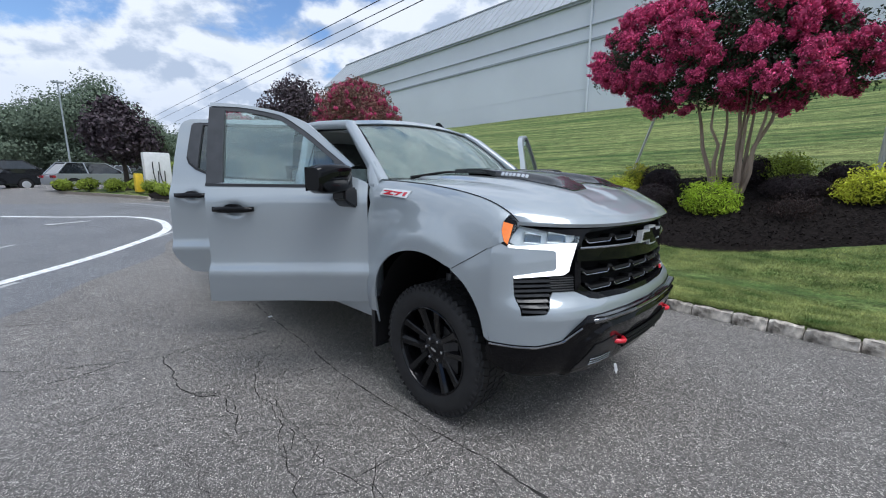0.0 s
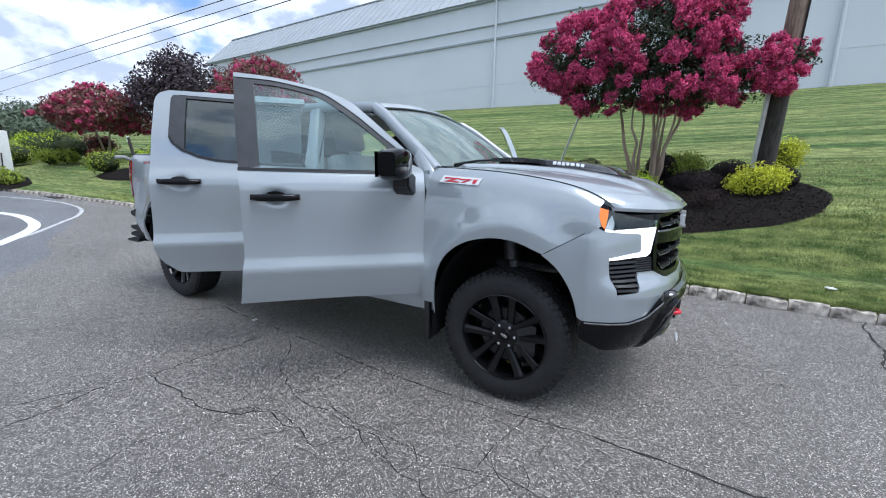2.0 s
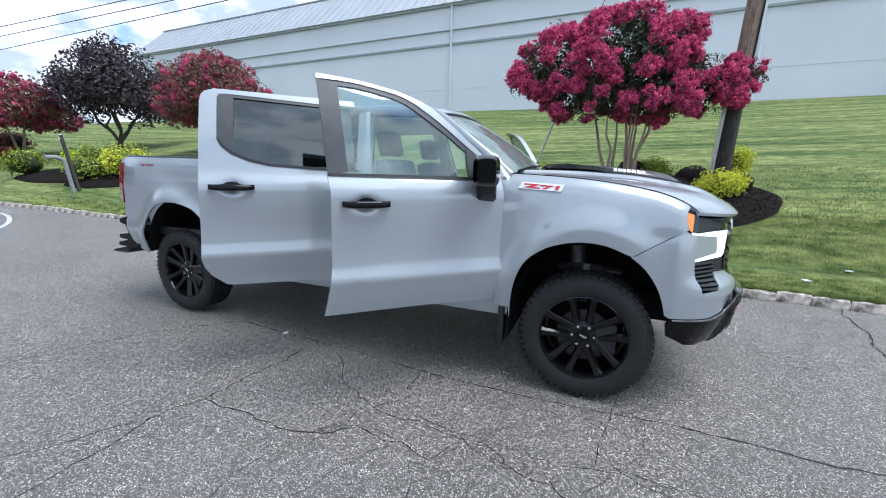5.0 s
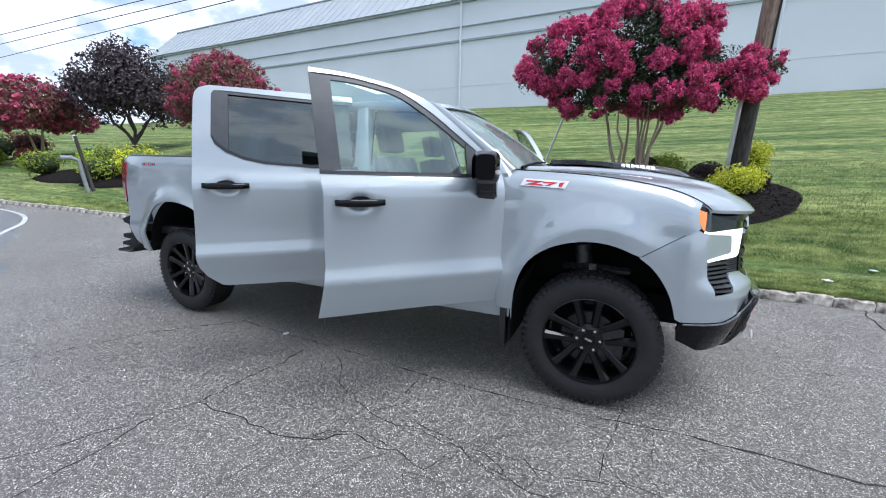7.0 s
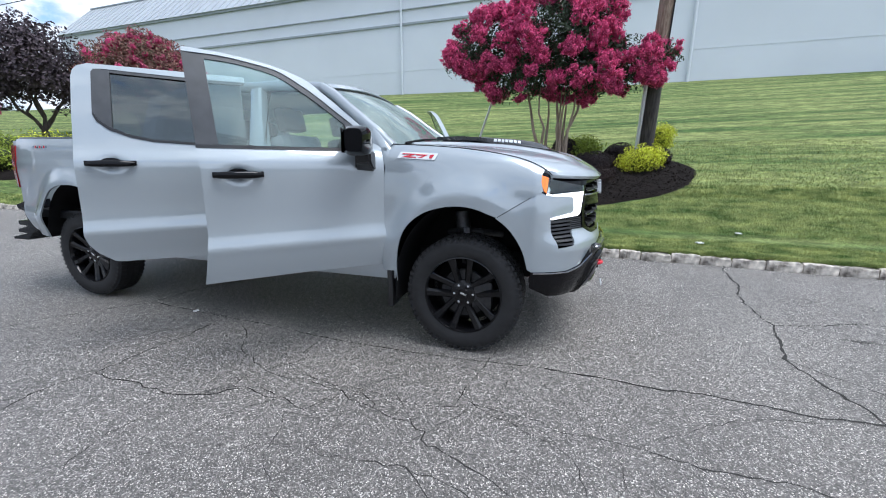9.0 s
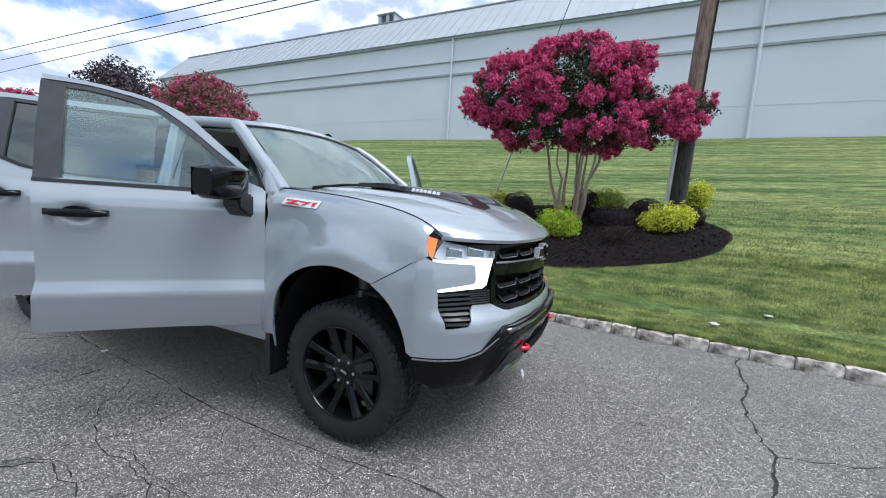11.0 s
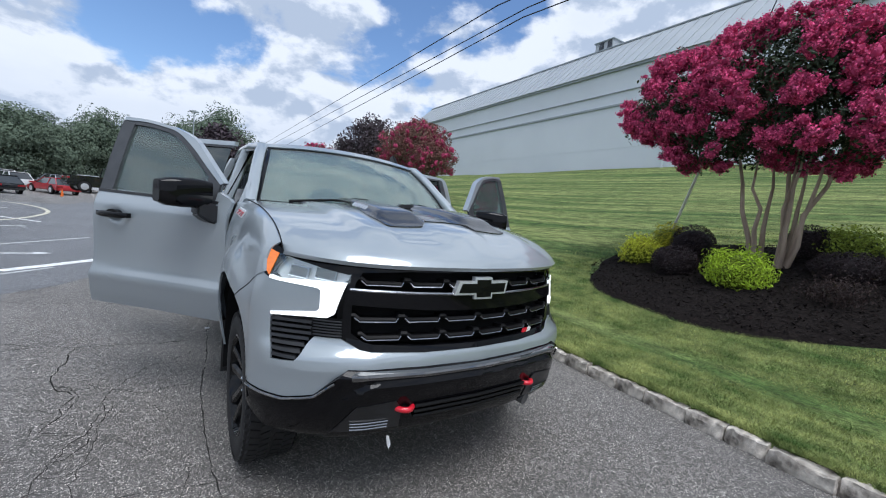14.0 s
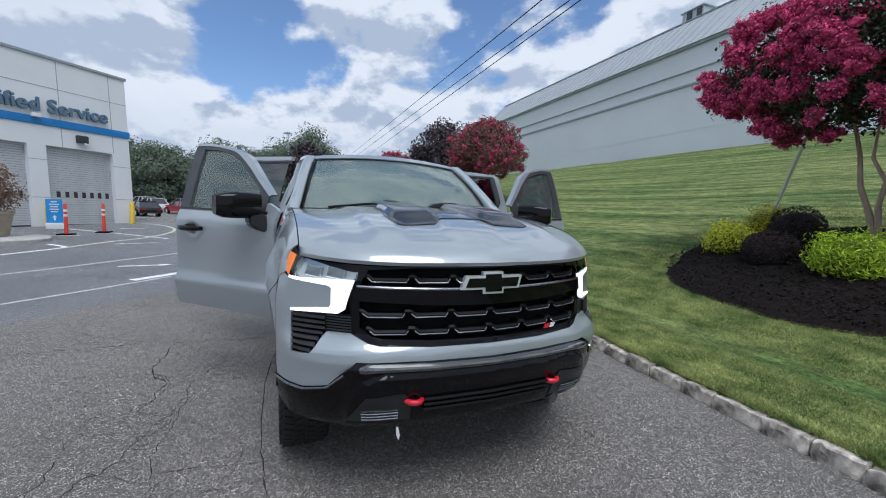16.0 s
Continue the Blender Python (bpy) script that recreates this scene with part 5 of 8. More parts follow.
box(bm, (-2.99, -.86, .60), (-2.93, .86, 1.50), 0.02)
part("bed_front", bm, PAINT, truck)
bm = bmesh.new()
box(bm, (-4.82, -.72, .66), (-4.62, .72, .86), 0.03)
STEP = [(-4.541, .66), (-4.6, .95), (-4.79, .90), (-4.78, .86), (-4.69, .84), (-4.66, .74), (-4.82, .73), (-4.82, .69), (-4.68, .68), (-4.85, .64), (-4.85, .61), (-4.72, .60), (-4.96, .55), (-4.95, .53), (-4.72, .53), (-4.62, .62)]
for y0, y1 in ((-.89, -.71), (.71, .89)):
    a = [bm.verts.new((x, y0, z)) for x, z in STEP]
    b = [bm.verts.new((x, y1, z)) for x, z in STEP]
    bm.faces.new(a)
    bm.faces.new(b[::-1])
    for k in range(len(STEP)):
        bm.faces.new((a[k], b[k], b[(k + 1) % len(STEP)], a[(k + 1) % len(STEP)]))
part("rear_bumper", bm, BLACK_GLOSS, truck, "black rear bumper with corner steps")
bm = bmesh.new()
tube(bm, [(-4.0, 0, .41), (-3.83, 0, .41), (-3.5, 0, .41)], .13, 10)
tube(bm, [(-3.83, -.80, .41), (-3.83, .80, .41)], .06, 8)
tube(bm, [(0, -.80, .41), (0, .80, .41)], .05, 8)
box(bm, (-4.541, -.48, .50), (.70, -.40, .66), 0.02)
box(bm, (-4.541, .40, .50), (.70, .48, .66), 0.02)
box(bm, (-.6, -.45, .45), (.75, .45, .75), 0.05)
box(bm, (-.45, -.40, .75), (.62, .40, 1.2), 0.05)
part("chassis", bm, DULL_BLACK, truck)
bm = bmesh.new()
tube(bm, [(.78, .42, .47), (.86, .44, .46)], .035, 10)
part("skid_loop", bm, STEEL, truck)
# a torn scrap of plastic hangs under the bumper
bm = bmesh.new()
q = [bm.verts.new(c) for c in ((.93, -.46, .50), (.938, -.452, .50), (.948, -.446, .465), (.944, -.452, .440), (.936, -.459, .465))]
bm.faces.new(q)
r = bmesh.ops.extrude_face_region(bm, geom=bm.faces[:])
bmesh.ops.translate(bm, verts=[v for v in r["geom"] if isinstance(v, bmesh.types.BMVert)], vec=(.004, -.002, .001))
part("plastic_scrap", bm, WHITE_BADGE, truck, "torn white plastic scrap")


DISC = material("dull_brake_steel", (0.035, 0.035, 0.037), rough=0.5, metal=0.5, vary=0.3, scale=25)


# wheels ------------------------------------------------------------------
def make_wheel(m):
    w = new("wheel")
    w.parent = truck
    w.matrix_basis = m
    tagged(w, "black alloy wheel with an all-terrain tyre")
    bm = bmesh.new()
    R = .410
    prof = [(.272, -.120), (.285, -.128), (.32, -.137), (.36, -.136), (.388, -.126), (.400, -.112), (R - .004, -.09), (R - .002, 0), (R - .004, .09), (.400, .112), (.388, .126), (.36, .136), (.32, .137), (.285, .128), (.272, .12)]
    lathe(bm, prof, 64, closed=True)
    part("tyre", bm, RUBBER, w, angle=30)
    bm = bmesh.new()
    for k in range(56):
        a = 2 * math.pi * k / 56
        for row, (y, wd, sh) in enumerate(((-.088, .05, .0), (-.03, .045, .5), (.03, .045, .0), (.088, .05, .5))):
            mm = Matrix.Rotation(-(a + sh * 2 * math.pi / 56), 4, "Y") @ Matrix.Translation((R - .006, y, 0)) @ Matrix.Rotation(radians(18 if row % 2 else -18), 4, "X")
            box(bm, (-.006, -wd / 2, -.0165), (.009, wd / 2, .0165), 0.0, mm)
        for y in (-.125, .125):
            mm = Matrix.Rotation(-a, 4, "Y") @ Matrix.Translation((.386, y * 1.03, 0))
            box(bm, (-.010 - .004 * (k % 2), -.0035, -.009), (.012, .0035, .009), 0.0, mm)
    tagged(part("tread", bm, RUBBER, w, angle=30), kind="stuff")
    bm = bmesh.new()
    lathe(bm, [(.276, -.127), (.268, -.130), (.262, -.120), (.252, -.06), (.250, .10), (.268, .125), (.276, .12)], 48, closed=True)
    rim = part("rim", bm, RIM_BLACK, w)
    bm = bmesh.new()
    lathe(bm, [(.0001, -.055), (.17, -.055), (.17, -.02), (.0001, -.02)], 32)
    part("brake_disc", bm, DISC, w)
    bm = bmesh.new()
    lathe(bm, [(.0001, .070), (.246, .070), (.246, .085), (.0001, .085)], 32)
    part("backing_plate", bm, DULL_BLACK, w)
    bm = bmesh.new()
    box(bm, (.06, -.085, -.10), (.20, -.02, .10), 0.02)
    part("brake_caliper", bm, DISC, w)
    bm = bmesh.new()
    lathe(bm, [(.0001, -.085), (.085, -.085), (.098, -.075), (.10, -.02), (.0001, -.02)], 24)
    hub = part("hub", bm, RIM_BLACK, w)
    for k in range(5):
        # twin spokes, parted from the hub to the rim, each with a chamfered ridge
        a = 2 * math.pi * k / 5 + math.pi / 2 + .08
        sp = bmesh.new()
        for sd in (-1, 1):
            rows = []
            for r, lat, hw, y0, y1 in ((.062, .030, .024, -.080, -.03), (.11, .038, .023, -.090, -.045), (.18, .050, .024, -.104, -.055), (.235, .060, .026, -.115, -.06), (.266, .066, .034, -.124, -.06)):
                ang = a + sd * lat / r * (1 if r > .1 else .9)
                cdir, tdir = Vector((math.cos(ang), 0, math.sin(ang))), Vector((-math.sin(ang), 0, math.cos(ang))) * sd
                rows.append([sp.verts.new(cdir * r + tdir * h + Vector((0, y, 0))) for h, y in ((-hw, y1), (-hw, y0 + .016), (-hw * .45, y0), (hw * .75, y0 + .002), (hw, y0 + .008), (hw, y1))])
            for r0, r1 in zip(rows, rows[1:]):
                for j in range(6):
                    sp.faces.new((r0[j], r0[(j + 1) % 6], r1[(j + 1) % 6], r1[j]))
            sp.faces.new(rows[0][::-1])
            sp.faces.new(rows[-1])
        part("spoke", sp, RIM_BLACK, rim, angle=25)
    for k in range(6):
        b = 2 * math.pi * k / 6
        nb = bmesh.new()
        lathe(nb, [(.0001, -.094), (.009, -.092), (.011, -.084), (.011, -.07), (.0001, -.07)], 8, m=Matrix.Translation((.068 * math.cos(b), 0, .068 * math.sin(b))))
        part("wheel_nut", nb, CHROME, hub)
    bm = bmesh.new()
    lathe(bm, [(.0001, -.090), (.036, -.089), (.040, -.084), (.040, -.07), (.0001, -.07)], 20)
    cap = part("hub_cap", bm, BLACK_GLOSS, hub)
    bm = bmesh.new()
    box(bm, (-.022, -.0935, -.007), (.022, -.089, .007), 0.002, Matrix.Rotation(radians(20), 4, "Y"))
    part("cap_mark", bm, CHROME, cap)
    return w


w0 = make_wheel(Matrix.Translation((0, -.805, .428)) @ Matrix.Diagonal((1.012, 1, 1.012, 1)))
copy_thing(w0, Matrix.Translation((-3.83, -.775, .434)) @ Matrix.Rotation(radians(21), 4, "Y"))
copy_thing(w0, Matrix.Translation((0, .805, .428)) @ Matrix.Rotation(math.pi, 4, "Z"))
copy_thing(w0, Matrix.Translation((-3.83, .775, .434)) @ Matrix.Rotation(math.pi, 4, "Z"))

# set the body's true breadth
WIDE = 1.05
for ob in list(truck.children):
    if ob.type == "MESH":
        for q in [ob] + list(ob.children_recursive):
            q.data.transform(Matrix.Diagonal((1, WIDE, 1, 1)))
    else:
        ob.location.y *= WIDE
truck.matrix_basis = Matrix.Translation((.5, -.92 + .049, 0)) @ Matrix.Rotation(radians(-.8), 4, "Z") @ Matrix.Translation((-.5, .92, 0))

# ================================================================ surroundings
LEAF_GREEN = material("dark_green_leaf", (0.026, 0.046, 0.018), rough=0.6, island=0.5)
LEAF_GOLD = material("yellow_green_leaf", (0.60, 0.63, 0.060), rough=0.6, spec=0.2, island=0.45)
LEAF_LIME = material("lime_leaf", (0.38, 0.52, 0.040), rough=0.6, spec=0.2, island=0.45)
LEAF_GOLD_DEEP = material("golden_leaf", (0.44, 0.42, 0.030), rough=0.6, spec=0.2, island=0.45)
LEAF_BROWN = material("brown_leaf", (0.030, 0.016, 0.014), rough=0.8, island=0.5)
LEAF_MID = material("mid_green_leaf", (0.27, 0.34, 0.050), rough=0.6, spec=0.2, island=0.45)
LEAF_MAROON = material("maroon_leaf", (0.020, 0.010, 0.012), rough=0.7, island=0.5)
LEAF_PLUM = material("plum_leaf", (0.052, 0.036, 0.046), rough=0.6, island=0.5)
LEAF_WOOD = material("woodland_leaf", (0.145, 0.185, 0.135), rough=0.85, spec=0.05, island=0.14)
LEAF_RUST = material("bronze_green_leaf", (0.135, 0.105, 0.065), rough=0.7, color2=(0.24, 0.085, 0.085), scale=0.9, island=0.4)
LEAF_RED = material("rusty_leaf", (0.16, 0.035, 0.03), rough=0.7, island=0.4)
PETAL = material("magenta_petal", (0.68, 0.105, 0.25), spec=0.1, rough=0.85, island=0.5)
# darker than the petals: shade in the gaps between them is in this colour
HEAD = material("shaded_crimson_petal", (0.36, 0.030, 0.105), rough=0.8, island=0.5)
PETAL_FAR = material("crimson_petal", (0.36, 0.085, 0.130), rough=0.6, island=0.5)
BARK = material("smooth_tan_bark", (0.25, 0.185, 0.135), rough=0.8, color2=(0.38, 0.30, 0.23), scale=4, bump=0.3, bump_scale=18, stretch=(4, 4, 0.6))
BARK_DARK = material("dark_bark", (0.06, 0.048, 0.042), rough=0.9, vary=0.35, scale=6, bump=0.6, bump_scale=20, stretch=(4, 4, 0.6))
GRASS = material("grass_blade", (0.068, 0.136, 0.030), rough=0.7, spec=0.2, island=0.45, color2=(0.46, 0.49, 0.18), scale=3.6, detail=12, stretch=(0.8, 1.2, 1))
rng = np.random.default_rng(7)


def leaves_mesh(name, centres, normals, size, mat, spread=0.9, aspect=0.55, fold=0.25, jitter=0.35):
    """Many small folded leaves: four corners each."""
    n = len(centres)
    d = normals + rng.normal(0, spread, (n, 3))
    d /= np.linalg.norm(d, axis=1)[:, None] + 1e-9
    r = rng.normal(0, 1, (n, 3))
    a = np.cross(d, r)
    a /= np.linalg.norm(a, axis=1)[:, None] + 1e-9
    b = np.cross(d, a)
    s = (size * (1 + rng.uniform(-jitter, jitter, n)))[:, None]
    v = np.empty((n, 4, 3))
    v[:, 0] = centres - a * s
    v[:, 1] = centres + b * s * aspect + d * s * fold
    v[:, 2] = centres + a * s
    v[:, 3] = centres - b * s * aspect + d * s * fold
    idx = np.arange(n * 4).reshape(n, 4)
    f = np.concatenate([idx[:, [0, 1, 2]], idx[:, [0, 2, 3]]])
    me = bpy.data.meshes.new(name)
    me.from_pydata(v.reshape(-1, 3).tolist(), [], f.tolist())
    me.materials.append(mat)
    return me


def blob_points(blobs, n, shell=0.35, lump=0.16):
    """Points in the outer shell of a few lumpy ellipsoids, with outward directions."""
    vol = np.array([b[1][0] * b[1][1] * b[1][2] for b in blobs]) ** 0.67
    pick = rng.choice(len(blobs), n, p=vol / vol.sum())
    c = np.array([b[0] for b in blobs])[pick]
    r = np.array([b[1] for b in blobs])[pick]
    d = rng.normal(0, 1, (n, 3))
    d /= np.linalg.norm(d, axis=1)[:, None]
    k = 1 - shell * rng.random(n) ** 1.5
    ph = pick * 1.7
    k *= 1 + lump * (np.sin(d[:, 0] * 5.1 + ph) * np.sin(d[:, 1] * 4.3 + ph * 2) + 0.6 * np.sin(d[:, 2] * 7.7 + d[:, 0] * 6 + ph))
    return c + d * r * k[:, None], d


def foliage(name, parent, blobs, n, size, mat, shell=0.4, lump=0.16, spread=0.9, aspect=0.55, label=""):
    p, d = blob_points(blobs, n, shell, lump)
    ob = new(name, leaves_mesh(name, p, d, size, mat, spread, aspect))
    ob.parent = parent
    return tagged(ob, label)


# ---- curb of rough granite blocks
curb = thing("curb", "rough pale granite block curb with dark joints", "curb", kind="structure")
curb_data = []
for k in range(6):
    bm = bmesh.new()
    L = 1.0
    vs = box(bm, (-.5, -.062, -.12), (.5, .045, .104))
    bmesh.ops.subdivide_edges(bm, edges=bm.edges[:], cuts=5, use_grid_fill=True)
    for v in bm.verts:
        rim = (abs(v.co.x) > .45) + (abs(v.co.y) > .055) + (v.co.z > .09)
        q = Vector((v.co.x * .32 + k * 7, v.co.y, v.co.z))
        if rim > 1:
            v.co = Vector((v.co.x * .965, v.co.y * .86, v.co.z - .010))
        v.co += Vector((.02 * noise.noise(q * 14), .022 * noise.noise(q * 16 + Vector((3, 1, 0))) + rng.normal(0, .003), .022 * noise.noise(q * 12 + Vector((0, 5, 2))) + rng.normal(0, .003)))
    curb_data.append(to_mesh("curb_stone", finish(bm, STONE, 24), STONE))
x = 11.0
xs_stone = []
while x > -22.5:
    L = float(rng.uniform(.24, .38))
    xs_stone.append((x - L / 2, L))
    x -= L
for k, (x, L) in enumerate(xs_stone):
    y0, y1 = curb_y(x - L / 2), curb_y(x + L / 2)
    ob = new("curb_stone", curb_data[k % 6])
    ob.parent = curb
    ob.matrix_basis = (Matrix.Translation((x, (y0 + y1) / 2 + 0.06 + rng.normal(0, .008), rise(x) + camber(x, 2.0) + rng.normal(0, .006)))
                       @ Matrix.Rotation(math.atan2(y1 - y0, L) + rng.normal(0, .012), 4, "Z") @ Matrix.Diagonal((L - .006, 1, 1, 1)))
bm = bmesh.new()
rows = []
for x in np.arange(-58, 24, 0.5):
    y, g = curb_y(x) + 0.06, rise(x) + camber(x, 2.0)
    w = .040 if -22.4 < x < 10.8 else .09
    top = .074 if -22.4 < x < 10.8 else .135
    rows.append([bm.verts.new((x, y - w, g - .06)), bm.verts.new((x, y - w, g + top)), bm.verts.new((x, y + w, g + top)), bm.verts.new((x, y + w, g - .06))])
for r0, r1 in zip(rows, rows[1:]):
    for j in range(3):
        bm.faces.new((r0[j], r1[j], r1[j + 1], r0[j + 1]))
part("curb_bed", bm, JOINT, curb)

# ---- planting bed under the flowering tree
BED_C, BED_A, BED_B, BED_T = Vector((0.56, 5.74, 0)), 2.64, 1.82, radians(4)


def in_bed(x, y, grow=0.0):
    dx, dy = x - BED_C.x, y - BED_C.y
    u = dx * math.cos(BED_T) + dy * math.sin(BED_T)
    v = -dx * math.sin(BED_T) + dy * math.cos(BED_T)
    return (u / (BED_A + grow)) ** 2 + (v / (BED_B + grow)) ** 2


def bed_mesh(c, a, b, rot, rise_by, nz=1.0):
    bm = bmesh.new()
    rings = []
    for i in range(0, 19):
        k = i / 18
        ring = []
        for j in range(64):
            t = 2 * math.pi * j / 64
            w = 1 + 0.03 * math.sin(3 * t + 1) + 0.02 * math.sin(7 * t)
            u, v = a * k * w * math.cos(t), b * k * w * math.sin(t)
            x, y = c[0] + u * math.cos(rot) - v * math.sin(rot), c[1] + u * math.sin(rot) + v * math.cos(rot)
            z = lawn_z(x, y) + rise_by * (1 - k ** 4) - (0.03 if i == 18 else -0.02) + 0.02 * nz * noise.noise((x * 3, y * 3, 0)) + 0.012 * nz * noise.noise((x * 14, y * 14, 3))
            ring.append(bm.verts.new((x, y, z)))
        rings.append(ring)
    for r0, r1 in zip(rings, rings[1:]):
        for j in range(64):
            bm.faces.new((r0[j], r0[(j + 1) % 64], r1[(j + 1) % 64], r1[j]))
    bmesh.ops.remove_doubles(bm, verts=rings[0], dist=1e-4)
    return bm


solid("planting_bed", bed_mesh(BED_C, BED_A, BED_B, BED_T, 0.07), MULCH, "low mound of near-black bark mulch", "planting bed", kind="structure", angle=70)
n = 15000
t, k = rng.uniform(0, 2 * math.pi, n), np.sqrt(rng.uniform(0, 1, n)) * 0.985
u, v = BED_A * k * np.cos(t), BED_B * k * np.sin(t)
px, py = BED_C.x + u * math.cos(BED_T) - v * math.sin(BED_T), BED_C.y + u * math.sin(BED_T) + v * math.cos(BED_T)
pz = np.array([lawn_z(a, b) + 0.07 * (1 - kk ** 4) + 0.035 for a, b, kk in zip(px, py, k)])
CHIP = material("mulch_chip", (0.016, 0.013, 0.0125), rough=0.85, spec=0.15, island=0.9)
tagged(new("mulch_chips", leaves_mesh("mulch_chips", np.stack([px, py, pz], 1), np.tile([0, 0, 1.0], (n, 1)), 0.018, CHIP, 0.5, 0.32, 0.1, 0.8)),
       "scattered dark bark chips on the bed", "mulch", kind="stuff")


# ---- bushes
def bush(label, x, y, w, h, mat, n=1500, leaf=0.022, lumps=5, aspect=0.5, spread=0.8, dz=-0.06, core=None, group="", clipped=False):
    z = lawn_z(x, y) + dz
    b = thing("bush", label, "bush", Matrix.Translation((x, y, z)), group=group)
    bl = [((0, 0, h * .5), (w * .42, w * .42, h * .46))]
    for k in range(lumps):
        a = 2 * math.pi * (k + rng.random()) / lumps
        bl.append(((w * .24 * math.cos(a), w * .24 * math.sin(a), h * rng.uniform(.36, .62)), (w * .27, w * .27, h * .36)))
    if clipped:
        bl = [((0, 0, h * .5), (w * .47, w * .47, h * .5))] + [(c, (e[0] * .85, e[1] * .85, e[2] * .9)) for c, e in bl[1:]]
        foliage("foliage", b, bl, n * 4, leaf * .8, mat, 0.14, 0.05, 0.9, 0.6)
    else:
        foliage("foliage", b, bl, int(n * 1.5), leaf * 1.15, mat, 0.62, 0.20, spread, aspect * .8)
    bm = bmesh.new()
    for k in range(6):
        a = 2 * math.pi * k / 6 + rng.random()
        tube(bm, [(0, 0, -.05), (w * .10 * math.cos(a), w * .10 * math.sin(a), h * .25), (w * .25 * math.cos(a), w * .25 * math.sin(a), h * .6)], [.016, .012, .005], 5)
    part("stems", bm, BARK_DARK, b)
    # solid ball behind the leaves, coloured dark as the bush's inner shade
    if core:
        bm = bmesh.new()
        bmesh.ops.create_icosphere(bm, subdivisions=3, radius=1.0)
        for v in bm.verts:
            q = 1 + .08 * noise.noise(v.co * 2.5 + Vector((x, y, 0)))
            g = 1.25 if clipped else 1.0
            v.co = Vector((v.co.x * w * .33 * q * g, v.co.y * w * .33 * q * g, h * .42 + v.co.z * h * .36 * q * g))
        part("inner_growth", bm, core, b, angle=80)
    return b


# darkened leaf tones: the shade inside the bushes is in these colours
CORE_GOLD = material("shaded_gold_core", (0.10, 0.13, 0.012), rough=0.9, vary=0.5, scale=18, bump=0.8, bump_scale=40)
CORE_DARK = material("shaded_maroon_core", (0.010, 0.006, 0.007), rough=0.95, vary=0.5, scale=18, bump=0.8, bump_scale=40)
CORE_GREEN = material("shaded_green_core", (0.03, 0.045, 0.012), rough=0.95, vary=0.5, scale=18, bump=0.8, bump_scale=40)
GB = "bushes in the planting bed"
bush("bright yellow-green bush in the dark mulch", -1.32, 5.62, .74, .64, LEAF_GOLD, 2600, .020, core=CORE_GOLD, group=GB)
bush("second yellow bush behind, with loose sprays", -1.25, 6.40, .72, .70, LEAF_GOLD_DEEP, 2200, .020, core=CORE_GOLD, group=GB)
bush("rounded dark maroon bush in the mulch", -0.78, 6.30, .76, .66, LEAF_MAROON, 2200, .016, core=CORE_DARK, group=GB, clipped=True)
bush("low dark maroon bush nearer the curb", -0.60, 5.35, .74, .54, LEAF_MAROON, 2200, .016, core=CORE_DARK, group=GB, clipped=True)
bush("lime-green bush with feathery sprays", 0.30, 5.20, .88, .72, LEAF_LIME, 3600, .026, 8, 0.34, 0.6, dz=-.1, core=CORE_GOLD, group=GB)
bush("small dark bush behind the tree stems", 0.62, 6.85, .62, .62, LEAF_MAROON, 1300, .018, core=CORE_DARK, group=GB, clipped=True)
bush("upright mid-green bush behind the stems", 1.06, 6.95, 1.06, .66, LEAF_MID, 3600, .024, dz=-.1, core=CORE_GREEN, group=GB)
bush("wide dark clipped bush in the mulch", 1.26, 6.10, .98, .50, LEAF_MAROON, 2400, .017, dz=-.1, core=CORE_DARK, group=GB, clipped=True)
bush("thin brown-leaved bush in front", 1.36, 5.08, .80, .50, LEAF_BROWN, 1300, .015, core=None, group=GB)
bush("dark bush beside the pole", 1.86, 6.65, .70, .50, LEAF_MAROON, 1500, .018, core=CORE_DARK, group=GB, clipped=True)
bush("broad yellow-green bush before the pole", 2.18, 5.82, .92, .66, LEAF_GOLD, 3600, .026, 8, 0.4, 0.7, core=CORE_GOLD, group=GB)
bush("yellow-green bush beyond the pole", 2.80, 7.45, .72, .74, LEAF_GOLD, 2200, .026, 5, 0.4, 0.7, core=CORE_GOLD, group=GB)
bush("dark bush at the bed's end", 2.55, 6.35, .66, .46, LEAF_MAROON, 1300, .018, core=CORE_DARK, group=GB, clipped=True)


# ---- trees
def limbs(bm, base, tips, r0, seg=8, wob=0.03):
    for tip in tips:
        b, t_ = Vector(base), Vector(tip)
        pts, rad = [], []
        for k in range(7):
            u = k / 6
            p = b.lerp(t_, u) + Vector((rng.normal(0, wob), rng.normal(0, wob), 0)) * math.sin(u * math.pi)
            pts.append(p)
            rad.append(r0 * (1 - 0.78 * u))
        tube(bm, pts, rad, seg)


def lumps_mesh(name, centres, radii, axes, mat):
    """Many small rough balls, drawn out along their axes, in one mesh."""
    bm = bmesh.new()
    bmesh.ops.create_icosphere(bm, subdivisions=2, radius=1.0)
    base = np.array([v.co[:] for v in bm.verts])
    tri = np.array([[v.index for v in f.verts] for f in bm.faces])
    bm.free()
    n, k = len(centres), len(base)
    rough = 1 + rng.normal(0, .13, (n, k, 1))
    p = base[None] * rough
    along = (p * axes[:, None]).sum(2, keepdims=True)
    p = (p + axes[:, None] * along * .45) * radii[:, None, None] + centres[:, None]
    f = (tri[None] + (np.arange(n) * k)[:, None, None]).reshape(-1, 3)
    me = bpy.data.meshes.new(name)
    me.from_pydata(p.reshape(-1, 3).tolist(), [], f.tolist())
    me.materials.append(mat)
    return me


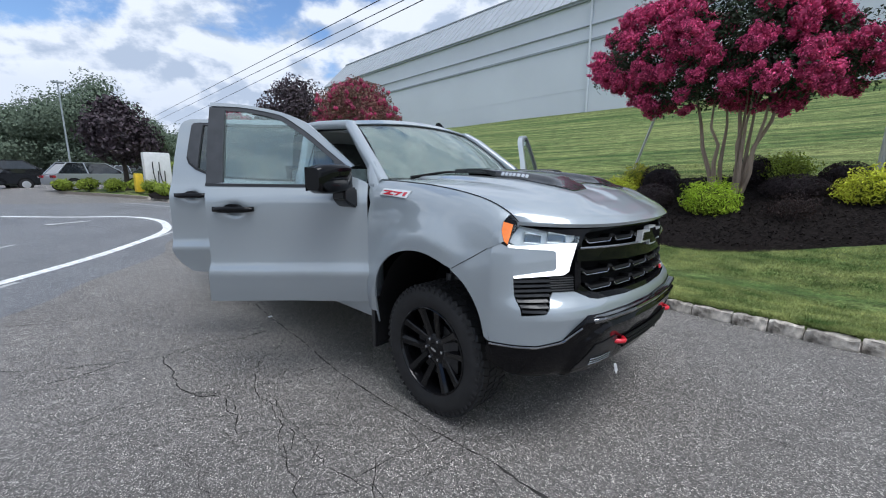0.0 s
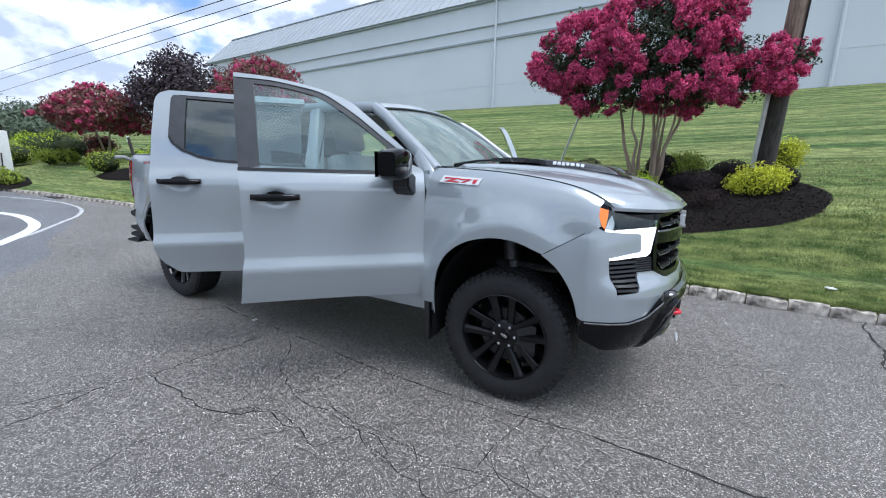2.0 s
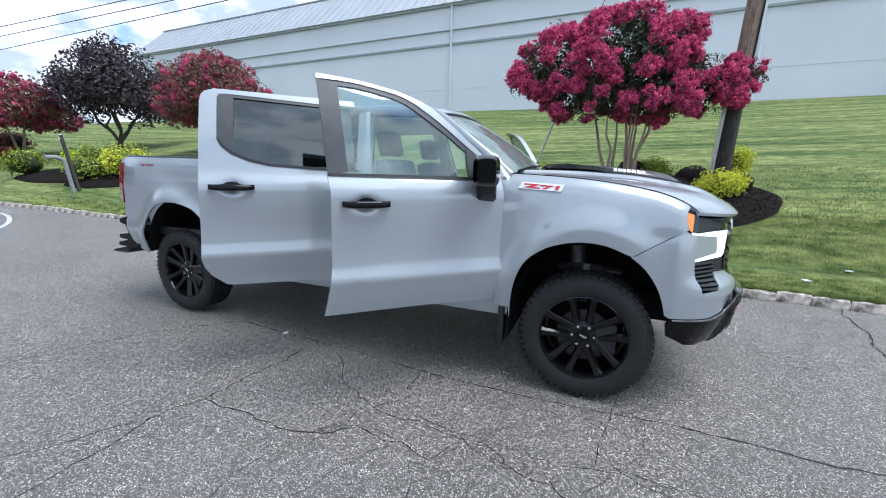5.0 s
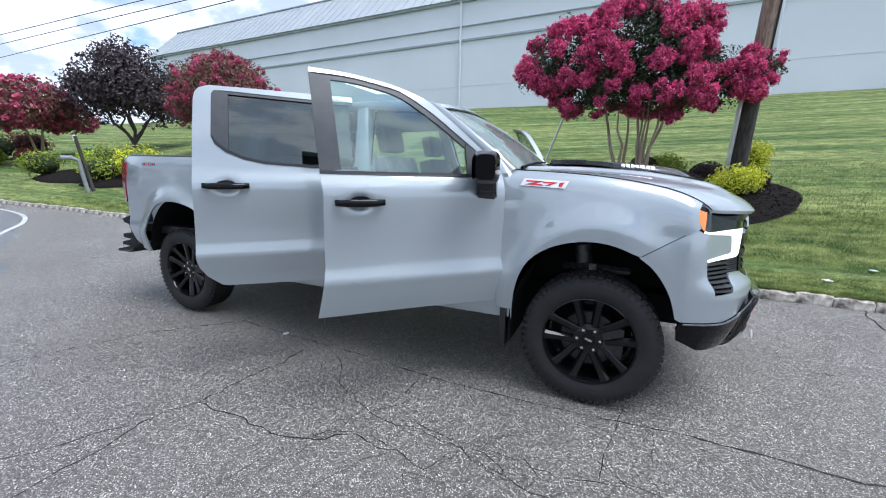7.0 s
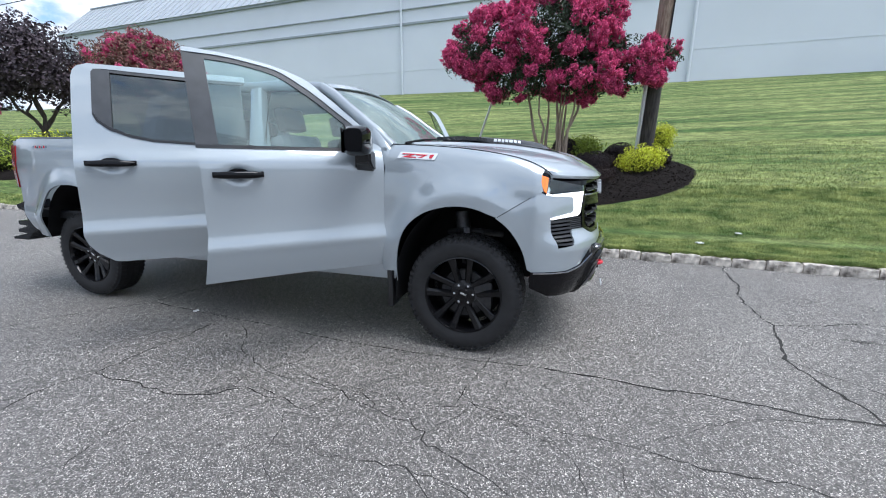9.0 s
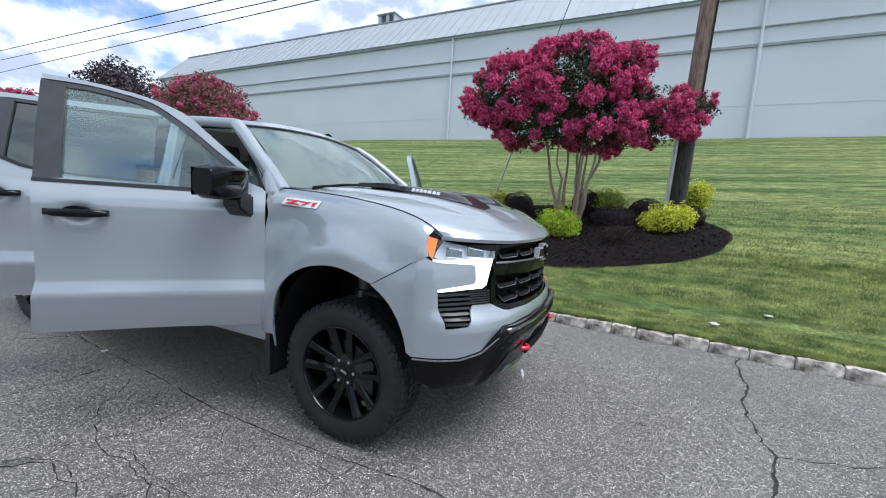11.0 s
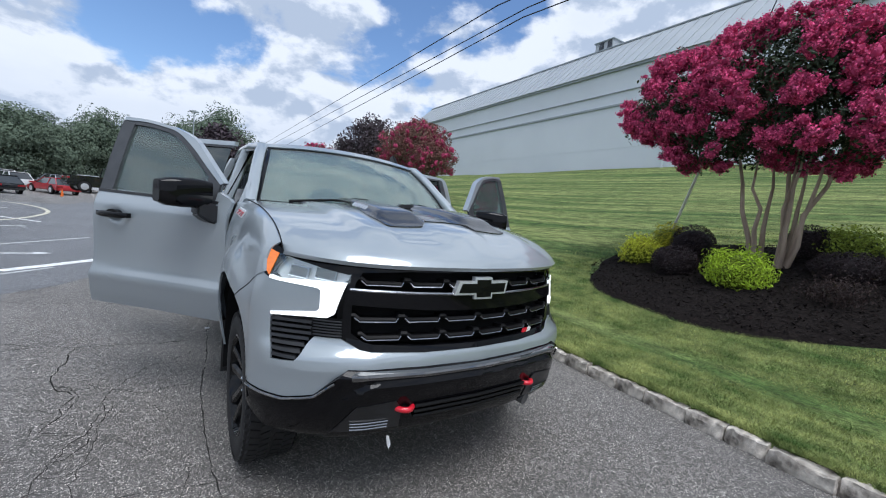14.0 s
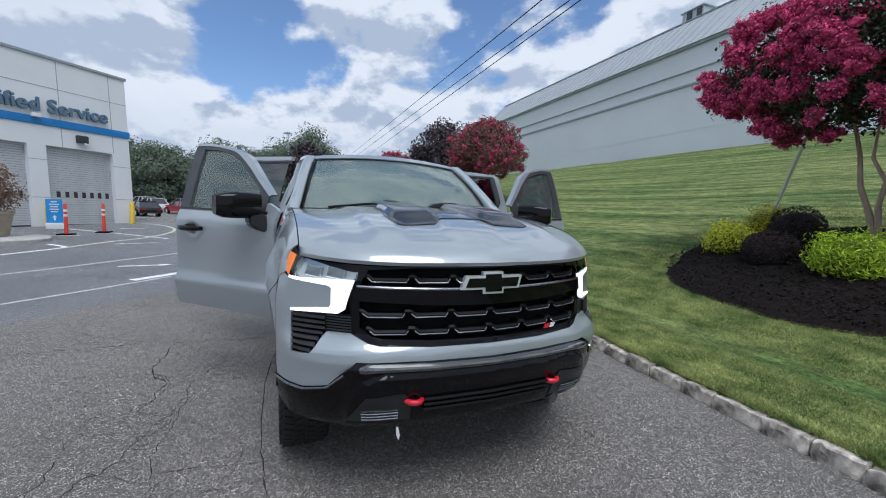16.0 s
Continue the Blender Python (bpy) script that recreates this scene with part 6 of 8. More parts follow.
def panicles(blobs, n, size, per, flat=0.8, lump=0.2):
    """Flower heads: tight clusters of petals on the outside of a crown."""
    c, d = blob_points(blobs, n, 0.30, lump)
    s = size * rng.uniform(.55, 1.25, n)
    q = rng.normal(0, 1, (n, per, 3))
    q /= np.linalg.norm(q, axis=2)[..., None]
    ax = d * 0.7 + np.array([0, 0, .25]) + rng.normal(0, .3, (n, 3))
    ax /= np.linalg.norm(ax, axis=1)[:, None]
    r = .78 + .85 * rng.random((n, per, 1)) ** 1.5
    along = (q * ax[:, None]).sum(2, keepdims=True)
    pts = c[:, None] + (q + ax[:, None] * along * .45) * r * s[:, None, None]
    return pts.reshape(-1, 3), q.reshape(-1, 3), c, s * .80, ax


def myrtle(label, x, y, blobs, stems, n_pan, pan, per, petal, n_leaf, leaf, petal_mat, z=None, bark=BARK, r0=.05, leaf_mat=LEAF_GREEN, heads=None):
    z = lawn_z(x, y) if z is None else z
    t = thing("crape_myrtle", label, "flowering tree", Matrix.Translation((x, y, z)))
    for base, tips in stems:
        bm = bmesh.new()
        limbs(bm, base, tips, r0)
        part("stem", bm, bark, t)
    foliage("leaves", t, blobs, n_leaf, leaf, leaf_mat, 0.75, 0.18, 0.9, 0.5)
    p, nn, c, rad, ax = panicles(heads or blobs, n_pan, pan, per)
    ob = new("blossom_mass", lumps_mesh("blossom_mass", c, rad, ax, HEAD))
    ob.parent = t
    tagged(ob, "dense flower heads, darkened to crimson as the shade between petals", kind="stuff")
    ob = new("blossom", leaves_mesh("blossom", p, nn, petal, petal_mat, 0.35, 0.8, 0.35, 0.4))
    ob.parent = t
    tagged(ob, "loose magenta petals", kind="stuff")
    return t


TX, TY = 0.15, 6.15
TZ = lawn_z(TX, TY) + 0.05
crown = [((.05, 0, 2.72), (1.22, 1.15, .92)), ((-1.20, -.10, 2.62), (1.00, .95, .76)), ((1.22, .1, 2.36), (.50, .55, .48)), ((.72, .1, 2.68), (.80, .85, .80)), ((.28, .05, 3.28), (.62, .60, .47)),
         ((1.10, .05, 3.08), (.40, .42, .38)), ((-.52, 0, 1.92), (1.08, .92, .46)), ((.75, -.1, 1.90), (.95, .85, .46)), ((1.68, .2, 2.14), (.76, .70, .54)),
         ((2.28, .3, 2.27), (.46, .46, .36)), ((-1.82, 0, 2.40), (.50, .52, .40))]
# the crown breaks up into clumps of flower heads with dark gaps between, bare of flowers underneath
lobes = []
for q, ((cx, cy, cz), (ax_, ay_, az_)) in enumerate(crown):
    for k in range(max(12, int(92 * (ax_ * az_)))):
        dv = rng.normal(0, 1, 3)
        dv /= np.linalg.norm(dv)
        p = (cx + dv[0] * (ax_ - .06), cy + dv[1] * (ay_ - .06), cz + dv[2] * (az_ - .05))
        r_ = float(rng.uniform(.10, .20))
        inside = any(o != q and sum(((p[m] - c_[m]) / e_[m]) ** 2 for m in range(3)) < .72 for o, (c_, e_) in enumerate(crown))
        if inside or (dv[2] < -.72 and k % 2):
            continue
        lobes.append((p, (r_, r_, r_ * .8)))
inner = [(c_, tuple(q * .95 for q in e_)) for c_, e_ in crown]
stems = [((.00, -.02, -.05), [(-.12, 0, 1.80), (-.60, .2, 2.6)]), ((.06, .08, -.05), [(.05, .1, 1.85)]), ((.30, 0, -.05), [(.34, 0, 1.8), (.3, .1, 2.8)]),
         ((.36, .05, -.05), [(.50, .05, 1.8)]), ((.40, 0, -.05), [(.68, .0, 1.9), (.95, .1, 2.5)]), ((.34, -.05, -.05), [(.42, -.1, 1.8)])]
myrtle("multi-stemmed crape myrtle covered in magenta blossom", TX, TY, inner, stems, 4300, .050, 42, .0145, 24000, .034, PETAL, z=TZ, r0=.044, heads=lobes)
myrtle("spreading crape myrtle with crimson blossom on the bank", -14.8, 8.6,
       [((0, 0, 2.6), (2.0, 1.8, 1.1)), ((-1.4, 0, 1.95), (1.2, 1.2, .8)), ((1.4, 0, 2.05), (1.3, 1.2, .85)), ((.2, 0, 3.25), (1.2, 1.1, .7))],
       [((0, 0, -.1), [(-1.0, 0, 1.9), (0, 0, 2.4), (1.0, .2, 2.0)])], 420, .11, 26, .030, 30000, .052, PETAL_FAR, r0=.09, leaf_mat=LEAF_RUST)
myrtle("crimson crape myrtle with leaning stems far along the drive", -27.4, 7.9,
       [((0, 0, 2.9), (2.0, 1.9, 1.05)), ((-.5, 1.2, 2.3), (1.6, 1.5, .8)), ((.6, -1.4, 2.4), (1.6, 1.5, .85))],
       [((0, 0, -.1), [(-.6, .5, 2.1), (.2, -.7, 2.2), (.5, .1, 2.4)])], 300, .15, 24, .06, 8000, .10, PETAL_FAR, r0=.09, leaf_mat=LEAF_RUST)


def tree(label, x, y, trunk_h, blobs, n, leaf, mat, bark=BARK_DARK, r0=.16, z=None, name="tree", tips=None, spread=0.8):
    z = (lawn_z(x, y) if y > curb_y(x) else rise(x)) if z is None else z
    t = thing(name, label, "tree", Matrix.Translation((x, y, z)))
    bm = bmesh.new()
    tube(bm, [(0, 0, -.2), (.02, .02, trunk_h * .5), (0, 0, trunk_h)], [r0 * 1.25, r0, r0 * .85], 8)
    limbs(bm, (0, 0, trunk_h * .95), tips or [tuple(Vector(b[0]) + Vector((0, 0, b[1][2] * .3))) for b in blobs], r0 * .6, 6, .12)
    part("trunk", bm, bark, t)
    foliage("crown", t, blobs, n, leaf, mat, 0.8, 0.24, spread, 0.6)
    return t


tree("dark purple-leaved plum tree on the bank", -23.9, 10.4, .55,
     [((0, 0, 3.5), (2.2, 2.2, 1.7)), ((1.1, 1.1, 2.7), (1.6, 1.6, 1.15)), ((-.8, -.9, 2.8), (1.5, 1.5, 1.1)), ((.2, -.2, 4.6), (1.3, 1.3, 1.0)), ((-1.4, -1.3, 3.4), (.9, .9, .75)), ((1.6, 1.6, 3.6), (1.0, 1.0, .85))],
     17000, .085, LEAF_PLUM, r0=.15)
tree("round purple-leaved tree in the island bed", -26.6, 1.5, 1.4,
     [((0, 0, 2.9), (1.6, 1.6, 1.5)), ((.3, -.6, 3.2), (1.1, 1.1, 1.2)), ((0, .8, 2.5), (1.1, 1.1, 1.0)), ((0, -.2, 4.1), (.8, .8, .85))], 9000, .12, LEAF_PLUM, r0=.12)

# ---- utility pole, guy wire and lines
pole = thing("utility_pole", "weathered wooden utility pole with a dark tarred foot", "utility pole", Matrix.Translation((2.40, 6.90, lawn_z(2.40, 6.90))))
bm = bmesh.new()
top = Vector((.11, -1.90, 11.0))
tube(bm, [Vector((0, 0, -.4)), top * (2.05 / 11)], [.158, .150], 14)
part("tarred_foot", bm, POLE_TAR, pole)
bm = bmesh.new()
tube(bm, [top * (2.05 / 11), top * .5, top], [.148, .13, .105], 14)
part("shaft", bm, POLE_WOOD, pole)
bm = bmesh.new()
tube(bm, [(-.195, -.05, -.2), tuple(top * (2.0 / 11) + Vector((-.165, -.05, 0)))], .045, 8)
part("cable_guard", bm, WHITE_BADGE, pole, "pale plastic cable guard")
bm = bmesh.new()
tube(bm, [tuple(top * .17 + Vector((.12, -.11, 0))), tuple(top * .55 + Vector((.13, -.09, 0))), tuple(top + Vector((.14, -.1, 0)))], .016, 6)
part("down_wire", bm, CABLE, pole)
guy = thing("guy_wire", "pole stay with a white plastic guard", "guy wire")
bm = bmesh.new()
g0, g1 = Vector((-1.75, 7.45, lawn_z(-1.75, 7.45))), Vector((2.50, 5.05, 12.4))
tube(bm, [g0, g1], .008, 6)
part("wire", bm, CABLE, guy)
bm = bmesh.new()
gd = (g1 - g0).normalized()
tube(bm, [g0 + gd * .25, g0 + gd * 2.3], .028, 8)
part("guard", bm, WHITE_BADGE, guy)
for y0, z0, a, b, at in ((3.594, 5.507, -.101, -.055, 6.9), (4.462, 5.828, -.090, -.041, 6.6), (4.309, 5.632, -.102, -.031, 6.3)):
    bm = bmesh.new()
    line = [(x, y0 + a * x, z0 + b * x) for x in (-4, -8, -16, -30, -50, -80, -110)]
    tube(bm, [(2.40, 6.28, at)] + line, .012, 5)
    solid("power_line", bm, CABLE, "thin black overhead cable", "power line", group="overhead cables")

# ---- service building across the lot
SVC_WALL = material("white_panel_wall", (0.72, 0.74, 0.76), rough=0.5, vary=0.03, scale=0.8)
SVC_BLUE = material("blue_band", (0.02, 0.20, 0.52), rough=0.4, vary=0.05, scale=3)
SVC_LETTER = material("slate_blue_letter", (0.10, 0.17, 0.25), rough=0.45, vary=0.05, scale=5)
SVC_DOOR = material("galvanised_shutter", (0.54, 0.56, 0.58), rough=0.5, metal=0.3, vary=0.08, scale=2)
SVC_DARK = material("dark_opening", (0.03, 0.032, 0.035), rough=0.7, vary=0.2, scale=5)
YELLOW = material("yellow_paint", (0.72, 0.50, 0.03), rough=0.5, vary=0.12, scale=6)
ORANGE = material("orange_plastic", (0.70, 0.06, 0.04), rough=0.5, vary=0.1, scale=6)
SIGN_BLUE = material("blue_sign_face", (0.03, 0.26, 0.62), rough=0.45, vary=0.04, scale=8)
WHITE_PAINT = material("white_paint", (0.75, 0.76, 0.77), rough=0.5, vary=0.06, scale=6)
CONCRETE = material("pale_concrete", (0.42, 0.41, 0.39), rough=0.85, vary=0.15, scale=4, bump=0.3, bump_scale=40)

svc_base = rise(-18.5)
# x runs along the front from its corner, y out of it, z up
SVC = Matrix.Translation((-20.1, -6.80, svc_base)) @ PLUMB @ Matrix.Rotation(math.atan2(-.669, .743), 4, "Z")
svc = thing("service_building", "white panelled service building with a blue band and shutters", "building", SVC)
DOORS = [(.72, 3.05), (3.62, 5.95), (6.5, 8.8)]
DH = 3.12
edges = [0.0] + [e for d in DOORS for e in d] + [22.0]
walls = [((a, -.30, -.3), (b, 0, DH)) for a, b in zip(edges[0::2], edges[1::2])]
walls += [((0, -.30, DH), (22, 0, 6.45)), ((0, -18, -.3), (.3, -.30, 6.45)), ((.3, -18, 5.9), (22, -.3, 6.2)), ((0, -18.3, -.3), (22, -18, 6.45))]
for lo, hi in walls:
    bm = bmesh.new()
    box(bm, lo, hi)
    part("wall", bm, SVC_WALL, svc)
bm = bmesh.new()
box(bm, (-.06, -.36, 6.45), (22, .05, 6.56), 0.01)
part("coping", bm, WALL_TRIM, svc)
bm = bmesh.new()
box(bm, (-.04, -.10, 3.88), (22, .045, 4.17), 0.01)
part("blue_band", bm, SVC_BLUE, svc, "blue horizontal band")
for z in (5.34, 2.55, 1.1):
    for a, b in ([(0, 22)] if z > DH else [(0, .72), (3.05, 3.62), (5.95, 6.5)]):
        bm = bmesh.new()
        box(bm, (a, -.01, z), (b, .006, z + .022))
        part("panel_joint", bm, WALL_TRIM, svc)
for x in (.66, 2.5, 4.4, 6.3):
    bm = bmesh.new()
    box(bm, (x, -.01, DH + .02), (x + .022, .006, 6.44))
    part("panel_joint", bm, WALL_TRIM, svc)
slat = bmesh.new()
box(slat, (0, -.03, 0), (2.33, .0, .085), 0.02)
slat_me = to_mesh("shutter_slat", finish(slat, SVC_DOOR), SVC_DOOR)
for a, b in DOORS:
    bm = bmesh.new()
    box(bm, (a, -.26, -.02), (b, -.22, DH))
    sh = part("shutter", bm, SVC_DARK, svc, "grey roller shutter, shut")
    for k in range(34):
        s = new("shutter_slat", slat_me)
        s.parent = sh
        s.matrix_basis = Matrix.Translation((a, -.20, .04 + k * .091)) @ Matrix.Diagonal(((b - a) / 2.33, 1, 1, 1))
    for k in range(7):
        bm = bmesh.new()
        x = a + .16 + k * (b - a - .3) / 7
        box(bm, (x, -.205, 1.14), (x + .13, -.190, 1.37), 0.008)
        part("shutter_window", bm, SVC_DARK, sh)
# raised letters
fc = bpy.data.curves.new("sign_text", "FONT")
fc.body, fc.size, fc.extrude, fc.align_x = "Certified Service", 0.72, 0.05, "RIGHT"
fc.offset = 0.012
tx = bpy.data.objects.new("sign_text_tmp", fc)
scene.collection.objects.link(tx)
dg = bpy.context.evaluated_depsgraph_get()
me = bpy.data.meshes.new_from_object(tx.evaluated_get(dg))
bpy.data.objects.remove(tx)
me.materials.clear()
me.materials.append(SVC_LETTER)
sign = new("sign_letters", me)
sign.parent = svc
tagged(sign, "raised slate-blue letters")
# the front is read from outside, where x runs to the reader's left
sign.matrix_basis = Matrix.Translation((0.86, 0.10, 4.38)) @ Matrix(((-1, 0, 0, 0), (0, 0, 1, 0), (0, 1, 0, 0), (0, 0, 0, 1)))
bm = bmesh.new()
box(bm, (1.67, 0, 3.38), (2.05, .16, 3.68), 0.02)
lbx = part("shutter_motor_box", bm, SVC_DARK, svc, "dark wall box over the shutter")
bm = bmesh.new()
box(bm, (1.72, .16, 3.30), (1.86, .22, 3.37), 0.01)
part("box_light", bm, WHITE_PAINT, lbx)
bm = bmesh.new()
box(bm, (3.20, 0.02, 4.12), (3.46, .20, 4.27), 0.02)
part("wall_lamp", bm, WHITE_PAINT, svc, "small floodlight on the band")


def on_front(u, out):
    p = SVC @ Vector((u, out, 0))
    return p.x, p.y


def post_thing(name, label, cat, x, y, parts, group=""):
    t = thing(name, label, cat, Matrix.Translation((x, y, rise(x))), group=group)
    for nm, mat, lo, hi, bev, shape in parts:
        bm = bmesh.new()
        if shape == "round":
            lathe(bm, [(.0001, lo[2]), (lo[0], lo[2]), (hi[0], hi[2] - bev), (hi[0] * .6, hi[2]), (.0001, hi[2])], 14, "z")
        else:
            box(bm, lo, hi, bev)
        part(nm, bm, mat, t)
    return t


for u in (.28,):
    x, y = on_front(u, .28)
    post_thing("bollard", "yellow steel bollard beside the shutter", "bollard", x, y, [("post", YELLOW, (.09, 0, -.05), (.09, 0, .98), .05, "round")], "bollards at the shutters")
x, y = on_front(3.3, .22)
post_thing("bollard", "pale yellow bollard between the shutters", "bollard", x, y, [("post", YELLOW, (.09, 0, -.05), (.09, 0, .95), .05, "round")], "bollards at the shutters")
for px_, py_ in ((-14.55, -7.25), (-15.45, -6.52)):
    post_thing("delineator_post", "orange traffic post with white bands and a black base", "traffic post", px_, py_,
               [("base", DULL_BLACK, (-.20, -.20, 0), (.20, .20, .05), .01, "box"), ("post", ORANGE, (.055, 0, .04), (.045, 0, 1.05), .05, "round"),
                ("white_band", WHITE_PAINT, (.056, 0, .78), (.055, 0, .86), .01, "round"), ("white_band", WHITE_PAINT, (.055, 0, .62), (.055, 0, .70), .01, "round")], "traffic posts before the shutters")
sx_, sy_ = -16.7, -8.35
blue = thing("direction_sign", "blue free-standing sign with white writing and an arrow", "sign", Matrix.Translation((sx_, sy_, rise(sx_))) @ Matrix.Rotation(radians(18), 4, "Z") @ Matrix.Scale(.76, 4))
bm = bmesh.new()
box(bm, (-.02, -.30, .30), (.02, .30, 1.45), 0.01)
brd = part("board", bm, SIGN_BLUE, blue)
bm = bmesh.new()
box(bm, (-.30, -.32, 0), (.30, .32, .28), 0.05)
part("foot", bm, WHITE_PAINT, blue)
for k, w in enumerate((.16, .26, .20, .24, .18)):
    bm = bmesh.new()
    box(bm, (.02, -w * .7, 1.30 - k * .12), (.026, w * .7, 1.345 - k * .12))
    part("writing", bm, WHITE_PAINT, brd)
bm = bmesh.new()
box(bm, (.02, -.03, .42), (.026, .03, .58))
v = [bm.verts.new(c) for c in ((.026, -.09, .56), (.026, .09, .56), (.026, 0, .68))]
bm.faces.new(v)
part("arrow", bm, WHITE_PAINT, brd)

# planter on a concrete island
planter = thing("planter", "large beige planter with a bronze shrub", "planter", Matrix.Translation((-12.9, -8.35, rise(-12.9) + .12)))
bm = bmesh.new()
lathe(bm, [(.0001, 0), (.36, 0), (.40, .04), (.50, .62), (.54, .66), (.54, .74), (.47, .74), (.46, .60), (.0001, .60)], 28, "z")
part("pot", bm, material("beige_planter", (0.36, 0.31, 0.25), rough=0.8, vary=0.12, scale=5), planter)
foliage("shrub", planter, [((0, 0, 1.35), (.75, .75, .75)), ((.3, .2, 1.7), (.45, .45, .45)), ((-.35, .1, 1.1), (.5, .5, .4))], 2600, .045, material("dry_tan_leaf", (0.23, 0.19, 0.15), rough=0.8, color2=(0.30, 0.17, 0.13), scale=3, island=0.4), 0.8, 0.2)
bm = bmesh.new()
lathe(bm, [(.0001, -.1), (1.3, -.1), (1.3, .10), (1.24, .14), (.0001, .14)], 36, "z", m=Matrix.Translation((-12.7, -8.3, rise(-12.7) - .01)))
solid("traffic_island", bm, CONCRETE, "low concrete island under the planter", "island", kind="structure")

# ---- painted lines and arrows
def strip_mesh(pts, w, lift=0.006, zf=None):
    bm = bmesh.new()
    pts = [Vector((*p, 0)) for p in pts]
    fine = []
    for a, b in zip(pts, pts[1:]):
        n_ = max(1, int((b - a).length / 0.5))
        fine += [a.lerp(b, k / n_) for k in range(n_)]
    fine.append(pts[-1])
    rows = []
    for i, p in enumerate(fine):
        d = (fine[min(i + 1, len(fine) - 1)] - fine[max(i - 1, 0)]).normalized()
        nrm = Vector((-d.y, d.x, 0))
        rows.append([bm.verts.new((q.x, q.y, lot_z(q.x, q.y) + lift)) for q in (p - nrm * w / 2, p + nrm * w / 2)])
    for r0, r1 in zip(rows, rows[1:]):
        bm.faces.new((r0[0], r0[1], r1[1], r1[0]))
    return bm


def curve_pts(pts, n=6):
    """A smooth line through a few points."""
    P = [Vector((*p, 0)) for p in pts]
    P = [2 * P[0] - P[1]] + P + [2 * P[-1] - P[-2]]
    out = []
    for i in range(1, len(P) - 2):
        for k in range(n):
            t = k / n
            a, b, c, d = P[i - 1:i + 3]
            q = 0.5 * ((2 * b) + (c - a) * t + (2 * a - 5 * b + 4 * c - d) * t * t + (3 * b - a - 3 * c + d) * t ** 3)
            out.append((q.x, q.y))
    out.append((P[-2].x, P[-2].y))
    return out


def marking(pts, w, label="white painted line on the asphalt", mat=None, curved=True, lift=0.009):
    return solid("road_marking", strip_mesh(curve_pts(pts) if curved and len(pts) > 2 else pts, w, lift), mat or LINE_WHITE, label, "road marking", kind="structure")


# the smoother, darker lot surface
lot = [(-3.0, -4.1), (-4.1, -3.3), (-4.95, -2.55), (-5.9, -2.05), (-7.5, -.85), (-8.9, -.45), (-10.7, .45), (-12.6, 1.2), (-14.2, 1.75), (-17, 2.05), (-20, 1.75)]
bm = bmesh.new()
rows = []
for x, y in curve_pts(lot, 8):
    rows.append([bm.verts.new((x, y, lot_z(x, y) + .004)), bm.verts.new((x - 2.5, y - 6, lot_z(x - 2.5, y - 6) + .004)), bm.verts.new((x - 6, y - 16, lot_z(x - 6, y - 16) + .004)), bm.verts.new((x - 12, y - 34, lot_z(x - 12, y - 34) + .004))])
for r0, r1 in zip(rows, rows[1:]):
    for j in range(3):
        bm.faces.new((r0[j], r1[j], r1[j + 1], r0[j + 1]))
solid("lot_surface", bm, ASPHALT_NEW, "smooth dark asphalt of the car lot", "asphalt", kind="structure")
FADED = material("faded_white_line", (0.40, 0.41, 0.41), rough=0.8, color2=(0.58, 0.59, 0.59), scale=7, bump=0.3, bump_scale=120)
YELLOW_LINE = material("faded_yellow_line", (0.60, 0.57, 0.46), rough=0.8, vary=0.25, scale=5)
marking([(-16.95, -3.15), (-15.7, -1.67), (-14.8, -.3), (-13.5, .22), (-12.1, .2), (-10.7, -.15), (-8.9, -1.20), (-7.6, -2.12), (-6.2, -3.3)], .20, "broad white curved line on the asphalt")
marking([(-9.38, -.88), (-10.04, -.32), (-11.31, .51), (-12.34, 1.17), (-13.56, 1.66), (-14.7, 1.86), (-15.9, 1.89), (-17.2, 1.65), (-19.0, 1.1), (-20.5, .4)], .085, "thin faded line along the lot's edge", FADED)
marking([(-4.5, -4.4), (-5.21, -3.80), (-6.51, -2.76)], .08, "thin faded line across the lot", FADED)
marking([(-7.2, -5.53), (-8.04, -4.84), (-8.73, -4.32), (-9.79, -3.45), (-10.6, -2.8)], .09, "thin faded line across the lot", FADED)
marking([(-9.3, -7.2), (-9.96, -6.80), (-10.93, -6.27), (-11.38, -6.14), (-12.0, -6.7)], .13, "white line round the planter's island")
marking([(-11.26, -6.09), (-12.55, -5.56), (-14.04, -4.80), (-16.2, -4.55), (-17.9, -4.95), (-19.3, -5.8), (-20.2, -6.9)], .12, "pale yellow curved line", YELLOW_LINE)
marking([(-17.0, -8.39), (-15.29, -6.22), (-13.54, -4.21)], .10)
for tip, tail in (((-13.88, -7.60), (-14.45, -6.85)), ((-16.84, -6.54), (-17.3, -5.7)), ((-11.86, -5.22), (-12.35, -4.25)), ((-8.07, -3.03), (-7.93, -4.0)), ((-13.72, -2.30), (-14.25, -1.25))):
    bm = bmesh.new()
    d = Vector((tip[0] - tail[0], tip[1] - tail[1], 0))
    L = d.length
    m_ = Matrix.Translation((tail[0], tail[1], lot_z(*tail) + .010)) @ Matrix.Rotation(math.atan2(d.y, d.x), 4, "Z")
    box(bm, (0, -.045, -.002), (L - .22, .045, .002), 0, m_)
    v = [bm.verts.new(m_ @ Vector(c)) for c in ((L - .26, -.17, .002), (L, 0, .002), (L - .26, .17, .002))]
    bm.faces.new(v)
    solid("arrow_marking", bm, LINE_WHITE, "white painted arrow on the asphalt", "road marking", kind="structure", group="arrows on the lot")


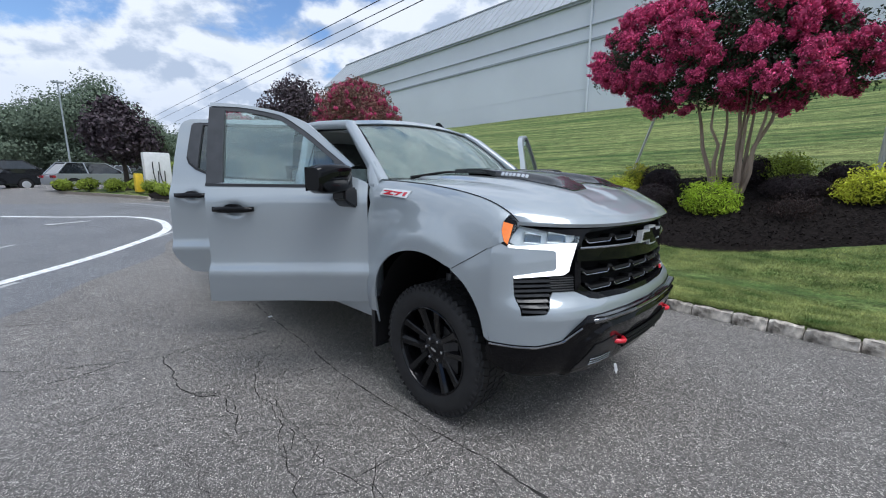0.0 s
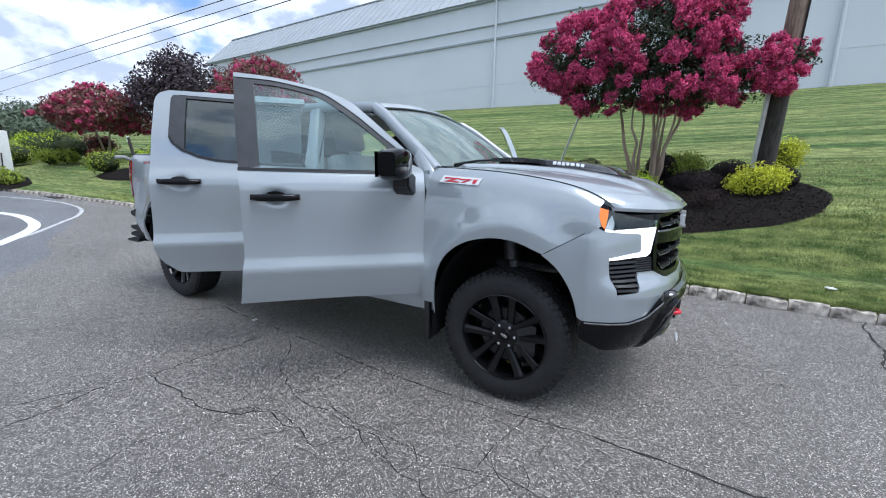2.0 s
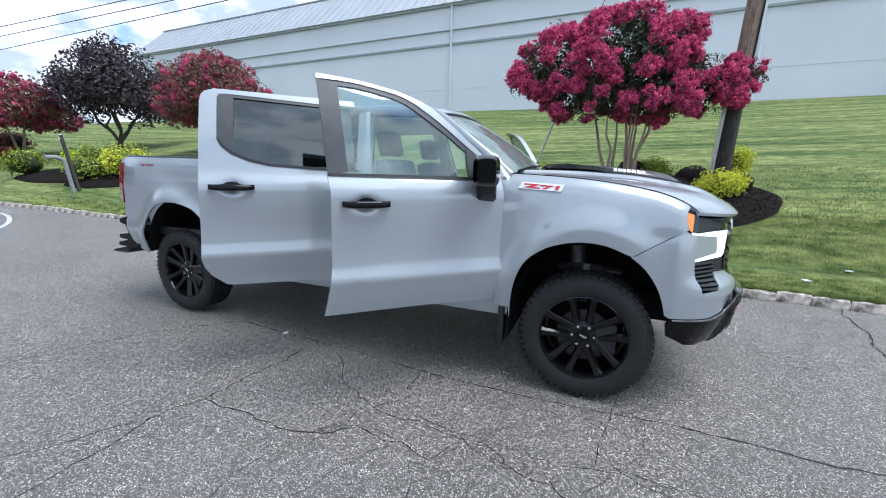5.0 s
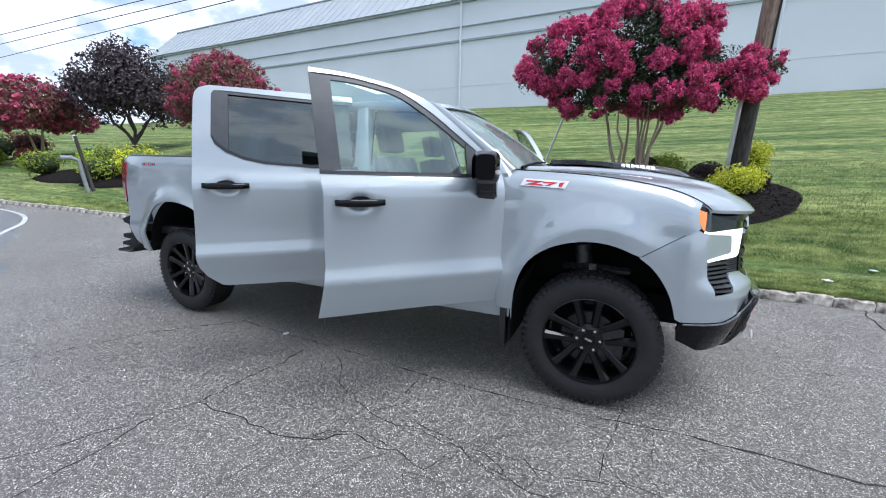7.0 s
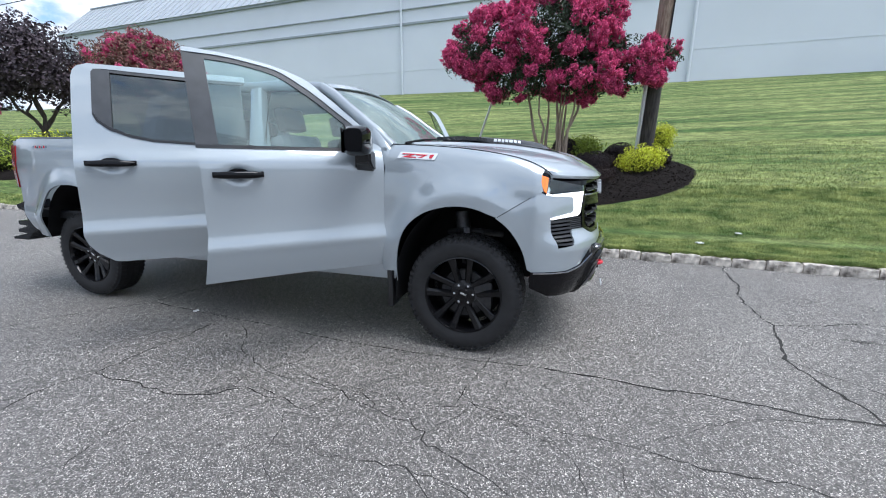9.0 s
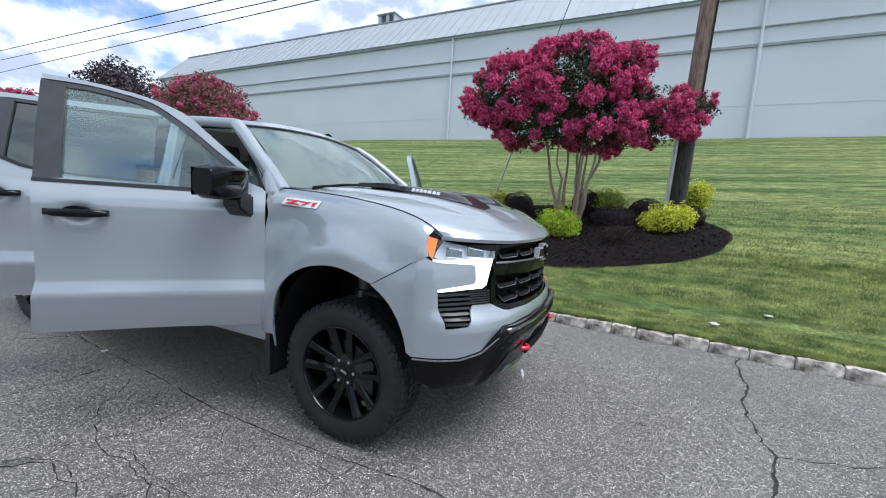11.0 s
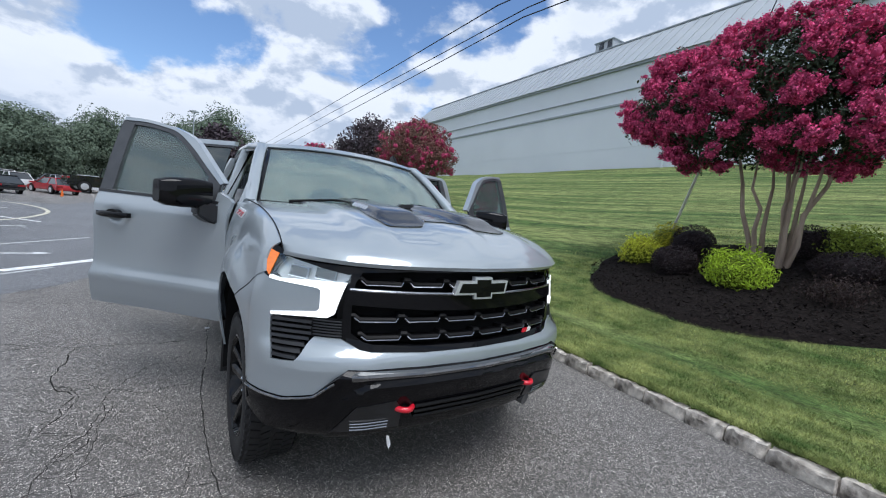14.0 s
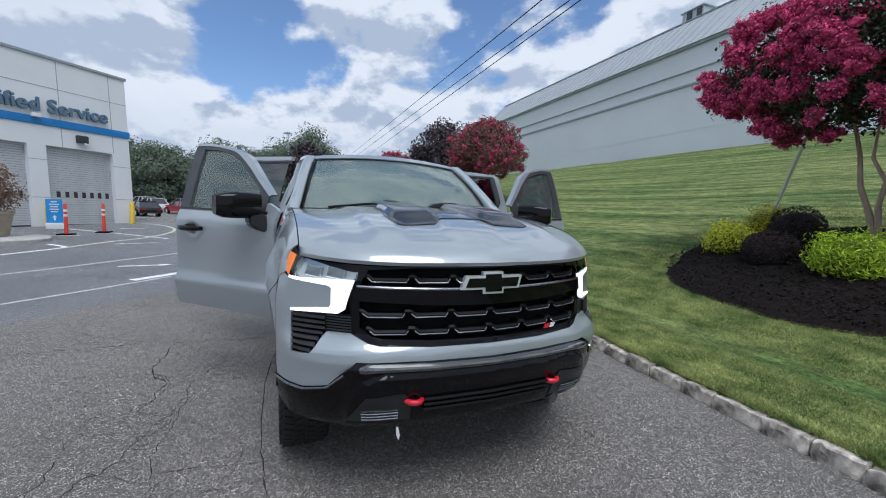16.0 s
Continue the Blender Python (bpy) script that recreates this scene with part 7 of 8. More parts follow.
# ---- cracks in the drive
def crack(pts, w, seed, label="dark jagged crack in the asphalt", sway=1.0):
    r = random.Random(seed)
    w *= 0.74
    P = [Vector((*p, 0)) for p in pts]
    path = []
    for a, b in zip(P, P[1:]):
        L = (b - a).length
        n_ = max(2, int(L / .045))
        d = (b - a).normalized()
        nr = Vector((-d.y, d.x, 0))
        off = 0
        for k in range(n_):
            off = off * .8 + r.gauss(0, .010) * sway
            path.append(a.lerp(b, k / n_) + nr * off * math.sin(math.pi * k / n_) ** .5)
    path.append(P[-1])
    bm = bmesh.new()
    rows = []
    for i, p in enumerate(path):
        d = (path[min(i + 1, len(path) - 1)] - path[max(i - 1, 0)]).normalized()
        nr = Vector((-d.y, d.x, 0))
        ww = w * (0.35 + 0.65 * abs(r.gauss(.7, .5))) * (1 if 0 < i < len(path) - 1 else .2)
        rows.append([bm.verts.new((q.x, q.y, lot_z(q.x, q.y) + .0025)) for q in (p - nr * ww / 2, p + nr * ww / 2)])
    for r0, r1 in zip(rows, rows[1:]):
        bm.faces.new((r0[0], r0[1], r1[1], r1[0]))
    return solid("crack", bm, CRACK, label, "crack", kind="structure")


# the long paving joint beside the truck, opening towards the front
crack([(-3.12, -.78), (-2.5, -.86), (-1.55, -.94), (-.9, -1.02), (-.4, -1.03), (.1, -1.03), (.55, -.99)], .011, 5, "long dark paving joint in the asphalt", sway=.35)
crack([(.55, -.99), (.82, -1.01), (1.26, -1.05), (1.5, -1.03), (2.0, -1.1), (2.35, -1.08), (3.2, -1.3)], .022, 16, sway=.7)
crack([(-4.18, -2.87), (-3.97, -2.47), (-3.93, -2.02), (-3.74, -1.6), (-3.58, -1.3), (-3.36, -1.05), (-3.12, -.80), (-3.06, -.36), (-2.7, .3)], .014, 1)
crack([(-4.18, -2.87), (-4.3, -3.3), (-4.2, -3.8)], .010, 17)
crack([(-2.25, -3.27), (-2.29, -2.88), (-2.29, -2.56), (-2.29, -2.32), (-2.33, -2.17), (-2.30, -2.02), (-2.22, -1.90), (-2.22, -1.71), (-2.18, -1.40), (-2.15, -1.04)], .014, 2)
crack([(-2.95, -3.0), (-2.52, -2.49), (-2.45, -2.33), (-2.33, -2.17)], .010, 18)
crack([(-2.22, -1.90), (-2.05, -1.92), (-1.89, -1.90), (-1.76, -1.93), (-1.58, -1.94), (-1.42, -1.91), (-1.24, -1.80), (-1.15, -1.75)], .014, 3)
crack([(-1.15, -1.75), (-.97, -1.80), (-.82, -1.79), (-.68, -1.84), (-.60, -1.66)], .010, 4)
crack([(-1.90, -1.00), (-1.64, -1.24), (-1.48, -1.40), (-1.34, -1.48), (-1.18, -1.55), (-.97, -1.59), (-.69, -1.61), (-.44, -1.60), (-.32, -1.68), (-.32, -1.75), (-.17, -1.77), (-.05, -1.76)], .007, 8)
crack([(-1.06, -1.54), (-.80, -1.55), (-.56, -1.57), (-.38, -1.57), (-.11, -1.60), (-.03, -1.61), (.18, -1.57), (.22, -1.52), (.35, -1.54), (.67, -1.62), (1.07, -1.64)], .006, 9)
crack([(-.92, -1.50), (-.74, -1.54), (-.56, -1.62), (-.44, -1.70), (-.25, -1.75)], .006, 10)
crack([(-.08, -1.74), (.03, -1.82), (.08, -1.92), (.15, -1.93), (.5, -2.1)], .011, 19)
crack([(-.20, -2.10), (-.12, -2.08), (-.02, -2.07), (.06, -2.10), (.3, -2.3)], .010, 20)
crack([(-.57, -1.62), (-.64, -1.82), (-.61, -1.88), (-.77, -1.90)], .005, 21)
crack([(-1.01, -1.32), (-1.09, -1.20), (-1.08, -1.04)], .009, 22)
crack([(-1.01, -1.32), (-1.18, -1.55)], .006, 23)
crack([(-1.42, -1.91), (-1.25, -1.78), (-1.02, -1.74), (-.92, -1.77)], .007, 24)
crack([(-.26, -1.54), (-.15, -1.66), (-.20, -1.76)], .005, 25)
crack([(-.87, -1.44), (-.62, -1.58), (-.43, -1.68), (-.19, -1.76)], .003, 26)
crack([(2.70, 2.45), (2.62, 2.10), (2.52, 1.79), (2.49, 1.49), (2.49, 1.25), (2.38, .94), (2.36, .75), (2.41, .27), (2.20, -.38), (2.30, -.85), (2.35, -1.08)], .026, 6)
crack([(2.20, -.38), (2.6, -.8), (3.3, -1.2)], .012, 7)
crack([(1.07, -1.62), (1.31, -1.70), (1.73, -1.70), (2.2, -1.9)], .011, 27)
crack([(2.41, .27), (3.2, .5), (4.5, .35)], .012, 11)
rr = random.Random(5)
for k in range(26):
    x, y = rr.uniform(-1.8, 1.6), rr.uniform(-2.3, -1.1)
    a = rr.uniform(0, 6.28)
    pts = [(x, y)]
    for j in range(rr.randint(2, 4)):
        a += rr.uniform(-.8, .8)
        L = rr.uniform(.12, .35)
        x, y = x + L * math.cos(a), y + L * math.sin(a)
        pts.append((x, y))
    crack(pts, rr.uniform(.003, .006), 100 + k, "hairline crack in the asphalt")
SPOT = material("oil_stain", (0.045, 0.044, 0.043), rough=0.75, vary=0.3, scale=15)


def fade_out(m):
    """A stain that thins towards its rim and lets the ground through."""
    nt = m.node_tree
    b, out = nt.nodes["Principled BSDF"], nt.nodes["Material Output"]
    co = nt.nodes.new("ShaderNodeTexCoord")
    mp = nt.nodes.new("ShaderNodeMapping")
    mp.inputs["Location"].default_value, mp.inputs["Scale"].default_value = (-1, -1, 0), (2, 2, 0)
    gr = nt.nodes.new("ShaderNodeTexGradient")
    gr.gradient_type = "SPHERICAL"
    no = nt.nodes.new("ShaderNodeTexNoise")
    no.inputs["Scale"].default_value, no.inputs["Detail"].default_value = 40, 6
    mu = nt.nodes.new("ShaderNodeMath")
    mu.operation, mu.use_clamp = "MULTIPLY", True
    mx = nt.nodes.new("ShaderNodeMixShader")
    tr = nt.nodes.new("ShaderNodeBsdfTransparent")
    nt.links.new(co.outputs["Generated"], mp.inputs[0])
    nt.links.new(mp.outputs[0], gr.inputs[0])
    nt.links.new(co.outputs["Object"], no.inputs["Vector"])
    nt.links.new(gr.outputs["Fac"], mu.inputs[0])
    nt.links.new(no.outputs["Fac"], mu.inputs[1])
    nt.links.new(mu.outputs[0], mx.inputs[0])
    nt.links.new(tr.outputs[0], mx.inputs[1])
    nt.links.new(b.outputs[0], mx.inputs[2])
    nt.links.new(mx.outputs[0], out.inputs[0])


fade_out(SPOT)
for x, y, a in ((.70, .98, .06), (1.62, .25, .10), (2.9, .1, .16), (.28, -1.39, .025), (-.9, -2.2, .02), (1.9, -2.4, .03), (.65, -1.1, .02)):
    bm = bmesh.new()
    bm.faces.new([bm.verts.new((x + a * (1 + .35 * math.sin(3 * t + x)) * math.cos(t), y + a * .45 * (1 + .3 * math.cos(2 * t)) * math.sin(t), lot_z(x, y) + .003)) for t in [2 * math.pi * k / 18 for k in range(18)]])
    solid("stain", bm, SPOT, "small dark stain on the asphalt", "stain", kind="structure")
# litter
for k, (x, y, s, rz) in enumerate(((-2.52, -.86, .040, 20), (3.07, 3.00, .07, 40), (2.45, 2.48, .085, 70))):
    bm = bmesh.new()
    for a in range(3):
        box(bm, (-s * .6, -s * .22, 0), (s * .6, s * .22, .008), .002, Matrix.Rotation(radians(50 * a), 4, "Z") @ Matrix.Rotation(radians(14 * (a - 1)), 4, "X"))
    z = .003 if k == 0 else lawn_z(x, y) + .015
    solid("litter", bm, WHITE_PAINT, "crumpled white scrap of litter", "litter", m=Matrix.Translation((x, y, z)) @ Matrix.Rotation(radians(rz), 4, "Z"))


# ---- parked cars far off
DARK_GLASS = material("dark_car_glass", (0.02, 0.025, 0.03), rough=0.05, coat=1.0, vary=0.2, scale=4)
C_SILVER = material("silver_car_paint", (0.42, 0.45, 0.49), rough=0.3, metal=0.4, coat=1.0, vary=0.02, scale=40)
C_BLACK = material("black_car_paint", (0.010, 0.011, 0.013), rough=0.25, coat=1.0, vary=0.1, scale=20)
C_RED = material("red_car_paint", (0.42, 0.012, 0.02), rough=0.3, coat=1.0, vary=0.05, scale=20)
C_WHITE = material("white_car_paint", (0.72, 0.73, 0.74), rough=0.3, coat=1.0, vary=0.02, scale=20)


def prism(pts, half, bevel):
    """A side outline drawn out across the car, with rounded edges."""
    bm = bmesh.new()
    a = [bm.verts.new((x, -half, z)) for x, z in pts]
    b = [bm.verts.new((x, half, z)) for x, z in pts]
    bm.faces.new(a)
    bm.faces.new(b[::-1])
    for q in range(len(pts)):
        bm.faces.new((a[q], b[q], b[(q + 1) % len(pts)], a[(q + 1) % len(pts)]))
    bmesh.ops.recalc_face_normals(bm, faces=bm.faces[:])
    bmesh.ops.bevel(bm, geom=[q for q in bm.edges if q.calc_face_angle(0) > .3], offset=bevel, segments=2, affect="EDGES")
    return bm


def car(label, x, y, rot, body_mat, L=4.7, H=1.65, pickup=False, cat="car"):
    """A parked car: nose towards +x."""
    t = thing("parked_car" if not pickup else "parked_pickup", label, cat, Matrix.Translation((x, y, lot_z(x, y))) @ Matrix.Rotation(radians(rot), 4, "Z"), group="parked cars")
    h, belt = L / 2, H * .60
    low = [(-h, .34), (-h - .02, .62), (-h + .04, belt - .06), (-h + .18, belt), (h - 1.30, belt + .02), (h - .40, belt - .12), (h - .08, belt - .26), (h, .55), (h - .06, .30)]
    body = part("body", prism(low, .90, .07), body_mat, t)
    x0, x1, x2, x3 = (-.62, -.52, .55, 1.15) if pickup else (-h + .16, -h + .72, .18, h - 1.20)
    bm = bmesh.new()
    r0 = [bm.verts.new(c) for c in ((x0, -.82, belt - .02), (x3, -.82, belt - .02), (x3, .82, belt - .02), (x0, .82, belt - .02))]
    r1 = [bm.verts.new(c) for c in ((x1, -.64, H - .05), (x2, -.64, H - .05), (x2, .64, H - .05), (x1, .64, H - .05))]
    for q in range(4):
        bm.faces.new((r0[q], r0[(q + 1) % 4], r1[(q + 1) % 4], r1[q]))
    bm.faces.new(r1)
    part("window_band", bm, DARK_GLASS, t, "dark tinted windows")
    bm = bmesh.new()
    box(bm, (x1 - .06, -.67, H - .06), (x2 + .05, .67, H), .025)
    part("roof", bm, body_mat, t)
    for sg in (-1, 1):
        for u in (0, .42, 1):
            lo, hi = Vector((x0 + (x3 - x0) * u, sg * .83, belt - .02)), Vector((x1 + (x2 - x1) * u, sg * .65, H - .03))
            bm = bmesh.new()
            tube(bm, [lo, hi], .035, 6)
            part("pillar", bm, body_mat, t)
        for wx in (-h + .85, h - .88):
            bm = bmesh.new()
            lathe(bm, [(.0001, -.05), (.39, -.05), (.39, .05), (.0001, .05)], 24, m=Matrix.Translation((wx, sg * .87, .37)))
            part("wheel_arch", bm, DULL_BLACK, body)
            bm = bmesh.new()
            lathe(bm, [(.0001, -.11), (.29, -.115), (.34, -.10), (.34, .10), (.29, .115), (.0001, .11)], 24, m=Matrix.Translation((wx, sg * .85, .34)))
            wl_ = part("wheel", bm, RUBBER, t)
            bm = bmesh.new()
            lathe(bm, [(.0001, -.13), (.19, -.125), (.22, -.118), (.22, .118), (.19, .125), (.0001, .13)], 20, m=Matrix.Translation((wx, sg * .85, .34)))
            part("rim", bm, RIM_SILVER, wl_)
        bm = bmesh.new()
        box(bm, (-h - .03, sg * .66 - .20, belt - .24), (-h + .16, sg * .66 + .24, belt - .10), .02)
        part("tail_lamp", bm, TAIL_RED, t)
        bm = bmesh.new()
        box(bm, (h - .34, sg * .64 - .20, belt - .34), (h - .02, sg * .64 + .25, belt - .22), .02)
        part("head_lamp", bm, LAMP_CLEAR, t)
        bm = bmesh.new()
        box(bm, (x3 - .30, sg * .93 - .08, belt), (x3 - .18, sg * .93 + .08, belt + .12), .02)
        part("side_mirror", bm, body_mat, t)
    if pickup:
        bm = bmesh.new()
        box(bm, (-h + .10, -.78, belt - .04), (-.75, .78, belt + .005))
        part("load_bed", bm, DULL_BLACK, t)
    return t


car("silver crossover parked behind the island bed", -31.2, .75, 108, C_SILVER, 4.8, 1.66)
car("silver-grey car parked beside the crossover", -34.2, 3.4, 100, C_SILVER, 4.6, 1.5)
car("black pickup parked far across the lot", -35.4, -4.4, 110, C_BLACK, 5.4, 1.75, True, "pickup truck")
car("dark car parked by the trees", -45, -2.6, 100, C_BLACK, 4.7, 1.7)
car("black saloon parked in the lot", -43.0, -12.2, 214, C_BLACK, 4.6, 1.45)
car("red saloon parked in the lot", -47.5, -9.6, 214, C_RED, 4.7, 1.43)
car("white pickup parked in the lot", -53.5, -8.0, 214, C_WHITE, 5.3, 1.8, True, "pickup truck")
car("white car in the far row", -52.0, -13.4, 214, C_WHITE, 4.6, 1.5)
car("silver car in the far row", -56.0, -11.0, 214, C_SILVER, 4.6, 1.5)
car("silver car at the lot's end", -50.5, -17.0, 214, C_SILVER, 4.6, 1.5)
car("white car at the lot's end", -57.0, -15.4, 214, C_WHITE, 4.6, 1.5)
car("grey car at the lot's end", -58.0, -19.5, 214, C_SILVER, 4.6, 1.5)
cone = thing("traffic_cone", "small orange cone on the asphalt by the red car", "traffic cone", Matrix.Translation((-42.0, -8.2, lot_z(-42.0, -8.2))))
bm = bmesh.new()
box(bm, (-.18, -.18, 0), (.18, .18, .03), .01)
part("base", bm, RUBBER, cone)
bm = bmesh.new()
lathe(bm, [(.13, .03), (.03, .70), (.0001, .70)], 14, axis="z")
part("cone_body", bm, material("cone_orange", (0.75, 0.16, 0.02), rough=0.5, vary=0.1, scale=8), cone)

# ---- charging point and far beds along the drive
chg = thing("charging_point", "white charging cabinet with hanging black cables", "charging point", Matrix.Translation((-24.4, 2.55, lawn_z(-24.4, 2.55))) @ Matrix.Rotation(radians(8), 4, "Z"))
bm = bmesh.new()
box(bm, (-.18, -.62, .10), (.18, .62, 2.05), 0.10)
part("cabinet", bm, WHITE_PAINT, chg)
bm = bmesh.new()
for y0 in (-.25, .05):
    tube(bm, [(.20, y0, 1.55), (.34, y0 - .05, 1.0), (.36, y0 + .02, .45), (.30, y0 + .16, .40), (.22, y0 + .22, 1.1)], .025, 6)
part("cable", bm, CABLE, chg)
bm = bmesh.new()
box(bm, (.1, -1.15, 0), (.4, -.80, .95), 0.06)
part("yellow_cover", bm, YELLOW, chg, "yellow post cover")


def far_bed(label, x, y, a, b, rot=0.0):
    solid("planting_bed", bed_mesh((x, y), a, b, rot, 0.10), MULCH, label, "planting bed", kind="structure", angle=70)


far_bed("dark mulch bed by the charging point", -23.0, 2.55, 2.6, .75, radians(-12))
far_bed("dark mulch bed under clipped bushes", -18.4, 5.25, 3.0, 1.0, radians(-4))
far_bed("dark mulch bed below the purple tree", -15.4, 4.9, 1.5, .75, radians(10))
GF = "bushes along the drive"
for x, y, w, h, m_, lab, core in ((-21.2, 2.2, .8, .6, LEAF_MID, "small round green bush", CORE_GREEN), (-22.3, 2.3, .8, .65, LEAF_MID, "small round green bush", CORE_GREEN), (-23.4, 2.0, .9, .7, LEAF_MID, "small round green bush", CORE_GREEN),
                                  (-24.9, 1.7, .9, .7, LEAF_MID, "small round green bush", CORE_GREEN), (-26.0, .9, 1.0, .7, LEAF_MID, "small round green bush", CORE_GREEN), (-27.2, -.1, 1.0, .7, LEAF_MID, "small round green bush", CORE_GREEN),
                                  (-28.3, -1.0, 1.0, .65, LEAF_MID, "small round green bush", CORE_GREEN),
                                  (-20.2, 4.9, 1.5, 1.1, LEAF_MID, "clipped green dome bush", CORE_GREEN), (-17.9, 5.5, 1.3, .9, LEAF_LIME, "yellow-green bush in a far bed", CORE_GOLD), (-16.6, 5.4, 1.5, 1.1, LEAF_MID, "green bush in a far bed", CORE_GREEN),
                                  (-15.0, 5.3, 1.5, 1.2, LEAF_GOLD, "yellow bush in a far bed", CORE_GOLD), (-16.0, 4.7, 1.4, .9, LEAF_MID, "green bush in a far bed", CORE_GREEN), (-18.9, 5.9, .9, .8, LEAF_GREEN, "dark bush dotted with white flowers", CORE_GREEN),
                                  (-26.4, 7.0, 1.1, .8, LEAF_RED, "rusty-leaved bush far up the lawn", CORE_DARK), (-28.6, 6.4, 1.2, .9, LEAF_MID, "round green bush far up the lawn", CORE_GREEN), (-29.7, 6.0, 1.2, .9, LEAF_MID, "round green bush far up the lawn", CORE_GREEN),
                                  (-31, 7.4, 2.4, 1.6, LEAF_GREEN, "dark hedge bush far up the lawn", CORE_GREEN), (-32.4, 5.2, 2.6, 1.5, LEAF_MID, "broad hedge bush far up the lawn", CORE_GREEN), (-34, 6.8, 2.6, 1.8, LEAF_LIME, "pale hedge bush far up the lawn", CORE_GREEN),
                                  (-33.5, 3.4, 2.4, 1.3, LEAF_GREEN, "dark hedge bush by the lot", CORE_GREEN), (-36, 8.6, 2.6, 1.8, LEAF_MID, "broad hedge bush far up the lawn", CORE_GREEN), (-30.5, 8.8, 2.0, 1.5, LEAF_RED, "rusty hedge bush far up the lawn", CORE_DARK)):
    bush(lab, x, y, w, h, m_, 1100, .045 if x > -24 else .06, core=core, group=GF, dz=.03)
post = thing("sign_post", "leaning dark post with a grey board and pale elbow pipe", "post", Matrix.Translation((-15.05, 3.95, lawn_z(-15.05, 3.95))) @ Matrix.Diagonal((.70, .70, .70, 1)))
bm = bmesh.new()
tube(bm, [(0, 0, -.1), (-.22, -.30, 2.35)], .075, 8)
part("post", bm, POLE_TAR, post)
bm = bmesh.new()
tube(bm, [(.0, -.22, -.1), (-.10, -.36, 1.30)], .08, 10)
tube(bm, [(-.10, -.36, 1.30), (-.16, -.60, 1.42), (-.20, -.95, 1.40)], [.08, .09, .10], 10)
part("elbow_pipe", bm, material("grey_pipe", (0.24, 0.26, 0.265), rough=0.6, vary=0.12, scale=6), post)
bm = bmesh.new()
box(bm, (-.27, -.36, 2.15), (-.19, -.28, 2.40), 0.01)
part("post_cap", bm, WHITE_PAINT, post)
bm = bmesh.new()
box(bm, (-18.15, curb_y(-17.6) - .32, rise(-17.6) - .02), (-17.05, curb_y(-17.6) - .06, rise(-17.6) + .010))
drain = solid("drain_grate", bm, DULL_BLACK, "black iron storm drain grate at the curb", "drain")
for k in range(9):
    bm = bmesh.new()
    box(bm, (-18.1 + k * .118, curb_y(-17.6) - .31, rise(-17.6) + .010), (-18.04 + k * .118, curb_y(-17.6) - .07, rise(-17.6) + .022), .004)
    part("grate_bar", bm, STEEL, drain)

# ---- lamp post and distant woods
for x, y, h in ((-56, 1.2, 9.5), (-62, -20, 10)):
    lp = thing("street_lamp", "thin grey lamp post far behind the cars", "street lamp", Matrix.Translation((x, y, lot_z(x, y))))
    bm = bmesh.new()
    tube(bm, [(0, 0, -.3), (0, 0, h)], [.10, .06], 8)
    part("pole", bm, WALL_TRIM, lp)
    bm = bmesh.new()
    box(bm, (-.2, -.5, h - .05), (.2, .5, h + .1), .04)
    part("lamp_head", bm, WALL_TRIM, lp)


def woods_tree(az, dist, el, width, mat, label):
    """A far tree by its bearing, distance and apparent height."""
    a = radians(az)
    x, y = dist * math.cos(a), dist * math.sin(a)
    ztop = 1.45 + dist * math.tan(radians(el + 0.8))
    base = lot_z(x, y) - .05 if x > -69.5 else -.62
    h = ztop - base
    w = width
    bl = [((0, 0, h * .60), (w * .40, w * .40, h * .30)), ((0, 0, h * .82), (w * .28, w * .28, h * .18))]
    for k in range(7):
        t = 2 * math.pi * (k + rng.random()) / 7
        bl.append(((w * .30 * math.cos(t), w * .30 * math.sin(t), h * rng.uniform(.30, .70)), (w * .26, w * .26, h * .17)))
    bl.append(((0, 0, h * .25), (w * .46, w * .46, h * .24)))
    t = tree(label, x, y, h * .35, bl, 16000, .155 * dist / 70, mat, r0=.28, z=base, spread=0.4)
    return t


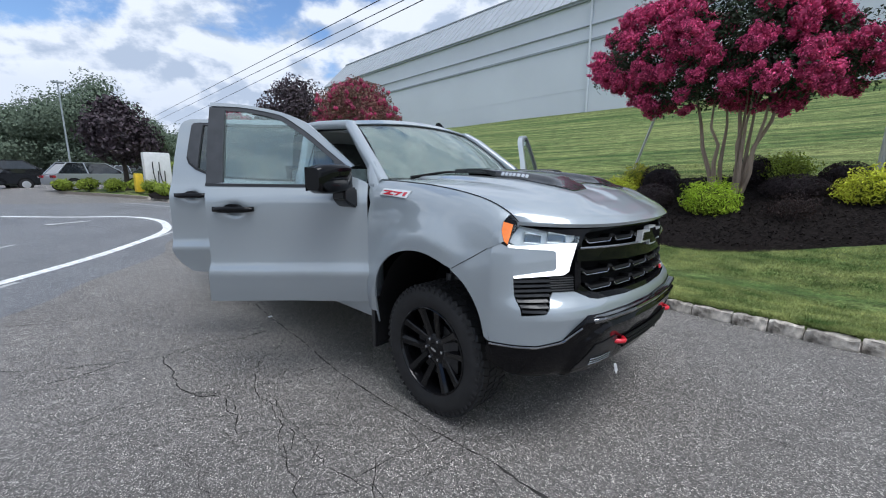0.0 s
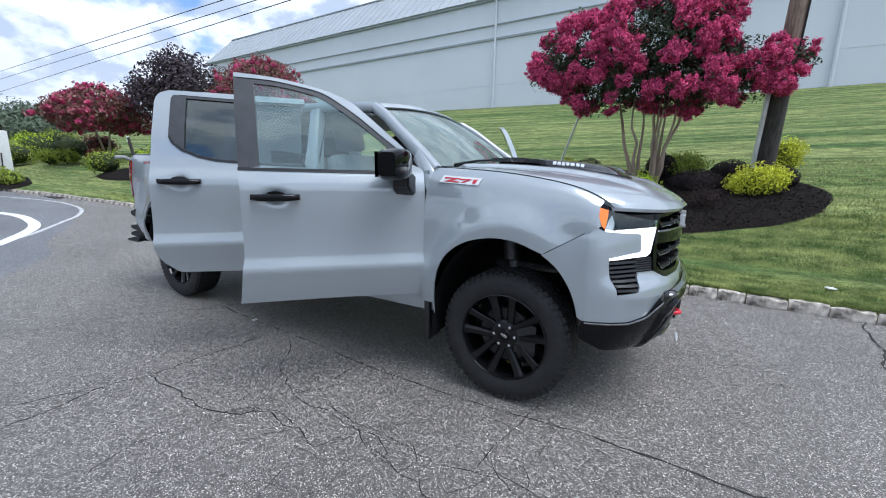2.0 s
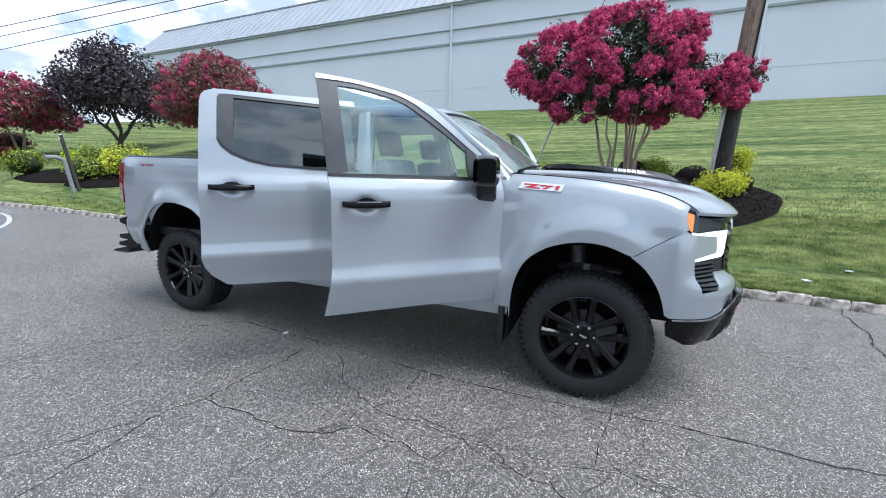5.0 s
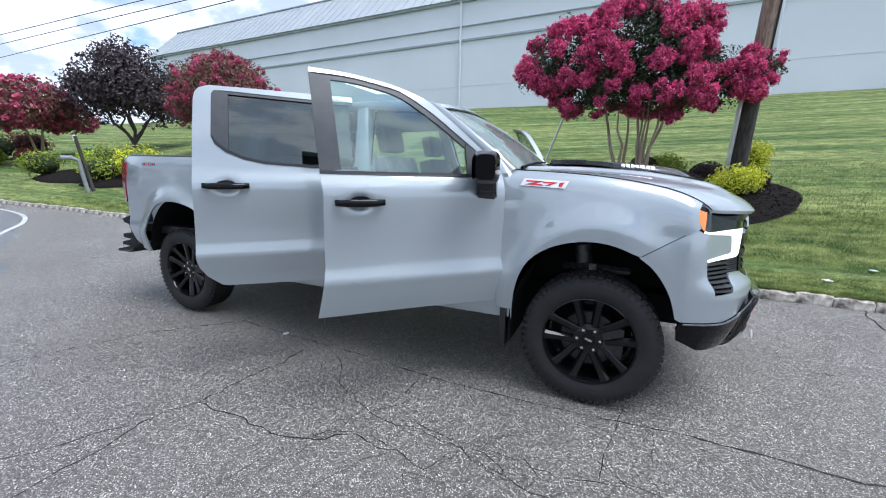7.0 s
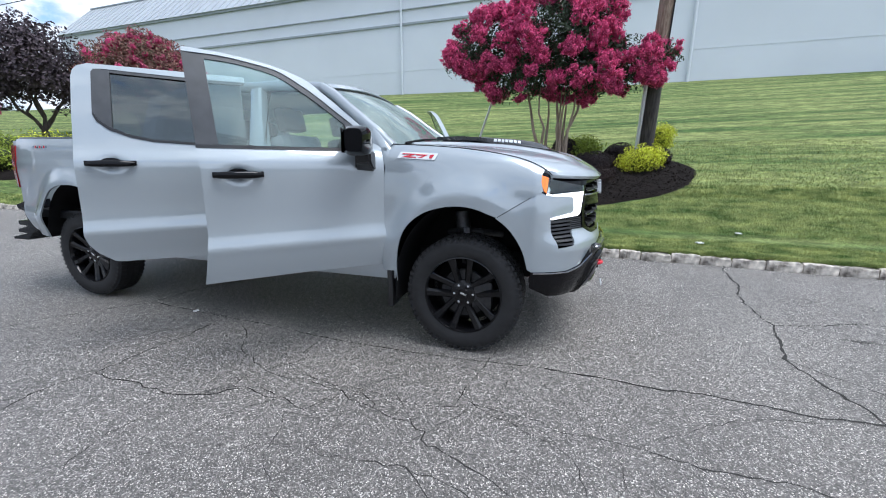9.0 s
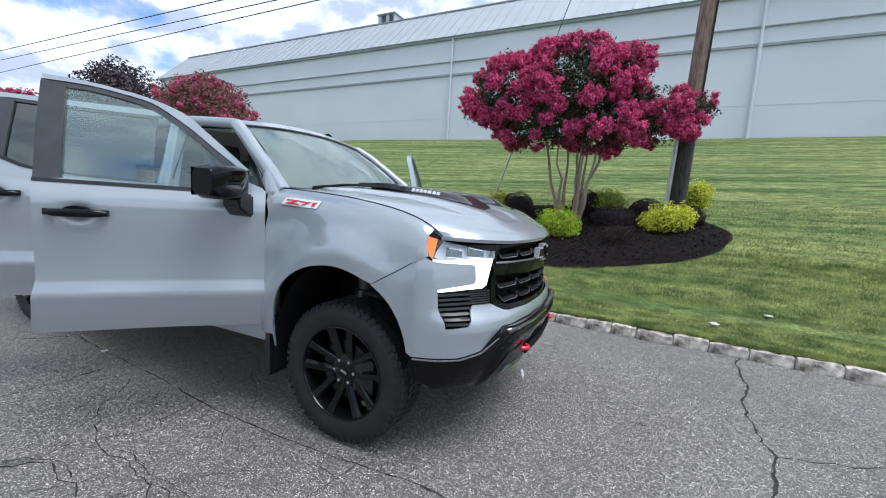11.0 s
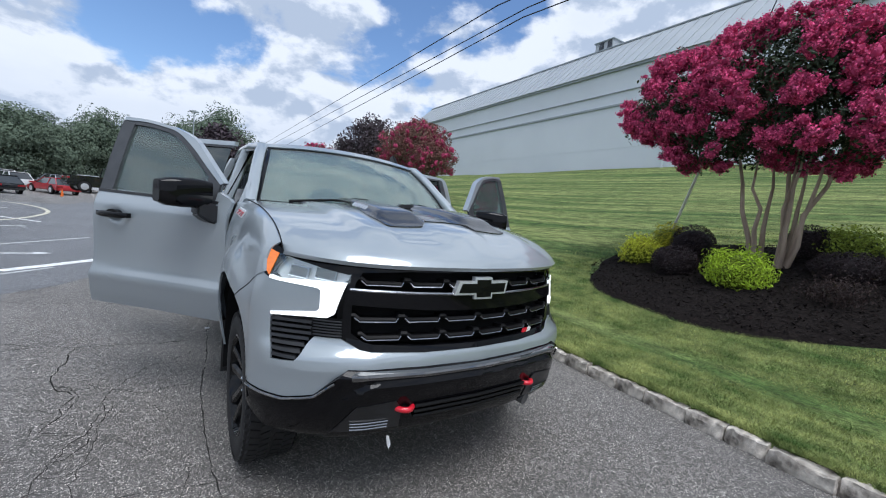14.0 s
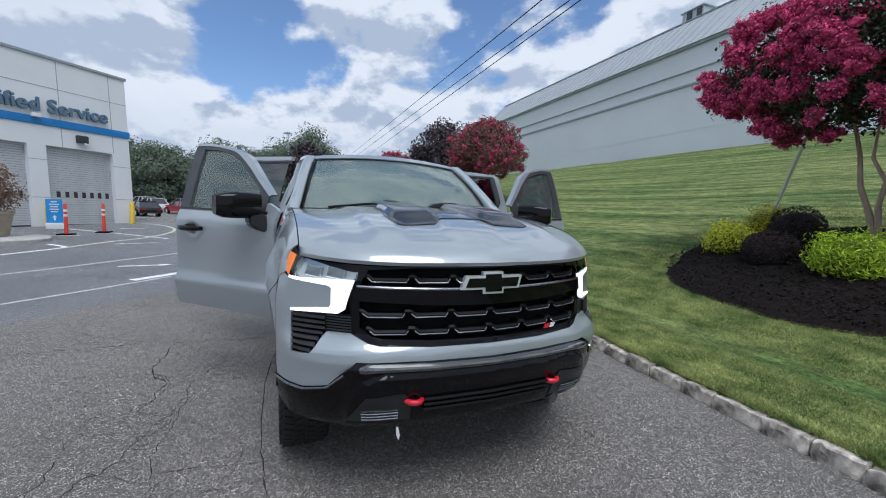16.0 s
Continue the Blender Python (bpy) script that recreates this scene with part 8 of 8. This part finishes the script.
for az, d, el, w, lab in ((201, 74, 6.5, 11, "leafy green tree at the lot's edge"), (197, 72, 6.3, 10, "leafy green tree at the lot's edge"), (194.5, 66, 6.2, 9, "leafy green tree at the lot's edge"), (192.3, 70, 6.0, 9, "leafy green tree at the lot's edge"), (190, 68, 4.9, 9, "low leafy green tree at the lot's edge"),
                          (187.2, 72, 7.4, 9, "tall leafy green tree at the lot's edge"), (184.6, 74, 6.8, 9, "leafy green tree at the lot's edge"), (182, 66, 6.5, 10, "leafy green tree at the lot's edge"), (179.6, 70, 7.9, 10, "leafy green tree at the lot's edge"), (177.4, 62, 8.6, 9, "tall leafy green tree at the lot's edge"),
                          (175.6, 66, 10.3, 9, "tallest leafy tree with an open top"), (173.6, 62, 7.8, 8, "leafy green tree at the lot's edge"), (171.4, 70, 6.0, 8, "leafy green tree behind the cars"), (169, 85, 4.6, 11, "leafy green tree in the distance"), (166.5, 85, 5.3, 12, "leafy green tree in the distance"), (164, 88, 5.1, 11, "leafy green tree in the distance"), (161.5, 90, 4.8, 12, "leafy green tree in the distance"), (158.5, 92, 4.6, 12, "leafy green tree in the distance"), (155, 95, 4.2, 12, "leafy green tree in the distance"),
                          (205, 80, 6.0, 12, "leafy green tree at the lot's edge"), (210, 85, 6.0, 13, "leafy green tree at the lot's edge")):
    woods_tree(az, d, el, w, LEAF_WOOD, lab)

# ---- grass blades on the lawn
def blades(n, x0, x1, d0, d1, h, w, bias=1.0):
    x = rng.uniform(x0, x1, n)
    d = d0 + (d1 - d0) * rng.random(n) ** bias
    y = np.array([curb_y(a) for a in x]) + d
    keep = np.array([in_bed(a, b, -.05) > 1 for a, b in zip(x, y)])
    # thin out towards the edges of the close-up stretch
    keep &= rng.random(n) < np.clip((x - x0) / 2.5, 0, 1)
    x, y = x[keep], y[keep]
    z = np.array([lawn_z(a, b) for a, b in zip(x, y)]) - .02
    m = len(x)
    a = rng.uniform(0, 2 * math.pi, m)
    hh = h * rng.uniform(.55, 1.3, m)
    lean = rng.uniform(.2, 1.3, m) * hh
    la = rng.uniform(0, 2 * math.pi, m)
    v = np.empty((m, 3, 3))
    dx, dy = np.cos(a) * w, np.sin(a) * w
    v[:, 0] = np.stack([x - dx, y - dy, z], 1)
    v[:, 1] = np.stack([x + dx, y + dy, z], 1)
    v[:, 2] = np.stack([x + lean * np.cos(la), y + lean * np.sin(la), z + hh], 1)
    return v.reshape(-1, 3)


v = np.concatenate([blades(360000, -3.5, 6.0, .08, 3.2, .023, .0025, 1.2), blades(30000, -3.5, 6.0, .055, .16, .042, .0024), blades(45000, -3.5, 7, 2.6, 6.5, .034, .005, 1.9), blades(16000, -16, -3.5, .08, .6, .05, .007)])
me = bpy.data.meshes.new("grass")
me.vertices.add(len(v))
me.vertices.foreach_set("co", v.astype(np.float32).ravel())
nt_ = len(v) // 3
me.loops.add(len(v))
me.loops.foreach_set("vertex_index", np.arange(len(v), dtype=np.int32))
me.polygons.add(nt_)
me.polygons.foreach_set("loop_start", np.arange(0, len(v), 3, dtype=np.int32))
me.update(calc_edges=True)
me.materials.append(GRASS)
tagged(new("grass", me), "short mown green grass on the bank", "grass", kind="stuff")
